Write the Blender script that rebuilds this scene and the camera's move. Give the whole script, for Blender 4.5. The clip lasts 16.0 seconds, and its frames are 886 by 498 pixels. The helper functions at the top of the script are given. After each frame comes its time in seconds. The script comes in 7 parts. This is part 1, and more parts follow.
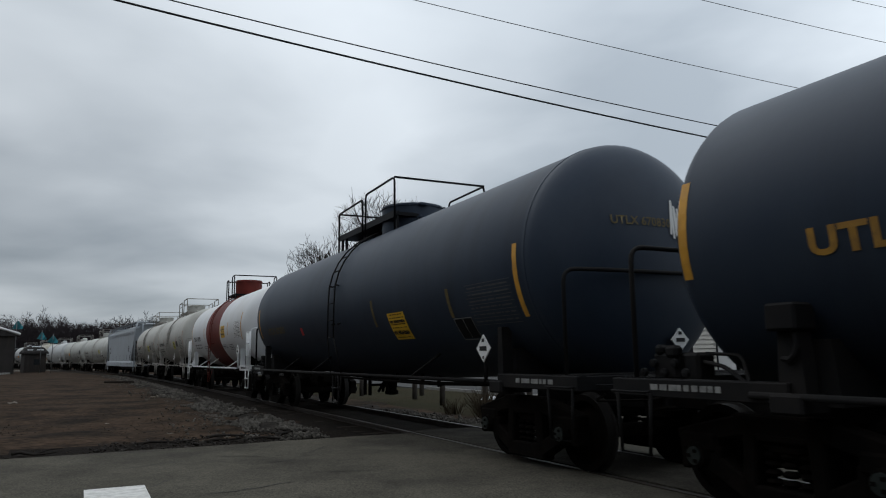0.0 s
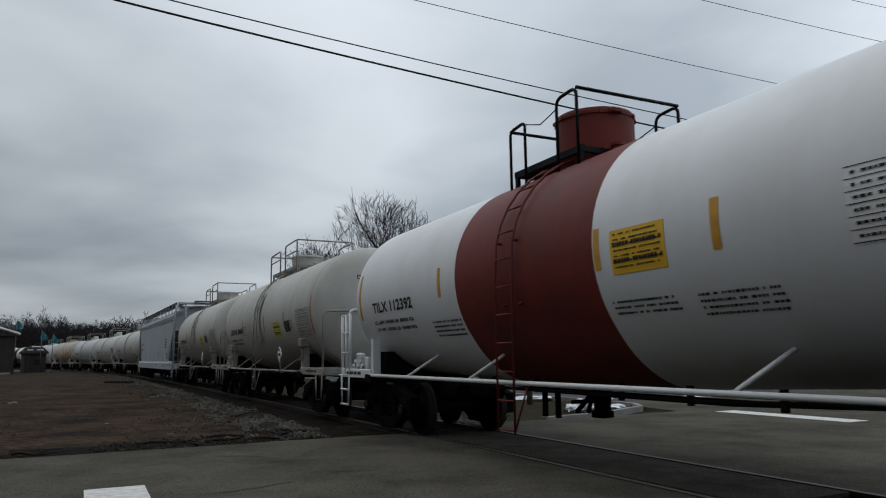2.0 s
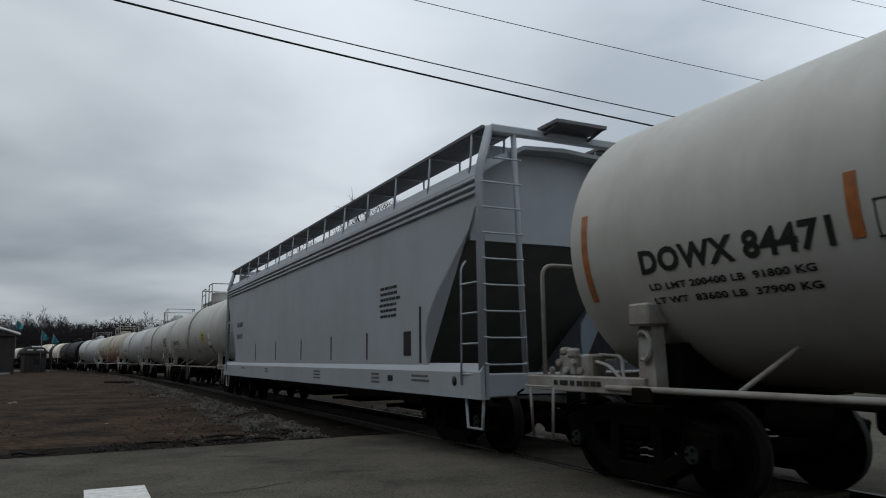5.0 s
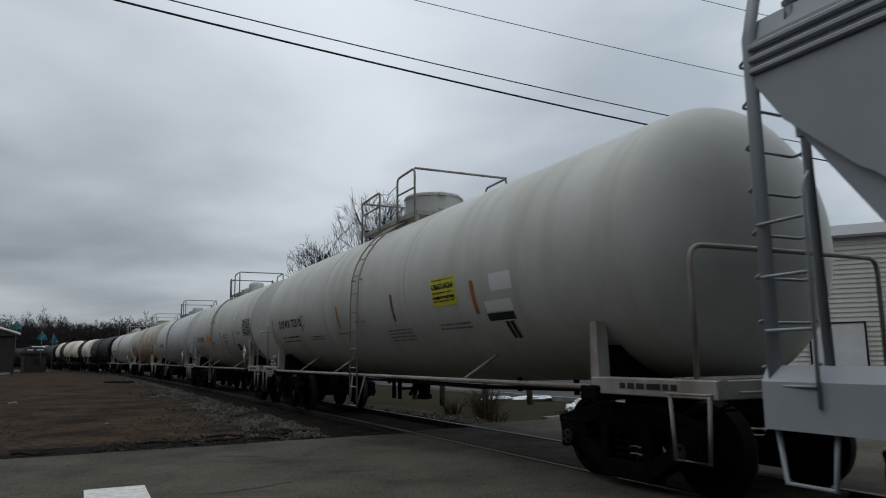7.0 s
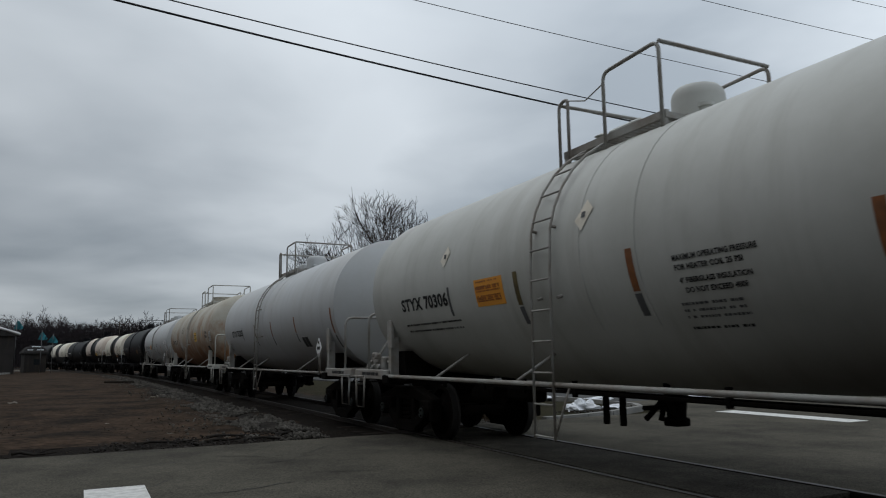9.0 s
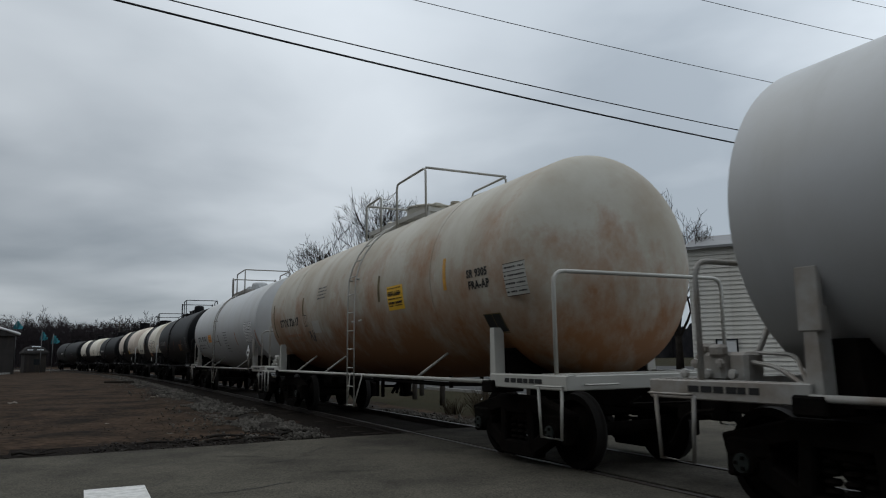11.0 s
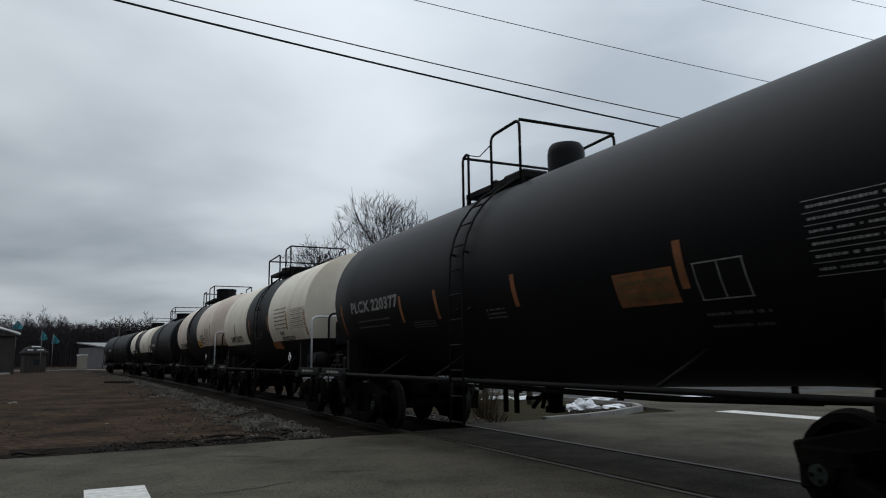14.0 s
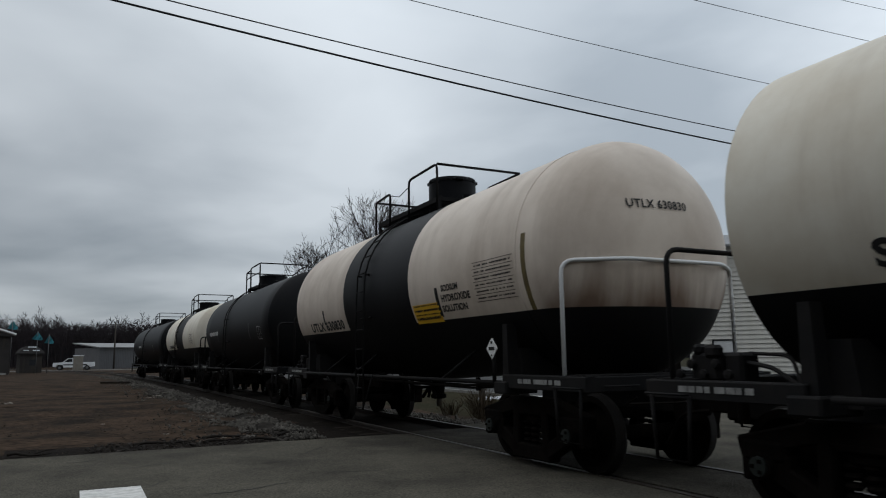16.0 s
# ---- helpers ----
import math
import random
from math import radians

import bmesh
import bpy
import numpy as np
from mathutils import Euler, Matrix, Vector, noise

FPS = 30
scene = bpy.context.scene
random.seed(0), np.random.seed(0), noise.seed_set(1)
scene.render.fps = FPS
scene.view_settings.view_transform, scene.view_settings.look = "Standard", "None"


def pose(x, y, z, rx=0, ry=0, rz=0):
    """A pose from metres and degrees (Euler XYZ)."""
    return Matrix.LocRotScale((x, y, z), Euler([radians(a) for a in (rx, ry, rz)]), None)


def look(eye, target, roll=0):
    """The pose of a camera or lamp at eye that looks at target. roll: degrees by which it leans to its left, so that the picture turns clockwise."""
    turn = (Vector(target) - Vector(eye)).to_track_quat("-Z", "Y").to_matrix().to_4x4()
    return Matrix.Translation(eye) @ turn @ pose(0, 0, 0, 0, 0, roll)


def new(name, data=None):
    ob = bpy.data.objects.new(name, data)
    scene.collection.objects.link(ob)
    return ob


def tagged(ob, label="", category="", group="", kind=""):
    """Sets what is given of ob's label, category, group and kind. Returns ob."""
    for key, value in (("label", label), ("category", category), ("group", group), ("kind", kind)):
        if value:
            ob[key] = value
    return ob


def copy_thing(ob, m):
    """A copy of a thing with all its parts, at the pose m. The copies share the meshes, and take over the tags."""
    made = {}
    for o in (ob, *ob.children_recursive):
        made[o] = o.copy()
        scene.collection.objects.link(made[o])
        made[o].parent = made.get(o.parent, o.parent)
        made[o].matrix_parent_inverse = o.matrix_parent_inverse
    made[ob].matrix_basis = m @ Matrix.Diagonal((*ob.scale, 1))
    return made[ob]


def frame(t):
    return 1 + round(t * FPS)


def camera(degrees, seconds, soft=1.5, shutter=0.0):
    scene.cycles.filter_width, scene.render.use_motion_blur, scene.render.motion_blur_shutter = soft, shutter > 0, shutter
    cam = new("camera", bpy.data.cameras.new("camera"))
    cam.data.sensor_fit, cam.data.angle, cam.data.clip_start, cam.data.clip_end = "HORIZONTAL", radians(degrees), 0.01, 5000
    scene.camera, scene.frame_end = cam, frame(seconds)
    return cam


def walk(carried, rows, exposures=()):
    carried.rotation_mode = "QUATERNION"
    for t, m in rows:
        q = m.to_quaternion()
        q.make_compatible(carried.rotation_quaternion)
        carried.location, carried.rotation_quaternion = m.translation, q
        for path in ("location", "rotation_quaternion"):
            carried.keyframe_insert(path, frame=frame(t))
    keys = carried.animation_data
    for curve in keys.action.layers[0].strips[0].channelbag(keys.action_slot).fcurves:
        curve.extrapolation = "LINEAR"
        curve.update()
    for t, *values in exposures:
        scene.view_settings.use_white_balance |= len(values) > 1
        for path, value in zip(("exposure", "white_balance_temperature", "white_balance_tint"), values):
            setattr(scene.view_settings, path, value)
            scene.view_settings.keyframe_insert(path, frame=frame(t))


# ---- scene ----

# ------------------------------------------------------------------ camera
cam = camera(63.53, 16.0, soft=1.1, shutter=0.06)
EYE = pose(0, 0, 1.407, 98.495, 0, 0) @ pose(0, 0, 0, 0, 0, -0.73)
walk(cam, [(0, EYE), (15.6, EYE), (16, pose(0, 0, 1.407, 98.53, 0, -0.25) @ pose(0, 0, 0, 0, 0, -0.73))],
     exposures=((0, 0.1), (1.2, 0.1), (2, -0.04), (3, -0.08), (4, -0.03), (5, 0.02), (7.5, -0.04), (9, -0.08), (11.5, -0.02), (12.5, -0.06), (13.2, 0.0), (14.2, 0.1), (15, 0.02), (16, -0.02)))

# ------------------------------------------------------------------ world and light (overcast)
world = bpy.data.worlds.new("overcast_sky")
scene.world = world
world.use_nodes = True
wt = world.node_tree
wt.nodes.clear()


def wnode(kind, **kw):
    n = wt.nodes.new(kind)
    for k, v in kw.items():
        if k == "inp":
            for a, b in v.items():
                n.inputs[a].default_value = b
        elif k == "sky_type":
            n.sky_type = v
    return n


out = wnode("ShaderNodeOutputWorld")
bg = wnode("ShaderNodeBackground", inp={"Strength": 1.0})
sky = wnode("ShaderNodeTexSky", sky_type="NISHITA")
sky.sun_disc = False
sky.sun_elevation, sky.sun_rotation = radians(60), radians(120)
skydim = wnode("ShaderNodeVectorMath")
skydim.operation = "SCALE"
skydim.inputs[3].default_value = 0.1
tc = wnode("ShaderNodeTexCoord")
sep = wnode("ShaderNodeSeparateXYZ")
# clouds lie on a high flat layer: direction divided by its height
addz = wnode("ShaderNodeMath", inp={1: 0.16})
addz.operation = "ADD"
absz = wnode("ShaderNodeMath")
absz.operation = "ABSOLUTE"
divv = wnode("ShaderNodeVectorMath")
divv.operation = "DIVIDE"
comb = wnode("ShaderNodeCombineXYZ")
big = wnode("ShaderNodeTexNoise", inp={"Scale": 0.5, "Detail": 4.0, "Roughness": 0.42, "Distortion": 0.2})
big.noise_dimensions = "2D"
small = wnode("ShaderNodeTexNoise", inp={"Scale": 1.3, "Detail": 5.0, "Roughness": 0.45, "Distortion": 0.2})
small.noise_dimensions = "2D"
ramp = wnode("ShaderNodeValToRGB")
ramp.color_ramp.elements[0].position, ramp.color_ramp.elements[0].color = 0.36, (0.33, 0.375, 0.42, 1)
ramp.color_ramp.elements[1].position, ramp.color_ramp.elements[1].color = 0.6, (0.66, 0.715, 0.765, 1)
mixn = wnode("ShaderNodeMix")
mixn.data_type = "FLOAT"
mixn.inputs[0].default_value = 0.3
cloudmix = wnode("ShaderNodeMix")
cloudmix.data_type = "RGBA"
cloudmix.inputs[0].default_value = 0.92
L = wt.links.new
L(tc.outputs["Generated"], sep.inputs[0])
L(sep.outputs[2], absz.inputs[0])
L(absz.outputs[0], addz.inputs[0])
L(addz.outputs[0], comb.inputs[0])
L(addz.outputs[0], comb.inputs[1])
comb.inputs[2].default_value = 1.0
L(tc.outputs["Generated"], divv.inputs[0])
L(comb.outputs[0], divv.inputs[1])
L(divv.outputs[0], big.inputs["Vector"])
L(divv.outputs[0], small.inputs["Vector"])
L(big.outputs[0], mixn.inputs[2])
L(small.outputs[0], mixn.inputs[3])
L(mixn.outputs[0], ramp.inputs[0])
L(sky.outputs[0], skydim.inputs[0])
L(skydim.outputs[0], cloudmix.inputs[6])
L(ramp.outputs[0], cloudmix.inputs[7])
# an overcast sky is more than twice as bright overhead as at the horizon
square = wnode("ShaderNodeMath")
square.operation = "MULTIPLY"
rise = wnode("ShaderNodeMath", inp={1: 1.5, 2: 0.97})
rise.operation = "MULTIPLY_ADD"
lum = wnode("ShaderNodeVectorMath")
lum.operation = "SCALE"
L(absz.outputs[0], square.inputs[0])
L(absz.outputs[0], square.inputs[1])
L(square.outputs[0], rise.inputs[0])
L(cloudmix.outputs[2], lum.inputs[0])
# brighter towards the veiled sun
side_glow = wnode("ShaderNodeMath", inp={1: 0.5})
side_glow.operation = "MULTIPLY_ADD"
L(sep.outputs[0], side_glow.inputs[0])
L(rise.outputs[0], side_glow.inputs[2])
front_glow = wnode("ShaderNodeMath", inp={1: 0.2, 2: 0.83})
front_glow.operation = "MULTIPLY_ADD"
both = wnode("ShaderNodeMath")
both.operation = "MULTIPLY"
L(sep.outputs[1], front_glow.inputs[0])
L(front_glow.outputs[0], both.inputs[0])
L(side_glow.outputs[0], both.inputs[1])
L(both.outputs[0], lum.inputs[3])
L(lum.outputs[0], bg.inputs[0])
L(bg.outputs[0], out.inputs[0])

sun_data = bpy.data.lights.new("sun", "SUN")
sun_data.energy, sun_data.angle, sun_data.color = 0.45, radians(60), (1, 0.97, 0.93)
sun = new("sun", sun_data)
sun.matrix_world = look((-24, 22, 55), (6, 14, 0))
scene.view_settings.exposure = 0.0

# ------------------------------------------------------------------ the track's line
# arc length s along the track, growing away from the camera; heading is turned left of +y
KNOT_S = (0, 36, 40, 60, 80, 110, 150, 200, 400)
KNOT_K = (0, 0, 0.0008, 0.0004, 0.001, 0.0035, 0.001, 0.001, 0.001)
STEP = 0.5
LINE_S = np.arange(-60, 340, STEP)
_k = np.interp(LINE_S, KNOT_S, KNOT_K)
_i0 = int(np.searchsorted(LINE_S, 45))
LINE_TH = np.concatenate([[0], np.cumsum((_k[1:] + _k[:-1]) / 2 * STEP)])
LINE_TH += radians(26.64) - LINE_TH[_i0]
_dx, _dy = -np.sin(LINE_TH), np.cos(LINE_TH)
LINE_X = np.concatenate([[0], np.cumsum((_dx[1:] + _dx[:-1]) / 2 * STEP)])
LINE_Y = np.concatenate([[0], np.cumsum((_dy[1:] + _dy[:-1]) / 2 * STEP)])
LINE_X += -1.53 - LINE_X[_i0]
LINE_Y += 17.28 - LINE_Y[_i0]


def rail_point(s, d=0.0):
    """Plan place at arc length s, d metres to the camera's side of the centre line, and the heading."""
    x, y, th = (float(np.interp(s, LINE_S, a)) for a in (LINE_X, LINE_Y, LINE_TH))
    return x - math.cos(th) * d, y - math.sin(th) * d, th


# crossing frame: n across the track (track centre at N0), v along it away from the camera
TH0 = radians(26.64)
CN, SN = math.cos(TH0), math.sin(TH0)
N0 = -1.53 * CN + 17.28 * SN


def nv(n, v, z=0.0):
    return (n * CN - v * SN, n * SN + v * CN, z)


def travel(t):
    return 11.7335 * t + 0.01513 * t * t


# ------------------------------------------------------------------ materials
MATS = {}


def mat(name, color, rough=0.6, metal=0.0, color2=None, scale=3.0, amount=0.5, bump=0.0, bump_scale=60.0, streak=0.0, streak_color=(0.12, 0.09, 0.06), stretch=(1, 1, 1), spec=0.45, fine=0.0, lo=0.4, hi=0.65):
    """A surface with stains at a large scale, grain at a fine one, and runs of dirt down its sides."""
    if name in MATS:
        return MATS[name]
    m = bpy.data.materials.new(name)
    m.use_nodes = True
    t = m.node_tree
    b = t.nodes["Principled BSDF"]
    b.inputs["Roughness"].default_value = rough
    b.inputs["Metallic"].default_value = metal
    b.inputs["Specular IOR Level"].default_value = 0.03 if rough > 0.87 else spec if max(color) > 0.1 or metal > 0.1 or spec != 0.45 else 0.2
    b.inputs["Base Color"].default_value = (*color, 1)
    co = t.nodes.new("ShaderNodeTexCoord")
    mp = t.nodes.new("ShaderNodeMapping")
    mp.inputs["Scale"].default_value = stretch
    t.links.new(co.outputs["Object"], mp.inputs[0])
    last = None
    if color2 is not None:
        nz = t.nodes.new("ShaderNodeTexNoise")
        nz.inputs["Scale"].default_value, nz.inputs["Detail"].default_value, nz.inputs["Roughness"].default_value = scale, 8, 0.62
        t.links.new(mp.outputs[0], nz.inputs["Vector"])
        rp = t.nodes.new("ShaderNodeMapRange")
        rp.inputs[1].default_value, rp.inputs[2].default_value, rp.inputs[4].default_value = lo, hi, amount
        t.links.new(nz.outputs[0], rp.inputs[0])
        mx = t.nodes.new("ShaderNodeMix")
        mx.data_type = "RGBA"
        mx.inputs[6].default_value, mx.inputs[7].default_value = (*color, 1), (*color2, 1)
        t.links.new(rp.outputs[0], mx.inputs[0])
        last = mx.outputs[2]
    if fine > 0:
        nz = t.nodes.new("ShaderNodeTexNoise")
        nz.inputs["Scale"].default_value, nz.inputs["Detail"].default_value = bump_scale, 5
        t.links.new(co.outputs["Object"], nz.inputs["Vector"])
        rp = t.nodes.new("ShaderNodeMapRange")
        rp.inputs[1].default_value, rp.inputs[2].default_value, rp.inputs[3].default_value, rp.inputs[4].default_value = 0.3, 0.7, 1 - fine, 1 + fine
        t.links.new(nz.outputs[0], rp.inputs[0])
        mx = t.nodes.new("ShaderNodeVectorMath")
        mx.operation = "SCALE"
        mx.inputs[0].default_value = color
        if last:
            t.links.new(last, mx.inputs[0])
        t.links.new(rp.outputs[0], mx.inputs[3])
        last = mx.outputs[0]
    if streak > 0:
        m2 = t.nodes.new("ShaderNodeMapping")
        m2.inputs["Scale"].default_value = (1.9, 0.4, 0.25)
        t.links.new(co.outputs["Object"], m2.inputs[0])
        nz = t.nodes.new("ShaderNodeTexNoise")
        nz.inputs["Scale"].default_value, nz.inputs["Detail"].default_value, nz.inputs["Roughness"].default_value = 1.0, 7, 0.6
        t.links.new(m2.outputs[0], nz.inputs["Vector"])
        rp = t.nodes.new("ShaderNodeMapRange")
        rp.inputs[1].default_value, rp.inputs[2].default_value, rp.inputs[4].default_value = 0.5, 0.78, streak
        t.links.new(nz.outputs[0], rp.inputs[0])
        mx = t.nodes.new("ShaderNodeMix")
        mx.data_type = "RGBA"
        mx.inputs[6].default_value, mx.inputs[7].default_value = (*color, 1), (*streak_color, 1)
        if last:
            t.links.new(last, mx.inputs[6])
        t.links.new(rp.outputs[0], mx.inputs[0])
        last = mx.outputs[2]
    if last:
        t.links.new(last, b.inputs["Base Color"])
    if bump > 0:
        nz = t.nodes.new("ShaderNodeTexNoise")
        nz.inputs["Scale"].default_value, nz.inputs["Detail"].default_value = bump_scale, 6
        t.links.new(co.outputs["Object"], nz.inputs["Vector"])
        bp = t.nodes.new("ShaderNodeBump")
        bp.inputs["Strength"].default_value, bp.inputs["Distance"].default_value = bump, 0.02
        t.links.new(nz.outputs[0], bp.inputs["Height"])
        t.links.new(bp.outputs[0], b.inputs["Normal"])
    MATS[name] = m
    return m


ASPHALT = mat("asphalt", (0.088, 0.081, 0.065), 0.95, color2=(0.042, 0.039, 0.033), scale=0.55, amount=0.9, bump=0.7, bump_scale=55, fine=0.5)
ROAD_PAINT = mat("road_paint", (0.62, 0.61, 0.58), 0.8, color2=(0.3, 0.29, 0.27), scale=9, amount=0.6, bump=0.3, bump_scale=90)
# asphalt of the crossing panel, darker than the lanes
CROSSING = mat("dark_crossing_asphalt", (0.06, 0.055, 0.046), 0.9, color2=(0.026, 0.024, 0.02), scale=0.9, amount=0.9, bump=0.7, bump_scale=45, fine=0.5)
DIRT = mat("dirt", (0.047, 0.031, 0.0205), 0.95, color2=(0.013, 0.01, 0.0075), scale=0.55, amount=1.0, bump=1.0, bump_scale=7, fine=0.55)
# dark soil by the road; its black also paints the train's shade on the track
SOIL_SHADE = mat("dark_soil_and_train_shade", (0.009, 0.0073, 0.006), 0.95, color2=(0.016, 0.0125, 0.01), scale=1.5, amount=0.8, bump=1.0, bump_scale=14, fine=0.3)
BALLAST = mat("ballast", (0.034, 0.03, 0.026), 0.95, color2=(0.01, 0.009, 0.008), scale=1.2, amount=0.9, bump=1.0, bump_scale=22, fine=0.4)
GRASS = mat("winter_grass", (0.022, 0.021, 0.011), 0.95, color2=(0.03, 0.024, 0.014), scale=0.5, amount=0.9, bump=1.0, bump_scale=25, fine=0.35)
CONCRETE = mat("concrete", (0.24, 0.235, 0.22), 0.9, color2=(0.14, 0.135, 0.125), scale=1.2, amount=0.8, bump=0.3, bump_scale=50, fine=0.15)
SNOW = mat("dirty_snow", (0.72, 0.74, 0.77), 0.85, color2=(0.3, 0.29, 0.28), scale=3, amount=0.5, bump=0.7, bump_scale=18)
RAIL = mat("worn_rail_steel", (0.05, 0.043, 0.038), 0.55, 0.4, color2=(0.03, 0.02, 0.015), scale=4, amount=0.8)
TIE = mat("creosote_wood", (0.022, 0.018, 0.015), 0.9, color2=(0.04, 0.034, 0.028), scale=4, amount=0.8, stretch=(1, 6, 6), bump=0.5, bump_scale=30)
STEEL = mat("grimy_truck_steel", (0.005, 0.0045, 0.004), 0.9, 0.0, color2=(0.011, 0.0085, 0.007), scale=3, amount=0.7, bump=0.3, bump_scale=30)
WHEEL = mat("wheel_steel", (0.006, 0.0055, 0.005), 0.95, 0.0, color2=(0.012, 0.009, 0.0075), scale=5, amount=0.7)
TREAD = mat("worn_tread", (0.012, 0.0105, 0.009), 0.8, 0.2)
BARK = mat("bark", (0.022, 0.019, 0.017), 0.95, color2=(0.04, 0.035, 0.03), scale=2, amount=0.8)
BLACKP = mat("black_paint", (0.0055, 0.006, 0.0075), 0.5, spec=0.1, color2=(0.0095, 0.0095, 0.01), scale=0.9, amount=0.7, streak=0.3, streak_color=(0.016, 0.0145, 0.013), bump=0.05, bump_scale=8)
BLACKM = mat("dull_black_frame_paint", (0.006, 0.006, 0.0065), 0.85, color2=(0.014, 0.012, 0.011), scale=2.5, amount=0.8)
BLACKBLUE = mat("glossy_black_paint", (0.023, 0.034, 0.053), 0.48, spec=0.18, color2=(0.034, 0.045, 0.063), scale=0.8, amount=0.7, streak=0.35, streak_color=(0.011, 0.012, 0.015), bump=0.04, bump_scale=7)
WHITEP = mat("clean_white_paint", (0.66, 0.675, 0.685), 0.45, color2=(0.58, 0.57, 0.55), scale=0.8, amount=0.6, streak=0.12, streak_color=(0.3, 0.27, 0.24), bump=0.03, bump_scale=6)
REDP = mat("oxide_red_paint", (0.15, 0.022, 0.015), 0.6, spec=0.25, color2=(0.08, 0.015, 0.011), scale=1.0, amount=0.8, streak=0.25, streak_color=(0.07, 0.03, 0.025), bump=0.03, bump_scale=7)
DOWP = mat("off_white_paint", (0.44, 0.435, 0.4), 0.55, color2=(0.34, 0.33, 0.295), scale=0.7, amount=0.85, streak=0.42, streak_color=(0.27, 0.24, 0.2), bump=0.03, bump_scale=6)
GREYP = mat("light_grey_paint", (0.46, 0.462, 0.43), 0.55, color2=(0.38, 0.378, 0.345), scale=0.7, amount=0.85, streak=0.5, streak_color=(0.24, 0.215, 0.18), bump=0.03, bump_scale=6)
GREYW = mat("grey_white_paint", (0.455, 0.468, 0.472), 0.5, color2=(0.42, 0.42, 0.405), scale=0.7, amount=0.85, streak=0.4, streak_color=(0.28, 0.27, 0.25), bump=0.03, bump_scale=6)
FRAMEP = mat("grimy_pale_frame_paint", (0.3, 0.295, 0.275), 0.7, color2=(0.2, 0.17, 0.14), scale=3.0, amount=0.9, streak=0.4, streak_color=(0.1, 0.06, 0.04), bump=0.1, bump_scale=20)
RUSTP = mat("rust_stained_cream_paint", (0.43, 0.41, 0.35), 0.65, color2=(0.3, 0.25, 0.18), scale=0.6, amount=0.8, streak=0.35, streak_color=(0.2, 0.11, 0.05), bump=0.05, bump_scale=8)


def spill(m, level, reach, stain):
    """A brown spill that has run down and smeared over the lower shell: blotches below a level, thinning out upwards."""
    t = m.node_tree
    b = t.nodes["Principled BSDF"]
    src = b.inputs["Base Color"].links[0].from_socket
    co = t.nodes.new("ShaderNodeTexCoord")
    mp = t.nodes.new("ShaderNodeMapping")
    mp.inputs["Scale"].default_value = (0.9, 1.0, 0.75)
    nz = t.nodes.new("ShaderNodeTexNoise")
    nz.inputs["Scale"].default_value, nz.inputs["Detail"].default_value, nz.inputs["Roughness"].default_value = 1.1, 10, 0.68
    sp = t.nodes.new("ShaderNodeSeparateXYZ")
    up = t.nodes.new("ShaderNodeMapRange")
    up.inputs[1].default_value, up.inputs[2].default_value, up.inputs[3].default_value, up.inputs[4].default_value = level - reach, level + reach, 0.3, -0.16
    ad = t.nodes.new("ShaderNodeMath")
    ad.operation = "ADD"
    rp = t.nodes.new("ShaderNodeMapRange")
    rp.inputs[1].default_value, rp.inputs[2].default_value, rp.inputs[4].default_value = 0.46, 0.72, 0.92
    mx = t.nodes.new("ShaderNodeMix")
    mx.data_type = "RGBA"
    mx.inputs[7].default_value = (*stain, 1)
    t.links.new(co.outputs["Object"], mp.inputs[0])
    t.links.new(mp.outputs[0], nz.inputs["Vector"])
    t.links.new(co.outputs["Object"], sp.inputs[0])
    t.links.new(sp.outputs[2], up.inputs[0])
    t.links.new(nz.outputs[0], ad.inputs[0])
    t.links.new(up.outputs[0], ad.inputs[1])
    t.links.new(ad.outputs[0], rp.inputs[0])
    t.links.new(rp.outputs[0], mx.inputs[0])
    t.links.new(src, mx.inputs[6])
    t.links.new(mx.outputs[2], b.inputs["Base Color"])


spill(RUSTP, 2.4, 1.35, (0.25, 0.1, 0.028))


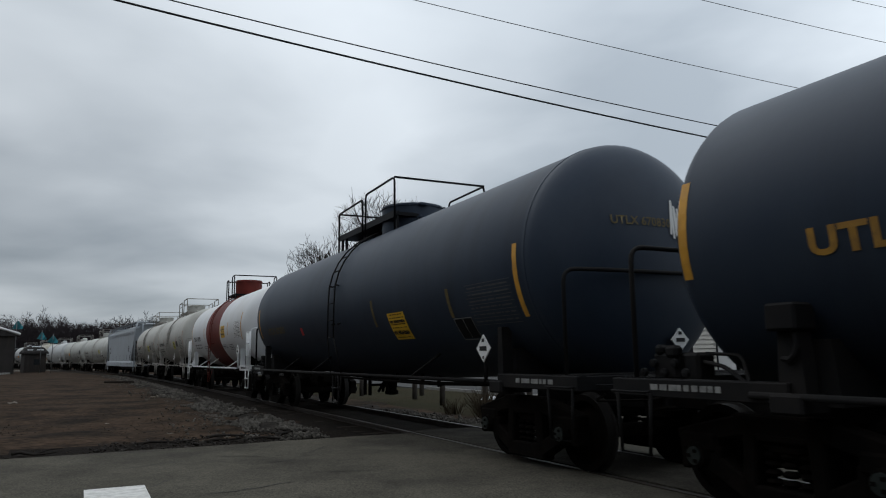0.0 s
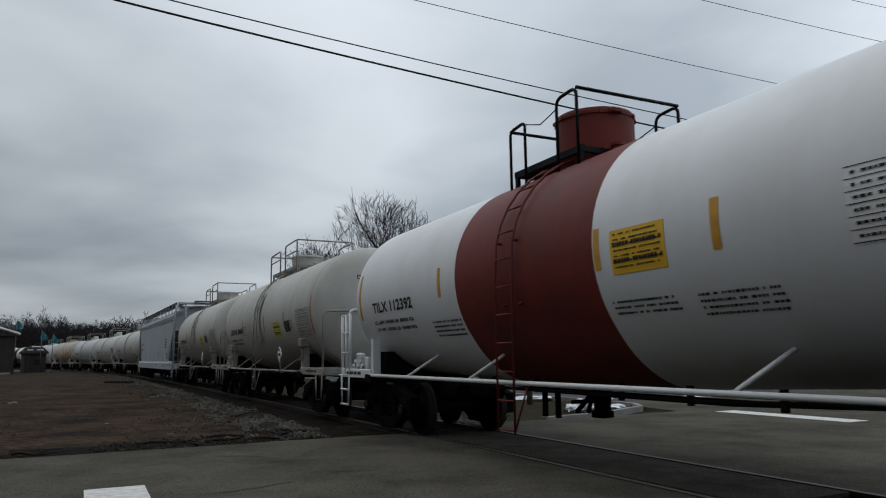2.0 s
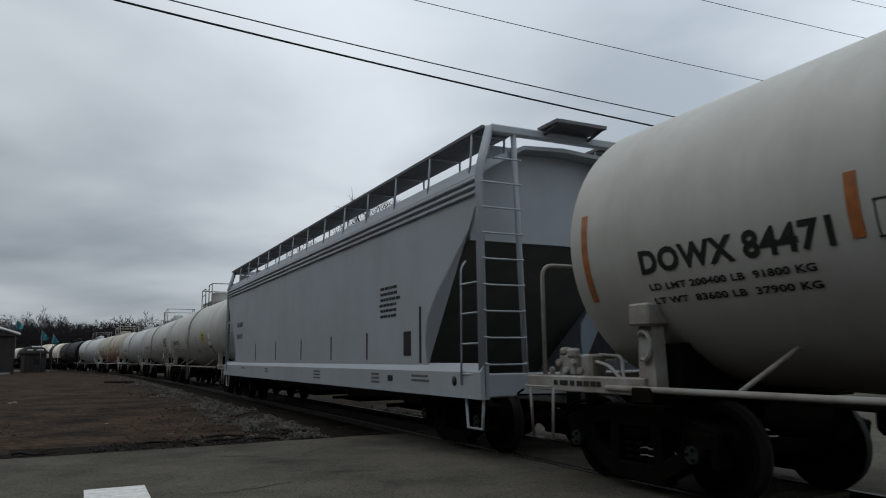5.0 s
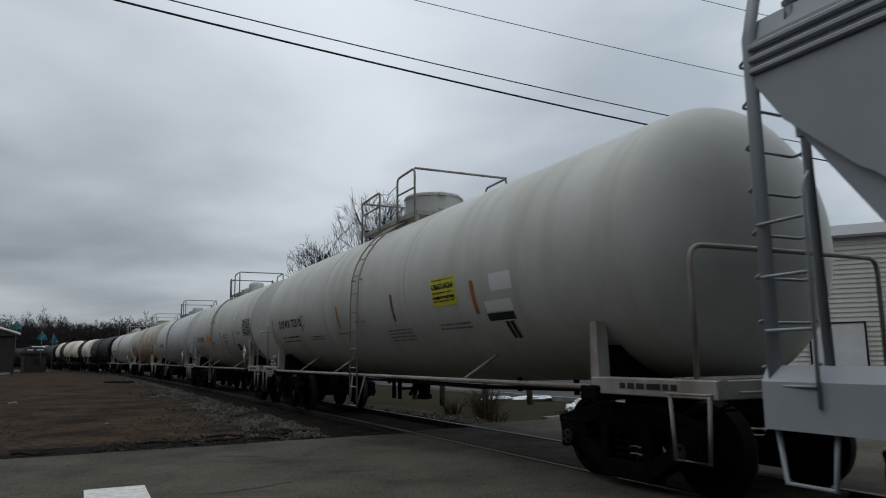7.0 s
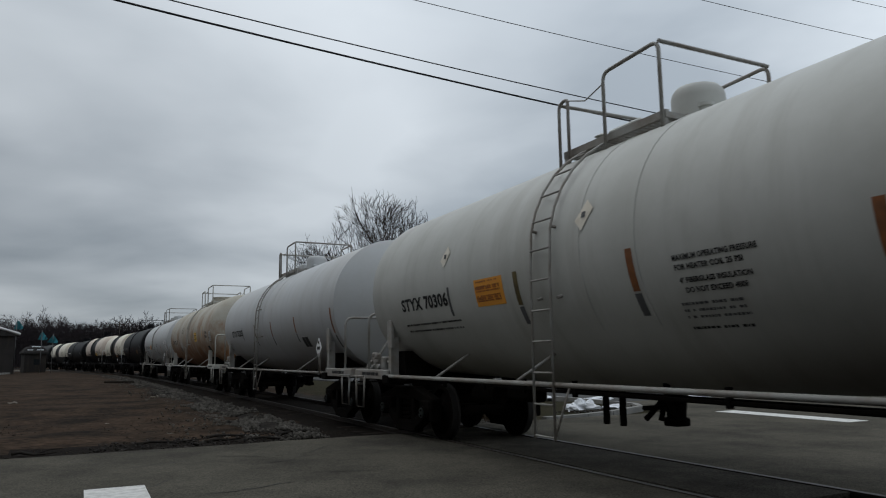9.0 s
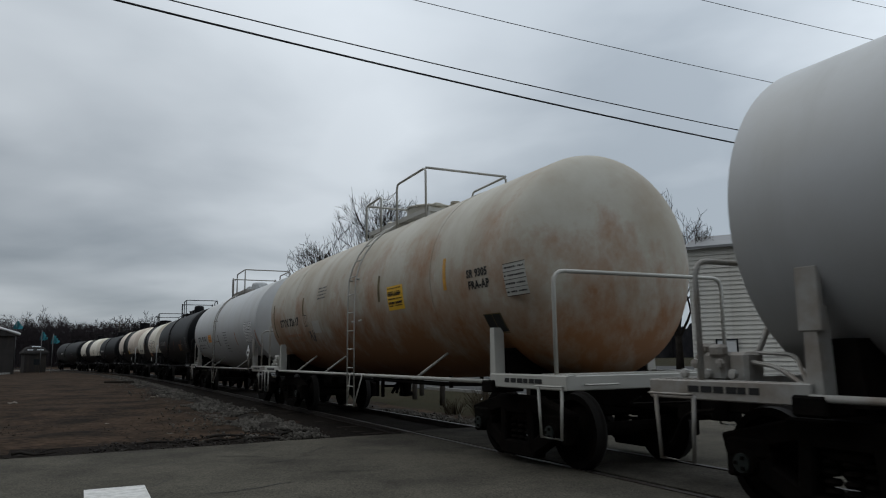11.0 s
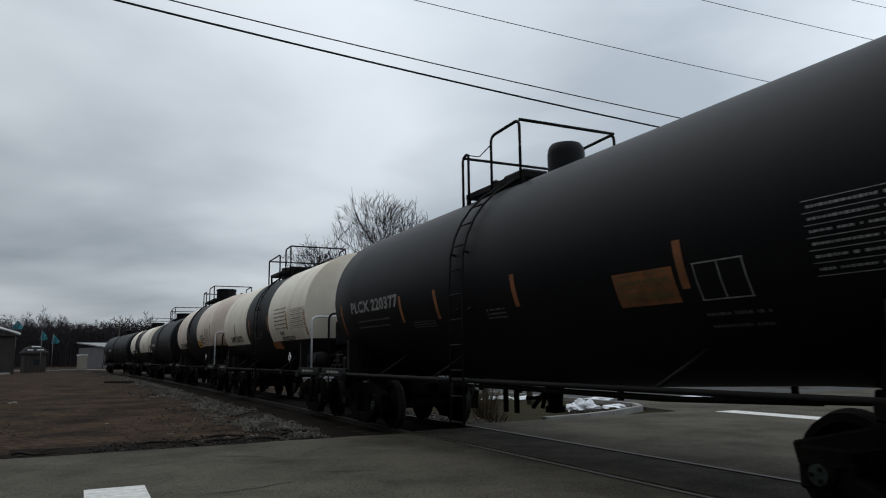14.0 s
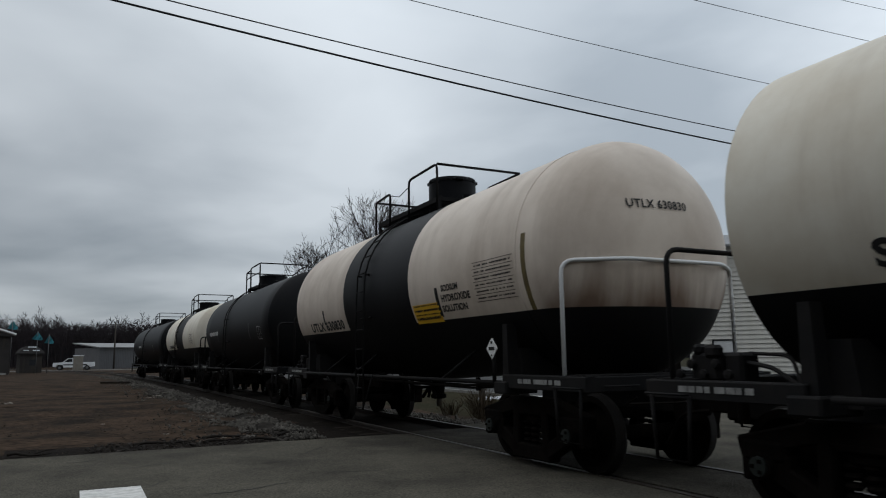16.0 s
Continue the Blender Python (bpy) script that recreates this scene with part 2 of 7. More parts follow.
def drips(m, x0, z_top, z_low, stain):
    """Brown runs down the head nearest the engine, where product has dripped from the grab rail."""
    t = m.node_tree
    b = t.nodes["Principled BSDF"]
    src = b.inputs["Base Color"].links[0].from_socket
    co = t.nodes.new("ShaderNodeTexCoord")
    sp = t.nodes.new("ShaderNodeSeparateXYZ")
    mp = t.nodes.new("ShaderNodeMapping")
    mp.inputs["Scale"].default_value = (0.4, 2.6, 0.35)
    nz = t.nodes.new("ShaderNodeTexNoise")
    nz.inputs["Scale"].default_value, nz.inputs["Detail"].default_value = 1.0, 6
    near = t.nodes.new("ShaderNodeMapRange")
    near.inputs[1].default_value, near.inputs[2].default_value, near.inputs[3].default_value, near.inputs[4].default_value = x0, x0 + 0.3, 1, 0
    down = t.nodes.new("ShaderNodeMapRange")
    down.inputs[1].default_value, down.inputs[2].default_value, down.inputs[3].default_value, down.inputs[4].default_value = z_low, z_top, 0.3, -0.12
    ad = t.nodes.new("ShaderNodeMath")
    ad.operation = "ADD"
    rp = t.nodes.new("ShaderNodeMapRange")
    rp.inputs[1].default_value, rp.inputs[2].default_value, rp.inputs[4].default_value = 0.5, 0.85, 0.85
    mul = t.nodes.new("ShaderNodeMath")
    mul.operation = "MULTIPLY"
    mx = t.nodes.new("ShaderNodeMix")
    mx.data_type = "RGBA"
    mx.inputs[7].default_value = (*stain, 1)
    for a, c in ((co.outputs["Object"], sp.inputs[0]), (co.outputs["Object"], mp.inputs[0]), (mp.outputs[0], nz.inputs["Vector"]), (sp.outputs[0], near.inputs[0]), (sp.outputs[2], down.inputs[0]), (nz.outputs[0], ad.inputs[0]), (down.outputs[0], ad.inputs[1]), (ad.outputs[0], rp.inputs[0]), (rp.outputs[0], mul.inputs[0]), (near.outputs[0], mul.inputs[1]), (mul.outputs[0], mx.inputs[0]), (src, mx.inputs[6]), (mx.outputs[2], b.inputs["Base Color"])):
        t.links.new(a, c)


CREAMP = mat("cream_white_paint", (0.7, 0.66, 0.565), 0.55, color2=(0.54, 0.47, 0.36), scale=0.7, amount=0.75, streak=0.38, streak_color=(0.3, 0.23, 0.16), bump=0.03, bump_scale=6)
PINKP = mat("stained_pinkish_white_paint", (0.64, 0.56, 0.48), 0.6, color2=(0.44, 0.36, 0.29), scale=0.7, amount=0.7, streak=0.4, streak_color=(0.22, 0.15, 0.1), bump=0.03, bump_scale=6)
drips(PINKP, -5.5, 2.7, 1.95, (0.12, 0.06, 0.03))
HOPP = mat("blue_grey_hopper_paint", (0.34, 0.37, 0.4), 0.55, color2=(0.29, 0.31, 0.33), scale=0.7, amount=0.7, streak=0.2, streak_color=(0.22, 0.22, 0.22), bump=0.03, bump_scale=6)
# darker grey for the hopper's slope sheets, bays and stub sills
HOPD = mat("dark_hopper_underpart_grey", (0.1, 0.1, 0.098), 0.7, color2=(0.15, 0.145, 0.135), scale=1, amount=0.7)
LETTER_K = mat("black_lettering", (0.02, 0.02, 0.02), 0.6)
LETTER_W = mat("white_lettering", (0.6, 0.6, 0.58), 0.6)
LETTER_M = mat("worn_white_lettering", (0.26, 0.26, 0.25), 0.7, color2=(0.1, 0.1, 0.1), scale=8, amount=0.8)
STRIPE_D = mat("dirty_orange_reflector", (0.24, 0.085, 0.025), 0.6, color2=(0.1, 0.045, 0.02), scale=5, amount=0.8)
GREASE = mat("bearing_grease_green", (0.017, 0.023, 0.021), 0.5, 0.2)
LETTER_G = mat("faded_grey_lettering", (0.1, 0.1, 0.1), 0.7)
LETTER_Y = mat("faded_yellow_lettering", (0.42, 0.22, 0.03), 0.7, color2=(0.2, 0.11, 0.03), scale=6, amount=0.8)
LETTER_D = mat("dull_gold_lettering", (0.13, 0.095, 0.03), 0.7, color2=(0.06, 0.045, 0.02), scale=6, amount=0.8)
STRIPE_Y = mat("yellow_reflector", (0.6, 0.3, 0.03), 0.5, color2=(0.4, 0.2, 0.03), scale=6, amount=0.7)
STRIPE_O = mat("orange_reflector", (0.4, 0.13, 0.03), 0.5, color2=(0.2, 0.08, 0.03), scale=6, amount=0.8)
PLACARD_Y = mat("yellow_placard", (0.72, 0.42, 0.02), 0.5)
PLACARD_L = mat("lemon_placard", (0.55, 0.5, 0.05), 0.5)
PLACARD_O = mat("orange_placard", (0.75, 0.32, 0.04), 0.55)
RED_TAPE = mat("red_tape", (0.55, 0.02, 0.02), 0.5)
PLACARD_W = mat("white_placard", (0.7, 0.7, 0.69), 0.5)


# ------------------------------------------------------------------ mesh helpers
def part(name, bm, material, parent=None, label="", smooth=False):
    """Links a bmesh as one mesh object, under a thing or a part."""
    me = bpy.data.meshes.new(name)
    if smooth:
        for f in bm.faces:
            f.smooth = True
    bm.to_mesh(me)
    bm.free()
    for m in material if isinstance(material, (list, tuple)) else [material]:
        me.materials.append(m)
    ob = new(name, me)
    if parent is not None:
        ob.parent = parent
    if label:
        tagged(ob, label)
    return ob


def thing(name, label, category, group="", kind=""):
    return tagged(new(name), label, category, group, kind)


def box(bm, c, size, m=None, bevel=0.0, mi=0):
    """A box of that size at c; m turns and moves it."""
    mm = (m or Matrix()) @ Matrix.Translation(c) @ Matrix.Diagonal((*size, 1))
    r = bmesh.ops.create_cube(bm, size=1, matrix=mm)
    fs = {f for v in r["verts"] for f in v.link_faces}
    for f in fs:
        f.material_index = mi
    if bevel:
        es = {e for v in r["verts"] for e in v.link_edges}
        bmesh.ops.bevel(bm, geom=list(es), offset=bevel, segments=1, affect="EDGES")


def tube(bm, pts, r, seg=6, mi=0, cap=True):
    """A round bar swept along a polyline."""
    pts = [Vector(p) for p in pts]
    rings = []
    n = len(pts)
    up = None
    for i, p in enumerate(pts):
        d = (pts[min(i + 1, n - 1)] - pts[max(i - 1, 0)]).normalized()
        if up is None:
            up = Vector((0, 0, 1)) if abs(d.z) < 0.9 else Vector((1, 0, 0))
        a = d.cross(up)
        if a.length < 1e-4:
            a = d.cross(Vector((0, 1, 0)))
        a.normalize()
        b = a.cross(d).normalized()
        up = b
        rr = r[i] if isinstance(r, (list, tuple)) else r
        rings.append([bm.verts.new(p + a * math.cos(2 * math.pi * k / seg) * rr + b * math.sin(2 * math.pi * k / seg) * rr) for k in range(seg)])
    for i in range(n - 1):
        for k in range(seg):
            f = bm.faces.new((rings[i][k], rings[i][(k + 1) % seg], rings[i + 1][(k + 1) % seg], rings[i + 1][k]))
            f.smooth, f.material_index = True, mi
    if cap:
        for ring in (rings[0][::-1], rings[-1]):
            try:
                bm.faces.new(ring).material_index = mi
            except ValueError:
                pass


def bent(pts, r=0.12, k=4):
    """Rounds the corners of a polyline."""
    pts = [Vector(p) for p in pts]
    res = [pts[0]]
    for a, b, c in zip(pts, pts[1:], pts[2:]):
        l = min(r, (a - b).length * 0.45, (c - b).length * 0.45)
        p, q = b + (a - b).normalized() * l, b + (c - b).normalized() * l
        for i in range(k + 1):
            t = i / k
            res.append(p * (1 - t) ** 2 + b * 2 * t * (1 - t) + q * t * t)
    return res + [pts[-1]]


def lathe(bm, prof, axis="z", seg=32, c=(0, 0, 0), mi=0, closed=False):
    """Turns a profile of (radius, height) about an axis through c."""
    rings = []
    for r, h in prof:
        ring = []
        for k in range(seg):
            a = 2 * math.pi * k / seg
            u, w = r * math.cos(a), r * math.sin(a)
            p = {"z": (u, w, h), "x": (h, u, w), "y": (w, h, u)}[axis]
            ring.append(bm.verts.new((p[0] + c[0], p[1] + c[1], p[2] + c[2])))
        rings.append(ring)
    for i in range(len(rings) - 1):
        for k in range(seg):
            f = bm.faces.new((rings[i][k], rings[i][(k + 1) % seg], rings[i + 1][(k + 1) % seg], rings[i + 1][k]))
            f.smooth, f.material_index = True, mi
    if prof[0][0] > 1e-4:
        bm.faces.new(rings[0][::-1]).material_index = mi
    if prof[-1][0] > 1e-4:
        bm.faces.new(rings[-1]).material_index = mi


def prism(bm, outline, y0, y1, mi=0, m=None):
    """A plate whose outline is given as (x, z), from y0 to y1."""
    a = [bm.verts.new((m or Matrix()) @ Vector((x, y0, z))) for x, z in outline]
    b = [bm.verts.new((m or Matrix()) @ Vector((x, y1, z))) for x, z in outline]
    n = len(a)
    for f in [bm.faces.new(a), bm.faces.new(b[::-1])] + [bm.faces.new((a[i], b[i], b[(i + 1) % n], a[(i + 1) % n])) for i in range(n)]:
        f.material_index = mi


def tidy(bm):
    bmesh.ops.recalc_face_normals(bm, faces=bm.faces)
    for e in bm.edges:
        if len(e.link_faces) == 2 and e.calc_face_angle(0) > 0.7:
            e.smooth = False
    return bm


# ------------------------------------------------------------------ ground, road, track
def steps(lo, hi, fine, grow=1.25):
    """Grid lines, close together between lo and hi and wider and wider outside."""
    xs = list(np.arange(lo, hi + 1e-6, fine))
    d, a, b = fine, lo, hi
    while b < 2600:
        d *= grow
        a, b = a - d, b + d
        xs = [a] + xs + [b]
    return xs


def ground_height(n, v):
    """A little unevenness off the road; a shallow ditch of soil beside the crossing."""
    off = max(0.0, min(1.0, (v - 12.5) / 1.5)) if v > 0 else 0.0
    far = max(0.0, min(1.0, (90 - math.hypot(n, v)) / 40))
    near_track = max(0.0, 1 - abs(n - N0) / 3.0) * (1 if v < 90 else 0)
    h = -0.1 + off * far * (0.07 * noise.noise((n * 0.25, v * 0.25, 1.3)) + 0.035 * noise.noise((n * 0.9, v * 0.9, 4.1)))
    return h - 0.14 * near_track


def build_ground():
    bm = bmesh.new()
    ns, vs = steps(-32, 22, 0.5), steps(2, 70, 0.5)
    grid = [[bm.verts.new(nv(n, v, ground_height(n, v))) for v in vs] for n in ns]
    for i in range(len(ns) - 1):
        for j in range(len(vs) - 1):
            f = bm.faces.new((grid[i][j], grid[i + 1][j], grid[i + 1][j + 1], grid[i][j + 1]))
            n, v = (ns[i] + ns[i + 1]) / 2, (vs[j] + vs[j + 1]) / 2
            f.smooth = True
            wob = 0.8 * noise.noise((n * 0.3, v * 0.3, 9)) + 0.3 * noise.noise((n, v, 2))
            if n > N0 + 2.5:
                f.material_index = 2
            elif v < 14.2 + wob and v > 0:
                f.material_index = 1
            else:
                f.material_index = 0
    ob = part("ground", bm, [DIRT, SOIL_SHADE, GRASS])
    tagged(ob, "flat brown dirt lot and dull winter grass", "ground", kind="structure")


build_ground()

GAUGE = 0.7175
ROAD_V0, ROAD_V1 = 4.6, 12.6


def slab(name, n0, n1, v0, v1, z0, z1, material, label, category, cuts=0.5, ragged=0.0, parent=None):
    """A sheet of paving with thickness, its edge a little uneven."""
    bm = bmesh.new()
    k = max(1, int((n1 - n0) / cuts))
    top, low = [], []
    for i in range(k + 1):
        n = n0 + (n1 - n0) * i / k
        e = ragged * (noise.noise((n * 0.8, 3, 1)) + 0.5 * noise.noise((n * 2.5, 3, 7)))
        top.append([bm.verts.new(nv(n, v0, z1)), bm.verts.new(nv(n, v1 + e, z1))])
        low.append([bm.verts.new(nv(n, v0, z0)), bm.verts.new(nv(n, v1 + e + 0.04, z0))])
    for i in range(k):
        bm.faces.new((top[i][0], top[i + 1][0], top[i + 1][1], top[i][1]))
        bm.faces.new((top[i][1], top[i + 1][1], low[i + 1][1], low[i][1]))
        bm.faces.new((low[i][0], low[i + 1][0], top[i + 1][0], top[i][0]))
    for q in (0, k):
        bm.faces.new((top[q][0], top[q][1], low[q][1], low[q][0]))
    ob = part(name, tidy(bm), material, parent)
    if parent is None:
        tagged(ob, label, category, kind="structure")
    return ob


road = tagged(new("road"), "worn grey asphalt road over the crossing", "road", kind="structure")
slab("asphalt_lane", -60, N0 - GAUGE - 0.075, ROAD_V0, ROAD_V1, -0.25, -0.012, ASPHALT, "", "", ragged=0.16, parent=road)
slab("crossing_panel", N0 - GAUGE + 0.075, N0 + GAUGE - 0.075, ROAD_V0 + 0.3, ROAD_V1 + 0.2, -0.25, -0.008, CROSSING, "", "", ragged=0.1, parent=road)
slab("asphalt_lane", N0 + GAUGE + 0.075, 90, ROAD_V0, ROAD_V1 + 0.9, -0.25, -0.012, ASPHALT, "", "", ragged=0.1, parent=road)
# stop bar
bm = bmesh.new()
box(bm, (0, 0, 0), (0.62, 3.6, 0.006), m=Matrix.Translation(nv(0.41, 7.3, -0.007)) @ Matrix.Rotation(TH0, 4, "Z"))
part("stop_bar", bm, ROAD_PAINT, road, "worn white painted stop bar")
bm = bmesh.new()
box(bm, (0, 0, 0), (0.62, 3.4, 0.006), m=Matrix.Translation(nv(14.1, 11.2, -0.007)) @ Matrix.Rotation(TH0, 4, "Z"))
part("stop_bar", bm, ROAD_PAINT, road, "white painted stop bar of the far lane")
# driveway mouth between the kerb and the lane
bm = bmesh.new()
outline = [(13.2, 13.2), (13.6, 15.2), (14.3, 17.2), (60, 17.2), (60, 13.2)]
top, low = [[bm.verts.new(nv(a, b, z)) for a, b in outline] for z in (-0.02, -0.2)]
bm.faces.new(top), bm.faces.new(low[::-1])
for i in range(5):
    bm.faces.new((top[i], top[(i + 1) % 5], low[(i + 1) % 5], low[i]))
part("driveway_mouth", tidy(bm), ASPHALT, road)

# cracks sealed with tar and small patches of broken edge
rng = random.Random(5)
CRACK = mat("tar_filled_crack", (0.015, 0.014, 0.013), 0.8)
bm = bmesh.new()
for n, v, l, a in ((1.0, 10.6, 0.9, 0.2), (2.2, 11.2, 0.7, -0.4), (2.6, 10.1, 0.5, 0.5), (0.2, 11.6, 0.6, 0.1), (3.2, 9.0, 0.8, -0.2), (-1.5, 10.4, 0.5, 0.3), (1.8, 8.2, 1.1, 0.25), (3.6, 10.8, 1.0, 0.9), (9.8, 10.5, 1.6, 0.2), (11.0, 9.2, 1.4, -0.3), (10.6, 12.0, 1.2, 0.1), (1.0, 8.9, 0.5, 0.9)):
    pts, x, y = [], n - l / 2, v
    k = 10
    for i in range(k + 1):
        pts.append((x, y))
        x += l / k * math.cos(a)
        y += l / k * math.sin(a) + rng.uniform(-0.04, 0.04)
    for i in range(k):
        (xa, ya), (xb, yb) = pts[i], pts[i + 1]
        w0, w1 = (0.012 if 0 < i else 0.003), (0.012 if i < k - 1 else 0.003)
        bm.faces.new([bm.verts.new(nv(xa, ya - w0, -0.008)), bm.verts.new(nv(xb, yb - w1, -0.008)), bm.verts.new(nv(xb, yb + w1, -0.008)), bm.verts.new(nv(xa, ya + w0, -0.008))])
part("crack", bm, CRACK, road)


def along(d, zs, s0, s1, step, jitter=0.0, seed=0):
    """Points of a strip that follows the track: pairs (offset, height) at each step."""
    rows = []
    for s in np.arange(s0, s1, step):
        row = []
        for i, (dd, z) in enumerate(zip(d, zs)):
            j = jitter * noise.noise((s * 0.9, dd * 1.3, seed)) if jitter else 0
            x, y, _ = rail_point(s, dd + j)
            row.append((x, y, z + (0.35 * jitter * noise.noise((s * 1.7, dd * 2.1, seed + 5)) if jitter else 0)))
        rows.append(row)
    return rows


def strip(name, rows, material, parent=None, smooth=False, closed=False):
    bm = bmesh.new()
    vs = [[bm.verts.new(p) for p in r] for r in rows]
    m = len(rows[0])
    for a, b in zip(vs, vs[1:]):
        for i in range(m if closed else m - 1):
            bm.faces.new((a[i], a[(i + 1) % m], b[(i + 1) % m], b[i])).smooth = smooth
    return part(name, tidy(bm), material, parent)


# road edge at the track: arc length of v = ROAD_V1
S_ROAD = 45 + (ROAD_V1 - (1.53 * SN + 17.28 * CN))
# ballast shoulder, beyond the road and up to the tie tops
for nm, s0, s1 in (("ballast_bed", S_ROAD + 1.9, 330),):
    rows = along((3.1, 2.85, 2.55, 2.2, 1.8, 0.9, 0, -0.9, -1.6, -2.2, -3.0), (-0.22, -0.09, -0.03, -0.06, -0.17, -0.17, -0.17, -0.17, -0.17, -0.14, -0.3), s0, s1, 0.5, 0.16, 3)
    tagged(strip(nm, rows, BALLAST, smooth=True), "grey crushed stone ballast shoulder beside the track", "ballast", kind="structure")
    # the train's shade beside and between the rails is coloured into this strip
    rows = along((2.15, 1.7, 1.2, 0.5, -0.5, -1.2, -1.7), (-0.16, -0.115, -0.105, -0.105, -0.105, -0.115, -0.16), s0 - 1.75, s1, 0.5, 0.07, 8)
    tagged(strip("shaded_track_bed", rows, SOIL_SHADE, smooth=True), "track bed with the train's shade coloured in as black", "track bed", kind="structure")

track = tagged(new("railway_track"), "single standard-gauge railway track with worn rails", "track", kind="structure")
for side in (1, -1):
    o = side * (GAUGE + 0.036)
    prof = ((-0.036, 0), (0.036, 0), (0.036, -0.035), (0.009, -0.05), (0.009, -0.14), (0.07, -0.16), (0.07, -0.175), (-0.07, -0.175), (-0.07, -0.16), (-0.009, -0.14), (-0.009, -0.05), (-0.036, -0.035))
    rows = along([o + a for a, _ in prof], [b for _, b in prof], -20, 330, 2.0)
    strip("rail", rows, RAIL, track, closed=True)

# loose stones on the shoulder
rng = random.Random(11)
ico = bmesh.new()
bmesh.ops.create_icosphere(ico, subdivisions=1, radius=1)
ico_v, ico_f = [v.co.copy() for v in ico.verts], [[v.index for v in f.verts] for f in ico.faces]
ico.free()


def stones(name, places, material, label, flat=1.0):
    """Many loose stones as one heap of small uneven solids."""
    verts, faces = [], []
    for x, y, z, r in places:
        o = len(verts)
        m = Euler((rng.uniform(0, 6), rng.uniform(0, 6), rng.uniform(0, 6))).to_matrix() @ Matrix.Diagonal((rng.uniform(0.7, 1.3), rng.uniform(0.6, 1.2), rng.uniform(0.5, 0.9)))
        m = Matrix.Diagonal((1, 1, flat)) @ m
        for v in ico_v:
            w = m @ (v * r * rng.uniform(0.75, 1.2))
            verts.append((x + w.x, y + w.y, z + w.z))
        faces += [[i + o for i in f] for f in ico_f]
    me = bpy.data.meshes.new(name)
    me.from_pydata(verts, [], faces)
    me.materials.append(material)
    return tagged(new(name, me), label, "stones", kind="stuff")


STONE = mat("crushed_limestone", (0.115, 0.106, 0.093), 0.95, color2=(0.02, 0.0175, 0.015), scale=2.0, amount=0.9, bump=0.5, bump_scale=30)
places = []
for _ in range(19000):
    s = S_ROAD + 0.5 + 62 * rng.random() ** 1.7
    d = rng.triangular(1.7, 3.5, 2.35) + 0.3 * noise.noise((s * 0.4, 3, 7)) + (rng.random() * 1.5 if rng.random() < 0.06 else 0)
    if noise.noise((s * 0.7, d * 1.6, 2)) < -0.16:
        continue
    if (s - S_ROAD) / 4.0 < rng.random() ** 0.8 or (s < S_ROAD + 2.0 and d < 2.2):
        continue
    x, y, _t = rail_point(s, d)
    z = float(np.interp(d, (1.7, 2.2, 2.55, 2.85, 3.1, 5), (-0.14, -0.05, -0.03, -0.07, -0.1, -0.1)))
    places.append((x, y, z, rng.uniform(0.012, 0.045) * (2.2 if rng.random() < 0.07 else 1)))
stones("ballast_stones", places, STONE, "loose grey ballast stones spilled beside the rails")
places = []
for _ in range(4200):
    n, v = rng.uniform(-16, 3.6), 12.75 + abs(rng.gauss(0, 5.0))
    places.append((*nv(n, v)[:2], -0.096, rng.uniform(0.006, 0.02) * (2.2 if rng.random() < 0.04 else 1)))
stones("dirt_clods", places, mat("dirt_clod", (0.05, 0.04, 0.032), 0.95, color2=(0.02, 0.018, 0.015), scale=3, amount=0.8), "scattered dark clods and gravel on bare soil", flat=0.55)

places = []
for _ in range(480):
    n = rng.uniform(0.2, 4.2)
    v = 13.0 + 1.6 * rng.random() + 0.25 * n * rng.random()
    places.append((*nv(n, v)[:2], -0.08, rng.uniform(0.012, 0.036) * (1.9 if rng.random() < 0.06 else 1)))
stones("broken_asphalt", places, mat("broken_asphalt", (0.05, 0.045, 0.04), 0.95, color2=(0.015, 0.013, 0.012), scale=3, amount=0.9), "broken asphalt lumps and stones at the road's edge", flat=0.6)

# old tie lying on the dirt, dead branches near the road edge
bm = bmesh.new()
box(bm, (0, 0, 0), (2.1, 0.24, 0.16), bevel=0.02)
ob = part("old_railway_tie", bm, TIE)
ob.matrix_basis = Matrix.Translation((-21.2, 47.3, -0.03)) @ Matrix.Rotation(radians(-14), 4, "Z")
tagged(ob, "discarded dark creosoted railway tie lying on dirt", "railway tie")
for n, v, l, a in ((1.6, 14.2, 1.3, 12), (-0.6, 13.6, 0.7, -20), (2.5, 14.0, 0.9, 30), (2.9, 14.6, 1.4, 5), (3.4, 13.7, 1.0, -12), (3.9, 14.1, 0.8, 40), (-3.0, 16.0, 0.6, 8)):
    bm = bmesh.new()
    pts = [Vector((l * (i / 6 - 0.5), 0.06 * math.sin(i * 2.1), 0.03 + 0.02 * math.sin(i * 1.3))) for i in range(7)]
    tube(bm, pts, [0.028, 0.026, 0.024, 0.02, 0.016, 0.012, 0.006], 6)
    tube(bm, [pts[3], pts[3] + Vector((0.15, 0.2, 0.05)), pts[3] + Vector((0.32, 0.3, 0.06))], [0.014, 0.01, 0.004], 5)
    ob = part("dead_branch", bm, BARK)
    ob.matrix_basis = Matrix.Translation(nv(n, v, -0.1)) @ Matrix.Rotation(TH0 + radians(a), 4, "Z")
    tagged(ob, "dead broken branch lying on dark soil", "branch", "fallen branches")

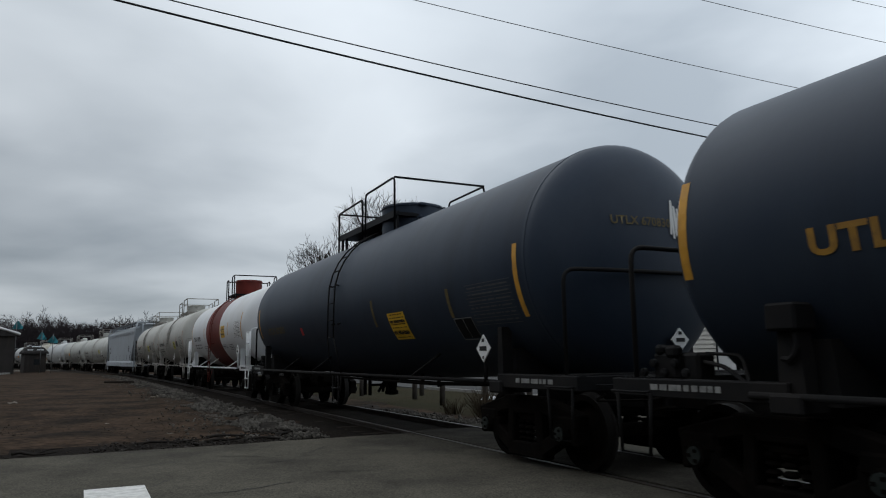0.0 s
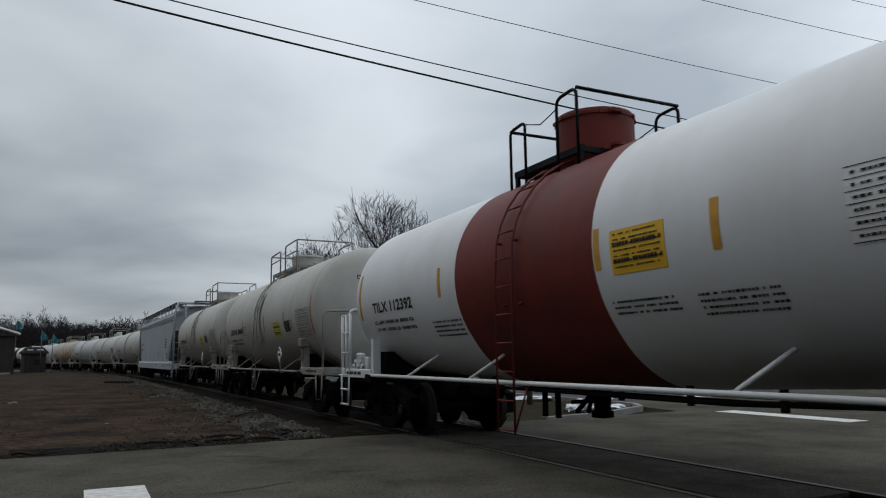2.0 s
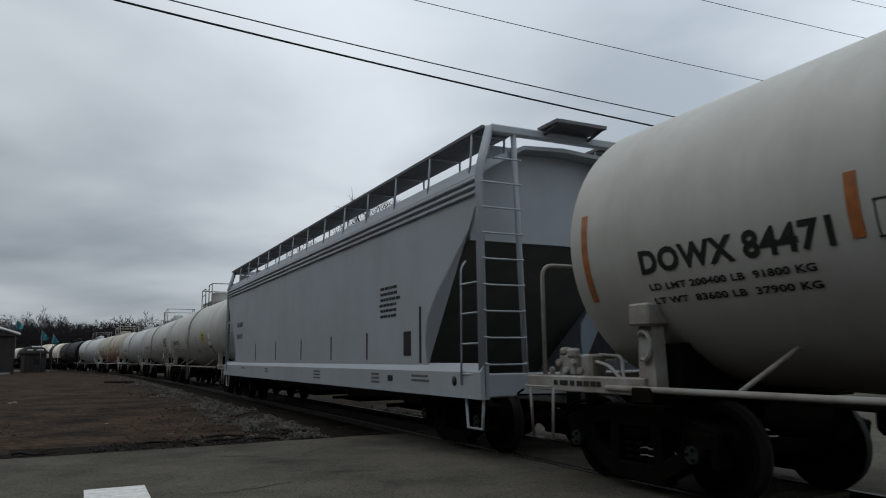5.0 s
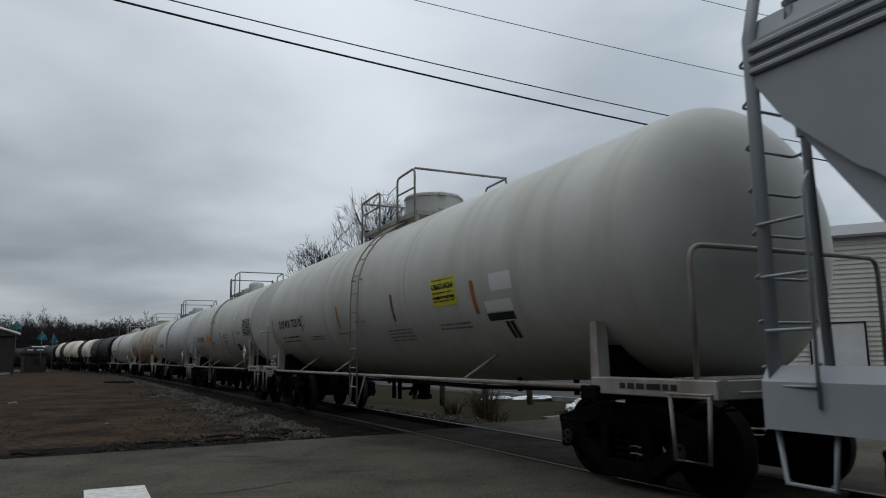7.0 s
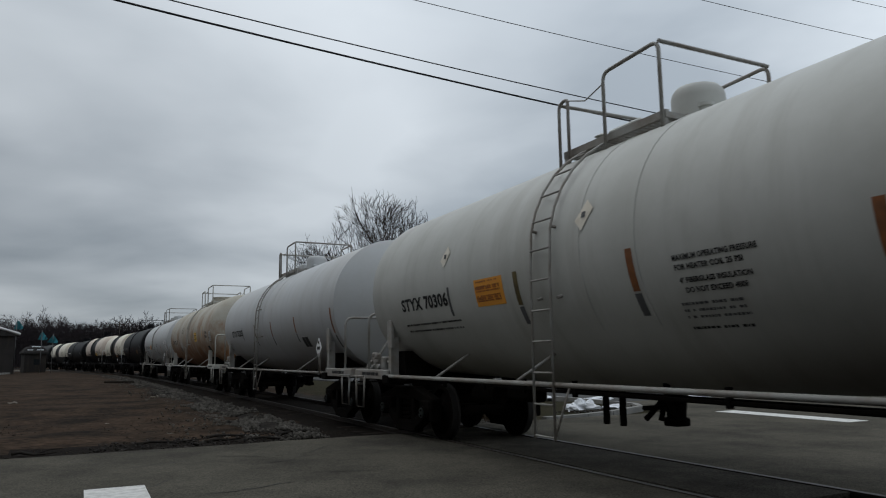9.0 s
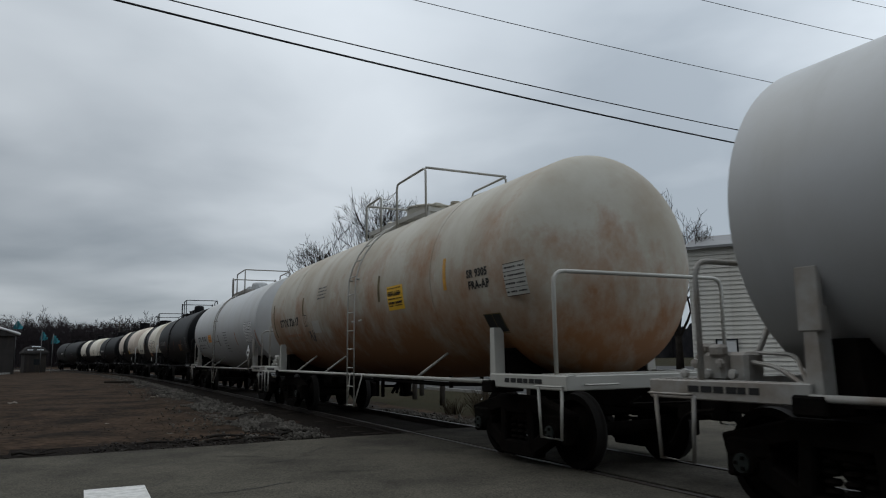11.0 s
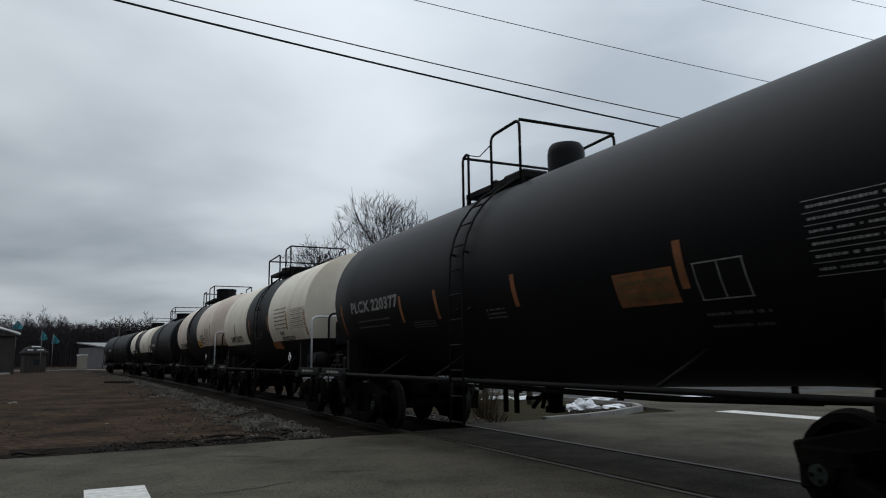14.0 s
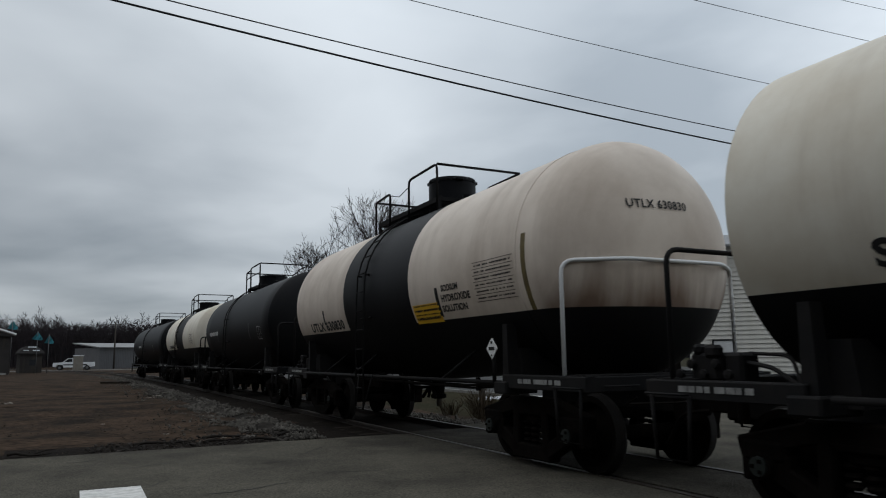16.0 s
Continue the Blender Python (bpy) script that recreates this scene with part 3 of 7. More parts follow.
def shrub(n, v, height, seed):
    """A dry leafless clump of thin stems."""
    q = random.Random(seed)
    bm = bmesh.new()
    for _ in range(46):
        a, r0 = q.uniform(0, 6.28), 0.25 * q.random()
        p = Vector((r0 * math.cos(a), r0 * math.sin(a), -0.05))
        lean = Vector((math.cos(a) * q.uniform(0.1, 0.8), math.sin(a) * q.uniform(0.1, 0.8), 1)) * height * q.uniform(0.5, 1)
        tip = p + lean + Vector((q.uniform(-0.1, 0.1), q.uniform(-0.1, 0.1), -0.1 * q.random()))
        tube(bm, [p, p + lean * 0.5, tip], [0.009, 0.007, 0.003], 3, cap=False)
        for _k in range(2):
            b = p + (tip - p) * q.uniform(0.4, 0.9)
            tube(bm, [b, b + Vector((q.uniform(-0.2, 0.2), q.uniform(-0.2, 0.2), q.uniform(0.05, 0.25))) * height], [0.005, 0.002], 3, cap=False)
    ob = part("dry_shrub", bm, mat("dry_stem", (0.06, 0.045, 0.03), 0.95, color2=(0.03, 0.024, 0.017), scale=6, amount=0.8))
    ob.matrix_basis = Matrix.Translation(nv(n, v, -0.1))
    tagged(ob, "dry leafless brown shrub in winter grass", "shrub", "dry shrubs")


for i, (n, v, h) in enumerate(((8.9, 15.6, 0.75), (9.5, 16.6, 0.6), (10.3, 18.0, 0.8), (9.0, 17.4, 0.5), (8.7, 14.7, 0.35))):
    shrub(n, v, h, 30 + i)
places = []
for _ in range(500):
    n, v = 7.75 + abs(rng.gauss(0, 0.35)), 13.5 + abs(rng.gauss(0, 2.5))
    places.append((*nv(n, v)[:2], -0.11, rng.uniform(0.02, 0.06)))
stones("spilled_stones", places, STONE, "grey stones spilled along the far rail")
places = []
for _ in range(160):
    a, d = rng.uniform(0, 6.28), 1.1 * rng.random()
    places.append((*nv(12.0 + d * math.cos(a), 15.4 + 0.5 * d * math.sin(a))[:2], -0.06, rng.uniform(0.02, 0.06)))
stones("kerbside_debris", places, mat("dark_debris", (0.03, 0.025, 0.02), 0.95, color2=(0.06, 0.055, 0.05), scale=4, amount=0.7), "dark ploughed debris round the snow heap", flat=0.6)

# scraps of rubbish on the dirt
for i, (n, v, w) in enumerate(((2.55, 29.9, 0.28), (2.9, 31.0, 0.34), (1.62, 15.2, 0.16), (2.5, 14.0, 0.12), (-2.0, 28.3, 0.5), (-3.2, 20.4, 0.15), (0.6, 18.5, 0.12))):
    bm = bmesh.new()
    grid = [[bm.verts.new((w * (a / 4 - 0.5), w * 0.6 * (b / 3 - 0.5), 0.05 + 0.09 * w * (1 + noise.noise((a * 0.9 + i * 5, b * 0.8, 2))) * 2)) for b in range(4)] for a in range(5)]
    for a in range(4):
        for b in range(3):
            bm.faces.new((grid[a][b], grid[a + 1][b], grid[a + 1][b + 1], grid[a][b + 1]))
    bmesh.ops.solidify(bm, geom=list(bm.faces), thickness=0.015)
    ob = part("paper_scrap", tidy(bm), mat("dirty_paper", (0.24, 0.22, 0.19), 0.9, color2=(0.09, 0.08, 0.065), scale=7, amount=0.8))
    ob.matrix_basis = Matrix.Translation(nv(n, v, -0.1)) @ Matrix.Rotation(i * 1.3, 4, "Z")
    tagged(ob, "crumpled dirty scrap of paper on bare soil", "litter", "litter scraps")

# added wall out of view behind the camera: closes that side, blocks low sky
bm = bmesh.new()
box(bm, (0, 0, 4.6), (0.5, 130, 9.6))
ob = part("unseen_blocker_wall", bm, mat("dark_blocker_brown", (0.06, 0.04, 0.032), 0.9, color2=(0.035, 0.026, 0.022), scale=1.5, amount=0.8, bump=0.4, bump_scale=20))
ob.matrix_basis = Matrix.Translation(nv(-15, 10, -0.1)) @ Matrix.Rotation(TH0, 4, "Z")
tagged(ob, "added unseen dark wall that blocks low sky light", "wall", kind="structure")

# ------------------------------------------------------------------ beyond the track
# kerb with a rounded corner and a pale concrete apron
bm = bmesh.new()
path = [(9.3, 13.72), (10.6, 13.92), (11.6, 14.25), (12.5, 14.72), (13.3, 15.1), (13.9, 16.0), (14.1, 19), (14.1, 30)]
path = [Vector((a, b, 0)) for a, b in path]
for a, b in zip(path, path[1:]):
    t = (b - a).normalized()
    q = Vector((t.y, -t.x, 0)) * 0.16
    lo = [nv(*(p)[:2], -0.2) for p in (a, b, b + q, a + q)]
    hi = [nv(*(p)[:2], 0.03) for p in (a, b, b + q, a + q)]
    vs = [bm.verts.new(p) for p in lo + hi]
    for f in ((4, 5, 6, 7), (0, 1, 5, 4), (1, 2, 6, 5), (2, 3, 7, 6), (3, 0, 4, 7)):
        bm.faces.new([vs[i] for i in f])
bmesh.ops.remove_doubles(bm, verts=bm.verts, dist=0.001)
tagged(part("kerb", tidy(bm), CONCRETE), "pale concrete kerb rounding a road corner", "kerb", kind="structure")
slab("parking_lot", 14.2, 60, 17, 90, -0.2, -0.06, mat("grey_lot_asphalt", (0.075, 0.075, 0.073), 0.9, color2=(0.045, 0.045, 0.045), scale=0.3, amount=0.8, bump=0.3), "wide grey asphalt parking lot", "parking lot")

# heap of old snow
bm = bmesh.new()
bmesh.ops.create_icosphere(bm, subdivisions=4, radius=1)
for v in bm.verts:
    p = v.co.copy()
    v.co = p * (0.85 + 0.35 * noise.noise(p * 2.2) + 0.18 * noise.noise(p * 6))
    v.co = Vector((v.co.x * 0.5, v.co.y * 0.4, max(v.co.z, -0.1) * 0.3))
ob = part("snow_heap", bm, SNOW)
ob.matrix_basis = Matrix.Translation(nv(12.1, 15.9, -0.08)) @ Matrix.Rotation(TH0 - 0.6, 4, "Z")
tagged(ob, "low lumpy heap of dirty old snow", "snow")
for i, (n, v, r) in enumerate(((12.9, 15.55, 0.42), (13.4, 20.3, 0.9), (12.4, 20.9, 0.7), (18.5, 17.6, 1.3), (14.6, 18.4, 0.6))):
    bm = bmesh.new()
    bmesh.ops.create_icosphere(bm, subdivisions=3, radius=1)
    for w in bm.verts:
        p = w.co.copy()
        w.co = p * (0.85 + 0.4 * noise.noise(p * 2.0 + Vector((i * 7, 0, 0))))
        w.co = Vector((w.co.x * r, w.co.y * 0.3, max(w.co.z, -0.1) * 0.1))
    ob = part("snow_patch", bm, SNOW)
    ob.matrix_basis = Matrix.Translation(nv(n, v, -0.02)) @ Matrix.Rotation(TH0, 4, "Z")
    tagged(ob, "thin patch of leftover snow on paving", "snow", "snow patches")

# dark wooden bollards beside the lot
POST = mat("weathered_post_wood", (0.045, 0.04, 0.035), 0.9, color2=(0.08, 0.07, 0.06), scale=5, amount=0.7, stretch=(4, 4, 1))
bm = bmesh.new()
lathe(bm, [(0.09, -0.1), (0.09, 0.62), (0.075, 0.68), (0.0, 0.69)], seg=10)
for i, (n, v) in enumerate(((10.2, 20.5), (11.0, 19.2), (12.2, 18.6), (13.0, 19.8), (10.6, 23.5), (11.8, 25.5), (9.9, 27))):
    if i == 0:
        post = part("wooden_post", bm, POST)
        post.matrix_basis = Matrix.Translation(nv(n, v, -0.1))
        tagged(post, "short dark weathered wooden post in grass", "post", "roadside posts")
    else:
        copy_thing(post, Matrix.Translation(nv(n, v, -0.1)))

# metal-clad warehouse behind the crossing: each lap of siding stands proud
SIDING = mat("cream_metal_siding", (0.55, 0.53, 0.48), 0.6, color2=(0.45, 0.43, 0.38), scale=0.5, amount=0.6, streak=0.2)
TRIMW = mat("white_trim", (0.6, 0.6, 0.59), 0.6, color2=(0.45, 0.45, 0.44), scale=1, amount=0.5)
ROOFM = mat("dull_metal_roof", (0.2, 0.2, 0.2), 0.6, 0.3, color2=(0.14, 0.14, 0.14), scale=0.6, amount=0.6)
DARKW = mat("dark_window_glass", (0.02, 0.022, 0.025), 0.12)


def warehouse(az0, az1, dist, height, label, siding=SIDING, depth=14, door=None, base=-0.1):
    """A long low building whose front runs square to the line of sight between two bearings."""
    a = Vector((math.sin(radians(az0)) * dist, math.cos(radians(az0)) * dist, 0))
    b = Vector((math.sin(radians(az1)) * dist, math.cos(radians(az1)) * dist, 0))
    w = (b - a).length
    ang = math.atan2(b.y - a.y, b.x - a.x)
    house = thing("warehouse", label, "building")
    house.matrix_basis = Matrix.Translation((a + b) / 2) @ Matrix.Rotation(ang, 4, "Z") @ Matrix.Translation((0, 0, base))
    bm = bmesh.new()
    prism(bm, [(-w / 2, -0.3), (w / 2, -0.3), (w / 2, height), (-w / 2, height)], 0.1, depth)
    part("wall", tidy(bm), siding, house)
    bm = bmesh.new()
    prof = [(-0.35, height - 0.05), (depth / 2, height + depth * 0.12), (depth + 0.35, height - 0.05), (depth + 0.35, height + 0.12), (depth / 2, height + depth * 0.12 + 0.2), (-0.35, height + 0.12)]
    va = [bm.verts.new((-w / 2 - 0.3, y, z)) for y, z in prof]
    vb = [bm.verts.new((w / 2 + 0.3, y, z)) for y, z in prof]
    bm.faces.new(va), bm.faces.new(vb[::-1])
    for i in range(6):
        bm.faces.new((va[i], vb[i], vb[(i + 1) % 6], va[(i + 1) % 6]))
    part("roof", tidy(bm), ROOFM, house)
    lap = 0.3
    k = int(height / lap)
    bm = bmesh.new()
    prism(bm, [(-w / 2, 0), (w / 2, 0), (w / 2, lap), (-w / 2, lap)], 0.0, 0.1)
    for v in bm.verts:
        if v.co.z > lap / 2 and v.co.y < 0.05:
            v.co.y = 0.07
    first = part("siding_lap", tidy(bm), siding, house)
    for i in range(1, k):
        o = first.copy()
        scene.collection.objects.link(o)
        o.location = (0, 0, i * lap)
    if door:
        for x, dw, dh in door:
            bm = bmesh.new()
            box(bm, (x, -0.03, dh / 2), (dw, 0.12, dh), bevel=0.02)
            d = part("door", bm, TRIMW, house, "plain pale steel door")
            bm = bmesh.new()
            for q in (-1, 1):
                box(bm, (x + q * (dw / 2 + 0.05), -0.05, dh / 2), (0.1, 0.16, dh + 0.1))
            box(bm, (x, -0.05, dh + 0.05), (dw + 0.2, 0.16, 0.1))
            part("door_frame", bm, DARKW, d)
    return house


warehouse(19.0, 36.0, 52, 8.6, "long cream warehouse with horizontal metal siding", door=((-5.5, 1.2, 2.3), (1.0, 3.0, 3.2)))


# ------------------------------------------------------------------ railway cars
# car space: x along the track towards the train's tail, y towards the camera, z up from the rail's top
MESHES = {}
WHEELSETS = []
TRAIN = []


def shared(key, build, materials):
    """Mesh data made once and used by all alike parts."""
    if key not in MESHES:
        bm = bmesh.new()
        build(bm)
        me = bpy.data.meshes.new(key)
        tidy(bm).to_mesh(me)
        bm.free()
        for m in materials:
            me.materials.append(m)
        MESHES[key] = me
    return MESHES[key]


def put(name, me, parent, loc=(0, 0, 0), turn=0):
    ob = new(name, me)
    ob.parent = parent
    ob.matrix_basis = Matrix.Translation(loc) @ Matrix.Rotation(radians(turn), 4, "Z")
    return ob


def side_frame_mesh(bm):
    # cast frame: top chord dips from the axle boxes, two windows beside the spring nest
    def bar(a, b, h):
        d = Vector((b[0] - a[0], 0, b[1] - a[1]))
        m = Matrix.Translation(((a[0] + b[0]) / 2, 1.0, (a[1] + b[1]) / 2)) @ Matrix.Rotation(-math.atan2(d.z, d.x), 4, "Y")
        box(bm, (0, 0, 0), (d.length + 0.08, 0.19, h), m=m, bevel=0.02)
    for q in (-1, 1):
        bar((q * 1.12, 0.6), (q * 0.45, 0.76), 0.19)
        bar((q * 0.86, 0.46), (q * 0.36, 0.21), 0.18)
        bar((q * 0.35, 0.2), (q * 0.31, 0.76), 0.15)
    bar((-0.45, 0.77), (0.45, 0.77), 0.2)
    bar((-0.38, 0.18), (0.38, 0.18), 0.19)
    for q in (-1, 1):
        # pedestal, bearing adapter and its round end cap
        box(bm, (q * 0.89, 1.0, 0.58), (0.44, 0.24, 0.2), bevel=0.04)
        for w in (-0.19, 0.19):
            box(bm, (q * 0.89 + w, 1.0, 0.44), (0.1, 0.2, 0.24), bevel=0.02)
        lathe(bm, [(0.125, 0.9), (0.125, 1.1), (0.11, 1.13), (0.11, 1.16), (0.05, 1.17)], axis="y", seg=14, c=(q * 0.89, 0, 0.457))
        lathe(bm, [(0.085, 1.165), (0.085, 1.185), (0.0, 1.19)], axis="y", seg=12, c=(q * 0.89, 0, 0.457), mi=1)
        for k in range(3):
            a = k * 2.094
            box(bm, (q * 0.89 + 0.05 * math.cos(a), 1.192, 0.457 + 0.05 * math.sin(a)), (0.03, 0.02, 0.03))
    for x in (-0.17, 0, 0.17):
        for k in range(5):
            lathe(bm, [(0.055, 0.285 + k * 0.075), (0.075, 0.31 + k * 0.075), (0.055, 0.335 + k * 0.075)], seg=8, c=(x, 0.98, 0))
    box(bm, (0, 0.98, 0.68), (0.5, 0.24, 0.08), bevel=0.02)


def wheelset_mesh(bm):
    for q in (-1, 1):
        prof = [(0.0, 0.80), (0.12, 0.82), (0.14, 0.77), (0.33, 0.70), (0.385, 0.735), (0.385, 0.80), (0.457, 0.80), (0.462, 0.70), (0.49, 0.685), (0.485, 0.66), (0.39, 0.665), (0.36, 0.67), (0.14, 0.70), (0.09, 0.66), (0.0, 0.66)]
        lathe(bm, [(a, b * q) for a, b in prof], axis="y", seg=28)
    lathe(bm, [(0.085, -0.9), (0.085, 0.9)], axis="y", seg=10)
    for f in bm.faces:
        rr = math.hypot(f.calc_center_median().x, f.calc_center_median().z)
        if rr > 0.45 and abs(f.normal.y) < 0.5:
            f.material_index = 1


def bolster_mesh(bm):
    box(bm, (0, 0, 0.66), (0.36, 2.1, 0.24), bevel=0.03)
    for q in (-1, 1):
        box(bm, (q * 0.45, 0, 0.42), (0.1, 1.5, 0.12), bevel=0.02)
        for y in (-0.72, 0.72):
            box(bm, (q * 0.42, y, 0.45), (0.07, 0.1, 0.36), bevel=0.01)


def coupler_mesh(bm):
    # drawn towards -x: shank, head, knuckle, air hose
    box(bm, (-0.35, 0, 0.84), (0.75, 0.14, 0.16), bevel=0.02)
    prism(bm, [(-0.68, 0.66), (-0.98, 0.66), (-0.98, 1.02), (-0.68, 1.02)], -0.17, 0.02)
    lathe(bm, [(0.1, 0.68), (0.1, 1.0)], seg=10, c=(-0.95, 0.12, 0))
    box(bm, (-0.82, 0.12, 0.84), (0.24, 0.1, 0.28), bevel=0.03)
    tube(bm, bent([(-0.3, -0.3, 0.8), (-0.7, -0.32, 0.75), (-0.95, -0.28, 0.42), (-1.2, -0.1, 0.36)], 0.15), 0.026, 6)
    tube(bm, bent([(-0.25, -1.35, 0.98), (-0.45, -1.35, 0.9), (-0.5, -0.5, 0.88), (-0.7, -0.1, 0.9)], 0.1), 0.014, 5)


def truck(car, x):
    t = new("truck")
    t.parent = car
    t.matrix_basis = Matrix.Translation((x, 0, 0))
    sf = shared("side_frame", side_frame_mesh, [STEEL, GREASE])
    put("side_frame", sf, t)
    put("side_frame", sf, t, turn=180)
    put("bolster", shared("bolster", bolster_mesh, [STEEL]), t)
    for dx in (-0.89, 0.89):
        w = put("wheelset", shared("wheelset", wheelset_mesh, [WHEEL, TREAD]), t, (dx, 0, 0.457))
        WHEELSETS.append((w, dx))
    return t


def wrap(R, zc, x0, z0, dx, dy, lift=0.006):
    """A place on the tank's camera side: dx to the reader's right, dy up along the skin from height z0."""
    a = math.asin(max(-0.98, min(0.98, (z0 - zc) / R))) + dy / R
    return Vector((x0 - dx, (R + lift) * math.cos(a), zc + (R + lift) * math.sin(a)))


def text_mesh(s, size, squeeze=1.0, bold=0.0):
    cu = bpy.data.curves.new("t", "FONT")
    cu.body, cu.size, cu.offset = s, size, bold
    cu.space_character = 1.06
    cu.align_x, cu.align_y = "CENTER", "CENTER"
    cu.resolution_u = 3
    ob = bpy.data.objects.new("t", cu)
    scene.collection.objects.link(ob)
    me = bpy.data.meshes.new_from_object(ob.evaluated_get(bpy.context.evaluated_depsgraph_get()))
    bpy.data.objects.remove(ob)
    bm = bmesh.new()
    bm.from_mesh(me)
    bpy.data.meshes.remove(me)
    for v in bm.verts:
        v.co.x *= squeeze
    return bm


def letter_side(car, R, zc, s, x0, z0, h, w, material):
    """Letters of cap height h that fill the width w."""
    bm = text_mesh(s, 0.3, 1.0, 0.011)
    xs, ys = [v.co.x for v in bm.verts], [v.co.y for v in bm.verts]
    fx, fy = w / (max(xs) - min(xs)), h / (max(ys) - min(ys))
    cx, cy = (max(xs) + min(xs)) / 2, (max(ys) + min(ys)) / 2
    for v in bm.verts:
        v.co.x, v.co.y = (v.co.x - cx) * fx, (v.co.y - cy) * fy
    for v in bm.verts:
        v.co = wrap(R, zc, x0, z0, v.co.x, v.co.y)
    if h < 0.15:
        tagged(part("small_print", bm, material, car), kind="stuff")
        return
    split_letters(bm, material, car)


def split_letters(bm, material, car):
    """Each letter becomes a part of its own."""
    bm.verts.ensure_lookup_table()
    left = set(bm.verts)
    while left:
        todo, seen = [left.pop()], []
        while todo:
            v = todo.pop()
            seen.append(v)
            for e in v.link_edges:
                o = e.other_vert(v)
                if o in left:
                    left.discard(o)
                    todo.append(o)
        seen.sort(key=lambda v: v.index)
        faces = sorted({f for v in seen for f in v.link_faces}, key=lambda f: f.index)
        place = {v: i for i, v in enumerate(seen)}
        me = bpy.data.meshes.new("letter")
        me.from_pydata([tuple(v.co) for v in seen], [], [[place[v] for v in f.verts] for f in faces])
        me.materials.append(material)
        new("letter", me).parent = car
    bm.free()


def plate_side(bm, R, zc, x0, z0, w, h, mi=0, lift=0.004, k=4):
    """A thin rectangle that follows the tank's skin."""
    rows = [[bm.verts.new(wrap(R, zc, x0, z0, a, -h / 2 + h * i / k, lift)) for a in (-w / 2, w / 2)] for i in range(k + 1)]
    for a, b in zip(rows, rows[1:]):
        bm.faces.new((a[0], a[1], b[1], b[0])).material_index = mi


def bars_side(bm, R, zc, x0, z0, w, rows, pitch, h, seed, mi=0, lift=0.006):
    """Lines of writing too small to read: rows of short bars."""
    q = random.Random(seed)
    for i in range(rows):
        x = -w / 2
        while x < w / 2 - 0.02:
            l = min(q.uniform(0.016, 0.05), w / 2 - x)
            plate_side(bm, R, zc, x0 - x - l / 2, z0 - i * pitch, l, h * q.uniform(0.75, 1.0), mi, lift, k=1)
            x += l + (0.045 if q.random() < 0.18 else 0.01)


def letter_head(car, x_face, s, y0, z0, size, material, R, zc, depth, crisp):
    """Lettering on the head that faces the engine, curved with it; y0 is to the reader's left of the middle when positive."""
    bm = text_mesh(s, size * 0.9, 1.0, 0.003)
    for v in bm.verts:
        y, z = y0 - 0.12 - v.co.x, z0 - 0.26 + v.co.y
        v.co = Vector((head_x(x_face, y, z, R, zc, depth, crisp) - 0.012, y, z))
    tagged(part("small_print", bm, material, car), kind="stuff")


def head_x(x_face, y, z, R, zc, depth, crisp=0.8):
    r = min(0.999, math.hypot(y, z - zc) / R)
    return x_face - depth * (1 - r ** 2.2) ** crisp


def tank_shell(car, L, R, zc, depth, paints, split=(), low=None, label="", rings=(), crisp=0.8, ext=0.0, sag=0.0, tail=0.0):
    """The tank: a long drum with dished heads; sag deepens its belly towards the middle. split: (from, to, paint) bands; low: (angle height, paint) for a darker belly."""
    seg = 72
    xs = []
    k = 12
    for i in range(k + 1):
        r = math.sin(i / k * math.pi / 2) if i < k else 1.0
        xs.append((max(r * R, 0.0), -L / 2 - ext - depth * (1 - r ** 2.2) ** crisp))
    mids = sorted({-L / 2 - ext, L / 2 + tail, *[a for a, b, c in split], *[b for a, b, c in split], *[L * (i / 12 - 0.5) for i in range(1, 12)]})
    for m in mids[1:-1]:
        xs.append((R, m))
    for i in range(k, -1, -1):
        r = math.sin(i / k * math.pi / 2) if i < k else 1.0
        xs.append((max(r * R, 0.0), L / 2 + tail + depth * (1 - r ** 2.2) ** crisp))
    bm = bmesh.new()
    lathe(bm, [(max(a, 0.0005), b) for a, b in xs], axis="x", seg=seg, c=(0, 0, zc))
    if sag:
        for v in bm.verts:
            f = (zc - 0.9 * R * 0.66 - v.co.z) / (R - 0.9 * R * 0.66)
            if f > 0:
                v.co.z -= f * R * sag * max(0, 1 - abs(v.co.x - 0.4) / (L / 2 - 1.6))
    if low:
        bmesh.ops.bisect_plane(bm, geom=list(bm.verts) + list(bm.edges) + list(bm.faces), plane_co=(0, 0, zc + low[0]), plane_no=(0, 0, 1))
    mats = [paints]
    for a, b, p in split:
        if p not in mats:
            mats.append(p)
    if low and low[1] not in mats:
        mats.append(low[1])
    for f in bm.faces:
        c = f.calc_center_median()
        for a, b, p in split:
            if a < c.x < b:
                f.material_index = mats.index(p)
        if low and c.z < zc + low[0]:
            f.material_index = mats.index(low[1])
    ob = part("tank", tidy(bm), mats, car, label)
    if rings:
        for x in rings:
            bm = bmesh.new()
            lathe(bm, [(R - 0.01, x - 0.03), (R + 0.008, x - 0.022), (R + 0.008, x + 0.022), (R - 0.01, x + 0.03)], axis="x", seg=seg, c=(0, 0, zc))
            if low:
                bmesh.ops.bisect_plane(bm, geom=list(bm.verts) + list(bm.edges) + list(bm.faces), plane_co=(0, 0, zc + low[0]), plane_no=(0, 0, 1))
                for f in bm.faces:
                    if f.calc_center_median().z < zc + low[0]:
                        f.material_index = 1
            part("jacket_seam", tidy(bm), [paints, low[1]] if low else paints, ob)
    return ob


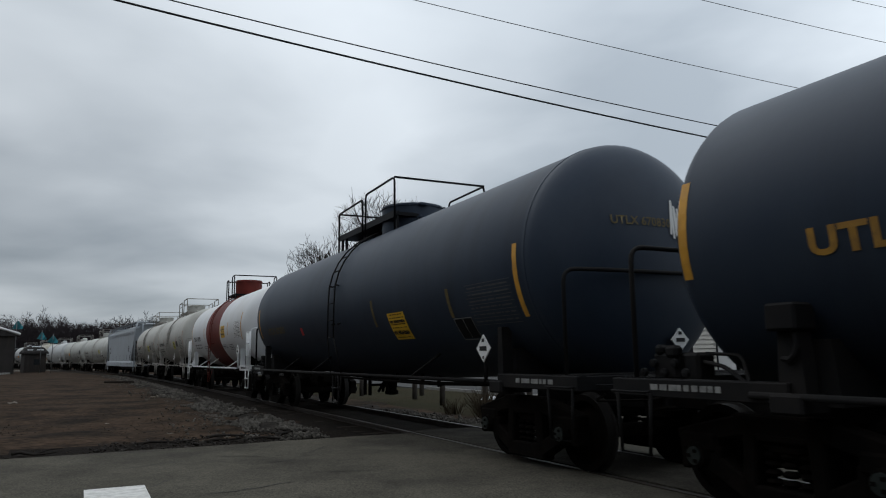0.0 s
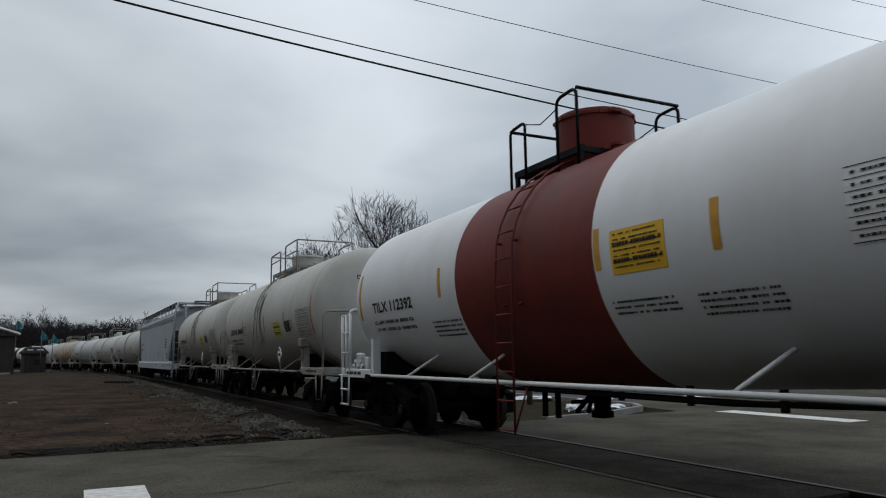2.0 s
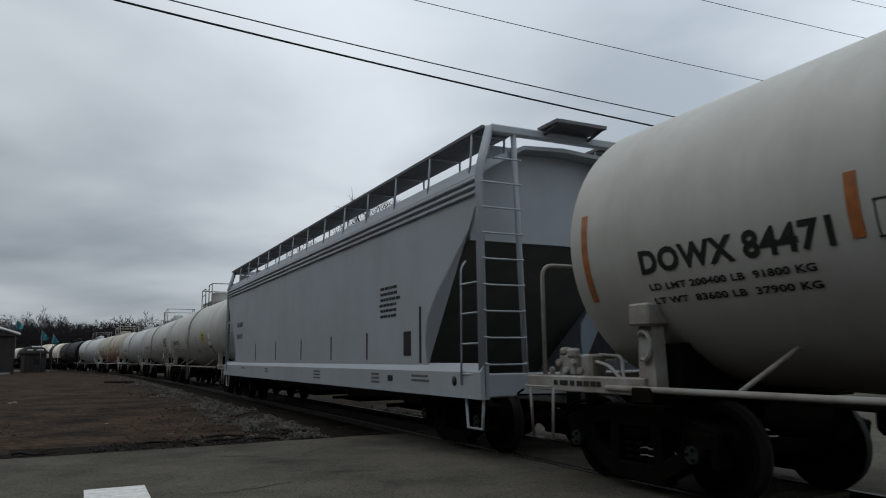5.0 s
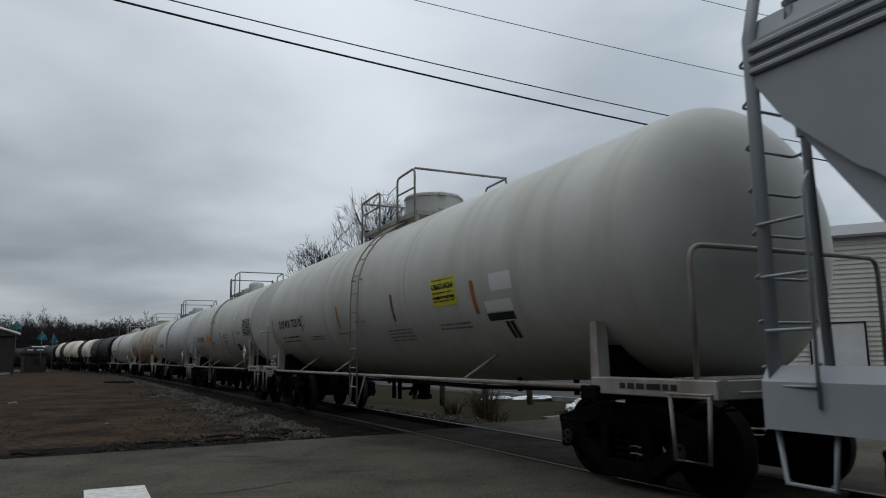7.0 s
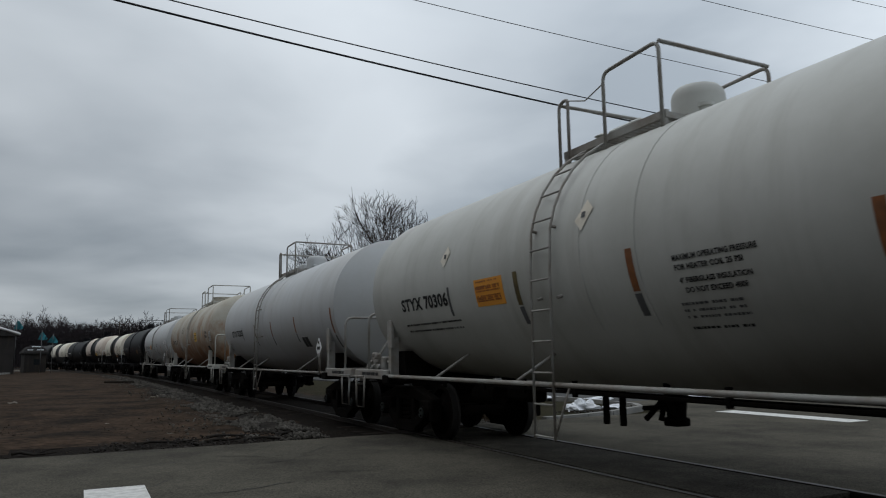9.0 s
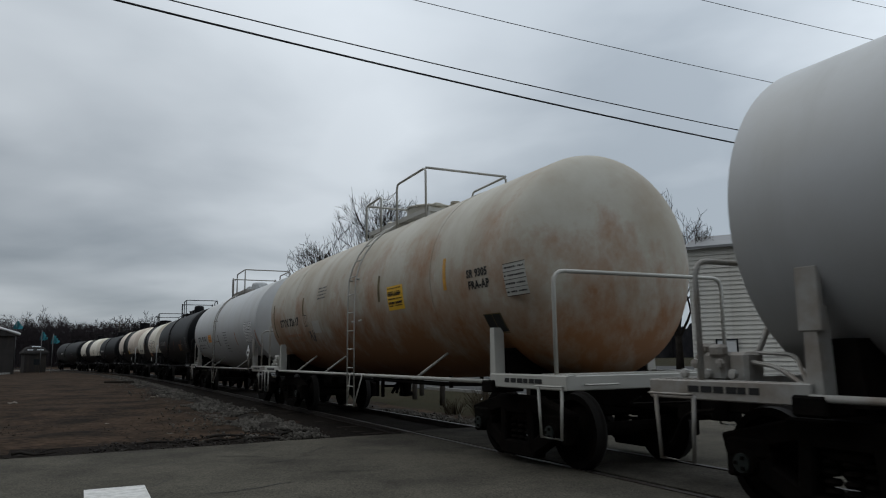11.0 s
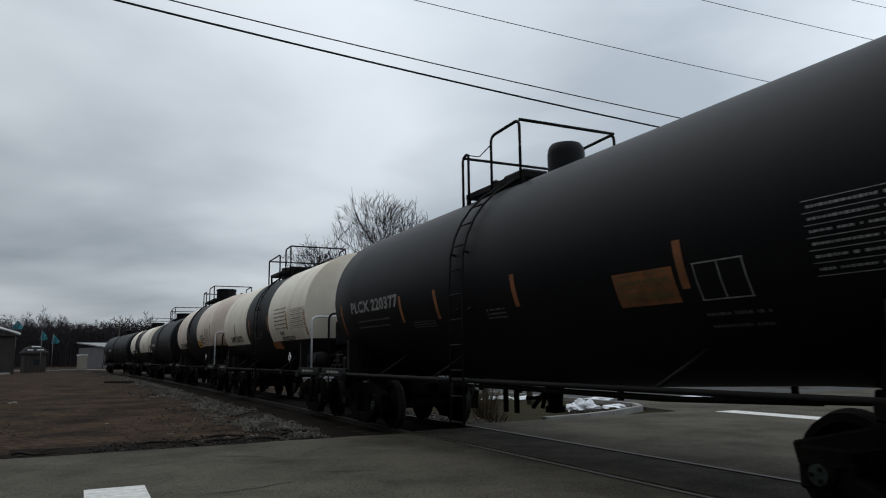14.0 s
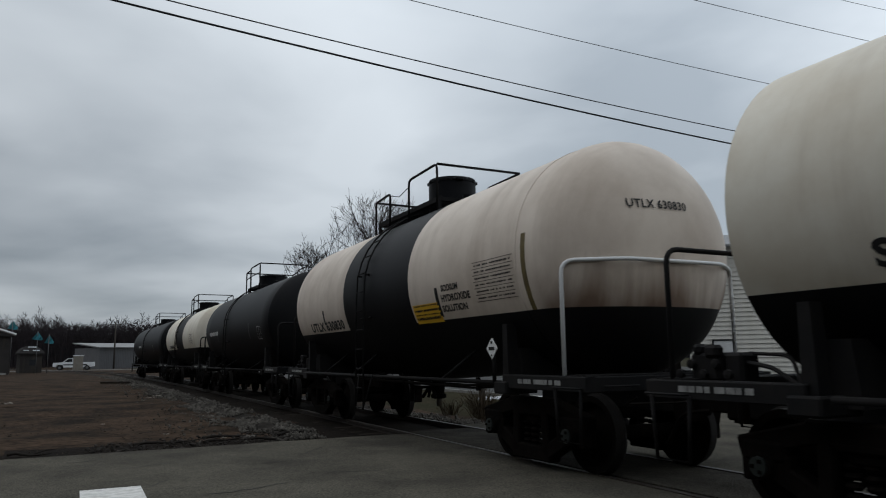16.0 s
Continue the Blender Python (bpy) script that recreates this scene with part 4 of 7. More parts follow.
def ladder(car, R, zc, x, material, w=0.4, z_low=0.45, top=0.92, foot=True):
    """Side ladder curved over the tank's shoulder, on short standoffs."""
    bm = bmesh.new()
    off = 0.07
    lines = []
    for q in (-1, 1):
        pts = [Vector((x + q * w / 2, R + off, z_low)), Vector((x + q * w / 2, R + off, zc - 0.2))]
        for i in range(1, 9):
            a = top * math.pi / 2 * i / 8
            pts.append(Vector((x + q * w / 2, (R + off) * math.cos(a), zc + (R + off) * math.sin(a))))
        tube(bm, pts, 0.017, 6)
        lines.append(pts)
    z, k = z_low + 0.03, 0
    rungs = []
    while k < 13:
        if z < zc:
            y, zz = R + off, z
        else:
            a = (z - zc) / (R + off)
            if a > top * math.pi / 2:
                break
            y, zz = (R + off) * math.cos(a), zc + (R + off) * math.sin(a)
        rungs.append((y, zz))
        z += 0.36
        k += 1
    for q in (-1, 1):
        for zz in (zc - 0.5, zc + 0.3):
            a = math.asin((zz - zc) / R)
            tube(bm, [(x + q * w / 2, R * math.cos(a) - 0.02, zz), (x + q * w / 2, (R + off) * math.cos(a), zc + (R + off) * math.sin(a))], 0.02, 5)
        if foot:
            tube(bm, [(x + q * w / 2, R + off, z_low + 0.02), (x + q * (w / 2 + 0.16), R * 0.97, 1.08), ], 0.014, 5)
    lad = part("ladder", bm, material, car)
    def rung_mesh(b):
        tube(b, [(-w / 2, 0, 0), (w / 2, 0, 0)], 0.013, 5)
    me = shared("rung_" + material.name, rung_mesh, [material])
    for y, zz in rungs:
        put("rung", me, lad, (x, y, zz))
    return lad


def step_frame(car, x, material):
    """Two bent legs with treads hung below the side sill, under a short ladder."""
    bm = bmesh.new()
    for q in (-1, 1):
        tube(bm, [(x + q * 0.3, 1.46, 1.06), (x + q * 0.2, 1.5, 0.45), (x + q * 0.05, 1.46, 1.06)], 0.016, 5)
    for z in (0.47, 0.76):
        tube(bm, [(x - 0.22, 1.5, z), (x + 0.22, 1.5, z)], 0.016, 5)
    part("sill_step", bm, material, car)


def top_works(car, R, zc, x, spec, material, dome_mat, rail_mat):
    """Manway, valve housings, grating platform and its handrails. spec: style of the fittings."""
    top = zc + R
    zr = spec.get("rail", top + 0.75)
    l0, l1 = spec.get("span", (-0.95, 1.25))
    dome = spec.get("dome", (0.5, 0.45))
    hw = 0.78
    zp = top + spec.get("lift", -0.02)
    # platform of grating either side of the manway
    bm = bmesh.new()
    for q in (-1, 1):
        box(bm, (x + (l0 + l1) / 2, q * (hw - 0.14), zp), (l1 - l0, 0.05, 0.09))
        box(bm, (x + (l0 + l1) / 2, q * (hw - 0.46), zp), (l1 - l0, 0.05, 0.07))
        k = int((l1 - l0) / 0.09)
        for i in range(k):
            box(bm, (x + l0 + (i + 0.5) * (l1 - l0) / k, q * (hw - 0.3), zp + 0.01), (0.03, 0.34, 0.05))
        for xx in (l0 + 0.05, l1 - 0.05):
            zz = zc + math.sqrt(max(0.01, R * R - (hw - 0.14) ** 2)) - 0.05
            box(bm, (x + xx, q * (hw - 0.14), (zp + zz) / 2), (0.07, 0.05, abs(zp - zz) + 0.06))
    for xx in (l0 + 0.04, l1 - 0.04):
        box(bm, (x + xx, 0, zp - 0.01), (0.06, 2 * hw - 0.28, 0.07))
    if spec.get("deck"):
        box(bm, (x + (l0 + l1) / 2, 0, zp - 0.03), (l1 - l0, 2 * hw - 0.16, 0.03))
        for q in (-1, 1):
            box(bm, (x + (l0 + l1) / 2, q * (hw - 0.07), zp - 0.01), (l1 - l0, 0.02, 0.14))
            box(bm, (x + l1 - 0.36, q * (hw - 0.14), zp - 0.2), (0.07, 0.05, 0.4))
    plat = part("platform", bm, rail_mat, car)
    # manway drum with a bolted lid
    bm = bmesh.new()
    dr, dh = dome
    if spec.get("round"):
        lathe(bm, [(dr, top - 0.2), (dr, top + dh * 0.62), (dr * 0.95, top + dh * 0.8), (dr * 0.8, top + dh * 0.93), (dr * 0.5, top + dh * 0.98), (0.0, top + dh)], seg=28, c=(x, 0, 0))
    else:
        lathe(bm, [(dr, top - 0.25), (dr, top + dh * 0.86), (dr * 1.03, top + dh * 0.87), (dr * 1.03, top + dh * 0.93), (dr, top + dh * 0.94), (dr * 0.98, top + dh), (0.0, top + dh * 1.02)], seg=32, c=(x, 0, 0))
        for i in range(12):
            a = i * math.pi / 6
            box(bm, (x + dr * 1.03 * math.cos(a), dr * 1.03 * math.sin(a), top + dh * 0.9), (0.03, 0.03, 0.05))
        box(bm, (x - dr * 1.05, 0.1, top + dh * 0.9), (0.1, 0.16, 0.07), bevel=0.015)
    part("manway", tidy(bm), dome_mat, car)
    if spec.get("drum2"):
        d2x, d2r, d2h = spec["drum2"]
        bm = bmesh.new()
        lathe(bm, [(d2r, top - 0.25), (d2r, top + d2h * 0.8), (d2r * 1.06, top + d2h * 0.8), (d2r * 1.06, top + d2h * 0.92), (0.0, top + d2h)], seg=24, c=(x + d2x, 0, 0))
        part("valve_housing", tidy(bm), dome_mat, car)
    bm = bmesh.new()
    lathe(bm, [(0.07, top - 0.1), (0.07, top + 0.08), (0.09, top + 0.09), (0.09, top + 0.13), (0.0, top + 0.15)], seg=12, c=(x + l0 - 0.1, 0.15, 0))
    part("safety_valve", tidy(bm), dome_mat, car)
    bm = bmesh.new()
    lathe(bm, [(0.06, top - 0.1), (0.06, top + 0.2), (0.1, top + 0.22), (0.0, top + 0.27)], seg=10, c=(x + l1 - 0.3, 0.25, 0))
    part("vacuum_valve", tidy(bm), dome_mat, car)
    bm = bmesh.new()
    bx = (0.62, 0.5, 0.3) if spec.get("round") else (0.4, 0.35, 0.26)
    box(bm, (x + (l1 + dome[0]) * 0.5, 0.0, top + 0.12), bx, bevel=0.03)
    box(bm, (x + (l1 + dome[0]) * 0.5 - bx[0] * 0.7, 0.05, top + 0.06), (0.2, 0.3, 0.16), bevel=0.02)
    part("valve_box", tidy(bm), dome_mat, car)
    # handrails: a tall hoop round the manway and a lower one at the ladder, joined across both ends
    r = 0.024
    a, low_in = spec.get("gap", 0.55), spec.get("low", 0.75)
    zl = zr - 0.14
    far = spec.get("far", 0.28)

    def rail(name, pts, rad=r):
        bm = bmesh.new()
        tube(bm, pts, rad, 6)
        return part(name, bm, rail_mat, plat)

    for q in (-1, 1):
        y = q * (hw - 0.06) if q > 0 else -hw - far
        zs = zc + math.sqrt(R * R - y * y) - 0.02
        rail("ladder_hoop", bent([(x + l1, y, zs), (x + l1, y, zl), (x + l1 - low_in, y, zl + 0.04), (x + l1 - low_in, y, zs)], 0.09))
        rail("handrail", bent([(x + a, y, zs), (x + a, y, zr - 0.03), (x + l0, y, zr), (x + l0, y, zs)], 0.12))
        if spec.get("midrail", True):
            rail("mid_rail", [(x + l1, y, (zp + zr) / 2), (x + l1 - low_in, y, (zp + zr) / 2 + 0.03)], r * 0.8)
            rail("mid_rail", [(x + a, y, (zp + zr) / 2 + 0.05), (x + l0, y, (zp + zr) / 2 + 0.05)], r * 0.8)
        rail("safety_chain", [(x + l1 - low_in, y, zl), (x + (l1 - low_in + a) / 2, y, zl - 0.12), (x + a, y, zl - 0.02)], 0.009)
    rail("cross_rail", [(x + l1, -hw - far, zl), (x + l1, hw - 0.06, zl)])
    rail("cross_rail", [(x + l0, -hw - far, zr), (x + l0, hw - 0.06, zr)])


def brake_stand(plat, xg, sgn, z, material):
    """Gear housing with its hand wheel on a post, braces, and the air reservoir lying on the deck."""
    bm = bmesh.new()
    box(bm, (xg + sgn * 0.08, 0.39, 2.0), (0.24, 0.76, 0.58), bevel=0.03)
    box(bm, (xg + sgn * 0.08, 0.3, 1.42), (0.2, 0.5, 0.62), bevel=0.02)
    tube(bm, [(xg, 0.75, z), (xg, 0.5, 1.75)], 0.03, 6)
    tube(bm, [(xg, -0.12, 2.4), (xg, -0.12, z)], 0.035, 6)
    tube(bm, [(xg, -0.12, 2.4), (xg, -1.0, z)], 0.028, 6)
    part("brake_housing", tidy(bm), material, plat)
    bm = bmesh.new()
    ring = [(xg + sgn * 0.14, -0.1 + 0.25 * math.sin(k * math.pi / 10), 2.08 + 0.25 * math.cos(k * math.pi / 10)) for k in range(21)]
    tube(bm, ring, 0.016, 6)
    for i in range(3):
        a = i * 2.1
        tube(bm, [(xg + sgn * 0.14, -0.1, 2.08), (xg + sgn * 0.14, -0.1 + 0.25 * math.sin(a), 2.08 + 0.25 * math.cos(a))], 0.012, 4)
    part("hand_wheel", bm, material, plat)
    bm = bmesh.new()
    lathe(bm, [(0.0, -0.46), (0.12, -0.43), (0.19, -0.36), (0.19, 0.36), (0.12, 0.43), (0.0, 0.46)], axis="x", seg=18, c=(xg - sgn * 0.45, 1.08, z + 0.28))
    for dx in (-0.25, 0.25):
        box(bm, (xg - sgn * 0.45 + dx, 1.08, z + 0.1), (0.06, 0.3, 0.2))
    tube(bm, bent([(xg - sgn * 0.1, 1.08, z + 0.3), (xg + sgn * 0.1, 1.0, z + 0.35), (xg + sgn * 0.1, 0.6, z + 0.5)], 0.08), 0.02, 6)
    box(bm, (xg - sgn * 0.75, 1.1, z + 0.4), (0.2, 0.25, 0.5), bevel=0.03)
    part("air_reservoir", tidy(bm), material, plat)


def end_works(car, xe, R, zc, L, depth, sgn, metal, hand_brake, stub, placard=None, rail_z=2.4, ext=0.0):
    """What stands on one end of the car: stub sill, end platform, grab rails, steps, coupler. sgn -1 is the end towards the engine."""
    xt = sgn * L / 2
    xi = xt - sgn * ((0.8 if sgn < 0 else 0.95) if placard == "cap" else 0.6)
    xo = sgn * xe
    z = 1.08
    # stub sill and body bolster
    bm = bmesh.new()
    box(bm, ((xo + xt - sgn * 1.6) / 2, 0, 0.9), (abs(xo - xt) + 1.6, 0.34, 0.34), bevel=0.02)
    prism(bm, [(xi - sgn * 0.28, 0.98), (xi + sgn * 0.1, 0.98), (xi + sgn * 0.06, 1.5), (xi - sgn * 0.22, 1.5)], -1.2, 1.2)
    for q in (-1, 1):
        box(bm, (xi, q * 1.25, 1.0), (0.3, 0.5, 0.16), bevel=0.02)
    part("stub_sill", tidy(bm), stub, car)
    # end platform: side channel, cross beam and tread
    bm = bmesh.new()
    box(bm, (xo - sgn * 0.03, 0, z), (0.06, 2.9, 0.17), bevel=0.01)
    plat = part("end_beam", bm, metal, car)
    for q in (-1, 1):
        bm = bmesh.new()
        box(bm, ((xo + xi) / 2, q * 1.43, z), (abs(xo - xi), 0.05, 0.17), bevel=0.01)
        box(bm, ((xo + xi) / 2, q * 1.37, z + 0.075), (abs(xo - xi), 0.1, 0.025))
        chan = part("side_channel", bm, metal, car)
        bm = bmesh.new()
        qq = random.Random(int(abs(xe) * 50) + q)
        x = -0.35
        while q > 0 and x < 0.45:
            l = qq.uniform(0.05, 0.13)
            box(bm, ((xo + xi) / 2 + x, q * 1.458, z + 0.01), (l, 0.003, 0.055))
            x += l + 0.025
        if bm.verts:
            tagged(part("stencil", bm, LETTER_M if metal in (BLACKP, BLACKM) else LETTER_K, chan), kind="stuff")
        else:
            bm.free()
    for i in range(7):
        bm = bmesh.new()
        box(bm, (xo - sgn * (0.1 + 0.075 * i), 0, z + 0.085), (0.035, 2.8, 0.025))
        part("tread_bar", bm, metal, plat)
    # steps and end grab rail
    for q in (-1, 1):
        bm = bmesh.new()
        tube(bm, [(xo - sgn * 0.08, q * 1.46, z - 0.05), (xo - sgn * 0.12, q * 1.46, 0.45), (xo - sgn * 0.52, q * 1.46, 0.45), (xo - sgn * 0.56, q * 1.46, z - 0.05)], 0.02, 6)
        part("step", bm, metal, plat)
        bm = bmesh.new()
        tube(bm, bent([(xo + sgn * 0.01, q * 1.2, z - 0.02), (xo + sgn * 0.06, q * 1.2, z - 0.02), (xo + sgn * 0.06, q * 0.75, z - 0.02), (xo + sgn * 0.01, q * 0.75, z - 0.02)], 0.03), 0.012, 5)
        part("handhold", bm, metal, plat)
        bm = bmesh.new()
        tube(bm, bent([(xo - sgn * 0.05, q * 1.46, z - 0.04), (xo - sgn * 0.05, q * 1.52, z - 0.04), (xo - sgn * 0.55, q * 1.52, z - 0.04), (xo - sgn * 0.55, q * 1.46, z - 0.04)], 0.03), 0.012, 5)
        part("handhold", bm, metal, plat)
    bm = bmesh.new()
    xg = xo - sgn * {2: 0.59, 3: 0.81, 4: 0.47}.get(hand_brake, 0.29)
    # the rail bows out far enough to clear the dished head
    xm = sgn * max(abs(xg) + 0.02, L / 2 + ext + depth * 0.97 + 0.05)
    tube(bm, bent([(xg, 1.38, z), (xg, 1.38, rail_z), (xm, 0.75, rail_z), (xm, -0.75, rail_z), (xg, -1.38, rail_z), (xg, -1.38, z)], 0.16), 0.026, 8)
    if hand_brake == 2:
        for q in (-1, 1):
            tube(bm, [(xg, q * 0.85, z), (xg + sgn * 0.02, q * 0.06, rail_z)], 0.028, 6)
    part("grab_rail", bm, WHITEP if hand_brake in (3, 4) else metal, plat)
    if hand_brake == 5:
        # tall guard of upright bars beside the deck
        for q in (-1, 1):
            bm = bmesh.new()
            for dx in (0.05, 0.3, 0.55):
                tube(bm, [(xo - sgn * dx, q * 1.44, z - 0.05), (xo - sgn * dx, q * 1.44, 2.28)], 0.03, 6)
            for zz in (1.5, 1.9, 2.27):
                tube(bm, [(xo - sgn * 0.05, q * 1.44, zz), (xo - sgn * 0.55, q * 1.44, zz)], 0.02, 6)
            for zz in (0.45, 0.75):
                tube(bm, [(xo - sgn * 0.08, q * 1.47, zz), (xo - sgn * 0.55, q * 1.47, zz)], 0.022, 6)
            part("deck_guard", bm, metal, plat)
    if hand_brake == 3:
        brake_stand(plat, xg, sgn, z, metal)
    c = put("coupler", shared("coupler", coupler_mesh, [STEEL]), car, (xo, 0, 0), 0 if sgn < 0 else 180)
    # jacking pad / cradle post with its cap against the shell
    zt = zc - R * 0.55
    for q in (-1, 1):
        bm = bmesh.new()
        w0 = 0.13 if placard == "cap" else 0.075
        prism(bm, [(xi - w0, z - 0.15), (xi + w0, z - 0.15), (xi + w0 * 0.7, zt), (xi - w0 * 0.7, zt)], q * 1.25, q * 1.4)
        if placard == "cap":
            box(bm, (xi, q * (1.36), zt + 0.02), (0.28, 0.26, 0.22), bevel=0.02)
        elif placard == "holder":
            box(bm, (xi, q * 1.38, zt + 0.05), (0.2, 0.06, 0.5), bevel=0.01)
        post = part("saddle_post", tidy(bm), metal, car)
        if placard == "cap":
            bm = bmesh.new()
            tube(bm, [(xi + 0.1 * math.cos(a), q * 1.43, z + 0.4 + 0.14 * math.sin(a)) for a in (0.9, 1.5, 2.1, 2.7, 3.3, 3.9, 4.5, 5.1)], 0.025, 6)
            part("hook", tidy(bm), metal, post)
    # brake valve, pipes and reservoir on the tail-end deck
    if sgn > 0:
        bm = bmesh.new()
        xv = xo - 0.55
        for i, (dx, dy, dz, sx, sy, sz) in enumerate(((0, 1.1, 0.2, 0.34, 0.3, 0.26), (-0.28, 1.08, 0.18, 0.2, 0.24, 0.3), (0.2, 0.85, 0.15, 0.24, 0.2, 0.2), (-0.1, 1.22, 0.34, 0.16, 0.12, 0.12), (0.08, 1.2, 0.36, 0.1, 0.14, 0.1))):
            box(bm, (xv + dx, dy, z + dz), (sx, sy, sz), bevel=0.03)
        for i in range(5):
            lathe(bm, [(0.03, 0), (0.042, 0.01), (0.042, 0.05), (0.0, 0.06)], axis="y", seg=8, c=(xv - 0.3 + 0.14 * i, 1.25, z + 0.14 + 0.09 * (i % 2)))
        tube(bm, bent([(xv - 0.3, 1.1, z + 0.25), (xv - 0.7, 1.2, z + 0.2), (xv - 1.1, 1.3, z)], 0.1), 0.02, 6)
        tube(bm, bent([(xv - 0.3, 1.0, z + 0.32), (xv - 0.8, 1.1, z + 0.3), (xv - 1.0, 1.25, z + 0.05)], 0.1), 0.018, 6)
        part("brake_valve", tidy(bm), metal, car)


def under_works(car, L, R, zc, metal, dark, seed):
    """Side sill pipes with their struts, bottom outlet, brake rods and hangers."""
    q = random.Random(seed)
    for s in (1, -1):
        bm = bmesh.new()
        tube(bm, [(-L / 2 + 0.6, s * 1.46, 1.06), (L / 2 - 0.6, s * 1.46, 1.06)], 0.03, 8)
        for x in (-L * 0.27, L * 0.12, L * 0.3):
            zt = zc - R * 0.76
            yt = math.sqrt(R * R - (zt - zc) ** 2)
            tube(bm, [(x, s * 1.46, 1.06), (x - 0.26, s * yt * 0.995, zt)], 0.024, 6)
        part("side_sill", bm, metal, car)
    bm = bmesh.new()
    lathe(bm, [(0.26, zc - R + 0.1), (0.26, zc - R - 0.12), (0.14, zc - R - 0.14), (0.11, zc - R - 0.42), (0.15, zc - R - 0.44), (0.15, zc - R - 0.52), (0.0, zc - R - 0.54)], seg=16, c=(0.3, 0, 0))
    tube(bm, [(0.3, 0, zc - R - 0.3), (0.3, 0.5, zc - R - 0.3)], 0.03, 6)
    part("bottom_outlet", tidy(bm), dark, car)
    bm = bmesh.new()
    for y, z in ((0.55, 0.95), (-0.5, 0.9), (0.85, 0.99)):
        tube(bm, [(-L / 2 + 1.8, y, z), (-L * 0.2, y, z - 0.06), (L * 0.2, y, z - 0.04), (L / 2 - 1.8, y, z)], 0.02, 5)
    for i in range(9):
        x = -L * 0.36 + L * 0.72 * i / 8 + q.uniform(-0.15, 0.15)
        box(bm, (x, q.choice((0.55, 0.85, -0.5)), 0.98), (0.06, 0.05, 0.2))
    box(bm, (L * 0.22, 0.45, 0.86), (0.7, 0.3, 0.26), bevel=0.05)
    for dx in (0.0, 0.32):
        box(bm, (0.9 + dx, 0.3, 0.78), (0.07, 0.07, 0.52), bevel=0.01)
    for a in (-0.5, 0.1, 0.6):
        tube(bm, [(0.3, 0.15, 0.9), (0.3 + a * 0.5, 0.2, 0.62)], 0.035, 6)
    lathe(bm, [(0.0, -0.35), (0.16, -0.33), (0.16, 0.33), (0.0, 0.35)], axis="x", seg=12, c=(L * 0.22 + 1.0, 0.5, 0.8))
    part("brake_rigging", tidy(bm), dark, car)


def diamond(car, x, y, z, size, material, text, post=None):
    """Hazard diamond in its holder beside the tank."""
    bm = bmesh.new()
    s = size * 0.62
    prism(bm, [(x - s, z), (x, z - s), (x + s, z), (x, z + s)], y, y + 0.015)
    d = part("hazard_diamond", tidy(bm), material, car)
    bm = bmesh.new()
    box(bm, (x, y + 0.018, z), (size * 0.62, 0.004, size * 0.2))
    box(bm, (x, y + 0.018, z + size * 0.36), (size * 0.2, 0.004, size * 0.16))
    box(bm, (x, y + 0.018, z - size * 0.4), (size * 0.1, 0.004, size * 0.12))
    part("diamond_print", bm, LETTER_K, d)
    bm = bmesh.new()
    tube(bm, [(x, y - 0.02, 1.06), (x, y - 0.02, z)], 0.03, 6)
    part("diamond_post", bm, post or material, d)


def tank_car(u1, u2, label, paint, R=1.46, zc=2.52, depth=0.55, metal=None, stub=None, dark=None, split=(), low=None, rings=(), works=None, dome_mat=None, rail_mat=None, dome_x=0.0, ladder_x=None, hand_brake=0, marks=(), diamonds=(), overhang=1.12, crisp=0.8, pad=False, ext=0.0, cradle="holder", ladder_mat=None, ladder_low=0.45, sag=0.11, tail=0.0):
    car = thing("tank_car", label, "tank car", "freight train cars")
    L = u2 - u1
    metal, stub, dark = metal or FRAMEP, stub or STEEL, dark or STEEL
    tank_shell(car, L, R, zc, depth, paint, split, low, rings=rings, crisp=crisp, ext=ext, sag=sag, tail=tail)
    if pad:
        bm = bmesh.new()
        plate_side(bm, R, zc, (ladder_x if ladder_x is not None else dome_x + 0.9), zc + 0.05, 0.75, 1.5, lift=0.035, k=10)
        part("ladder_shield", bm, paint, car)
    top_works(car, R, zc, dome_x, works or {}, paint, dome_mat or paint, rail_mat or metal)
    ladder(car, R, zc, ladder_x if ladder_x is not None else dome_x + 0.9, ladder_mat or metal, z_low=ladder_low)
    if ladder_low > 1:
        step_frame(car, ladder_x, metal)
    xe = L / 2 + overhang
    for sgn in (-1, 1):
        end_works(car, xe + (tail if sgn > 0 else 0), R, zc, L + (2 * tail if sgn > 0 else 0), depth, sgn, metal, hand_brake if sgn < 0 else {5: 5, 2: 2}.get(hand_brake, 0), stub, cradle, 2.24 if hand_brake == 2 else 2.5 if hand_brake == 4 else 2.49 if cradle == "cap" else 2.4, ext if sgn < 0 else 0.0)
        truck(car, sgn * (L / 2 - 0.55))
    under_works(car, L, R, zc, metal, dark, int(u1))
    decal(car, L, R, zc, depth, marks, ext, crisp)
    for x, z, m, *size in diamonds:
        diamond(car, x, 1.5, z, size[0] if size else 0.36, m, "", metal)
    TRAIN.append((car, (u1 + u2) / 2, L / 2 - 0.55))
    return car


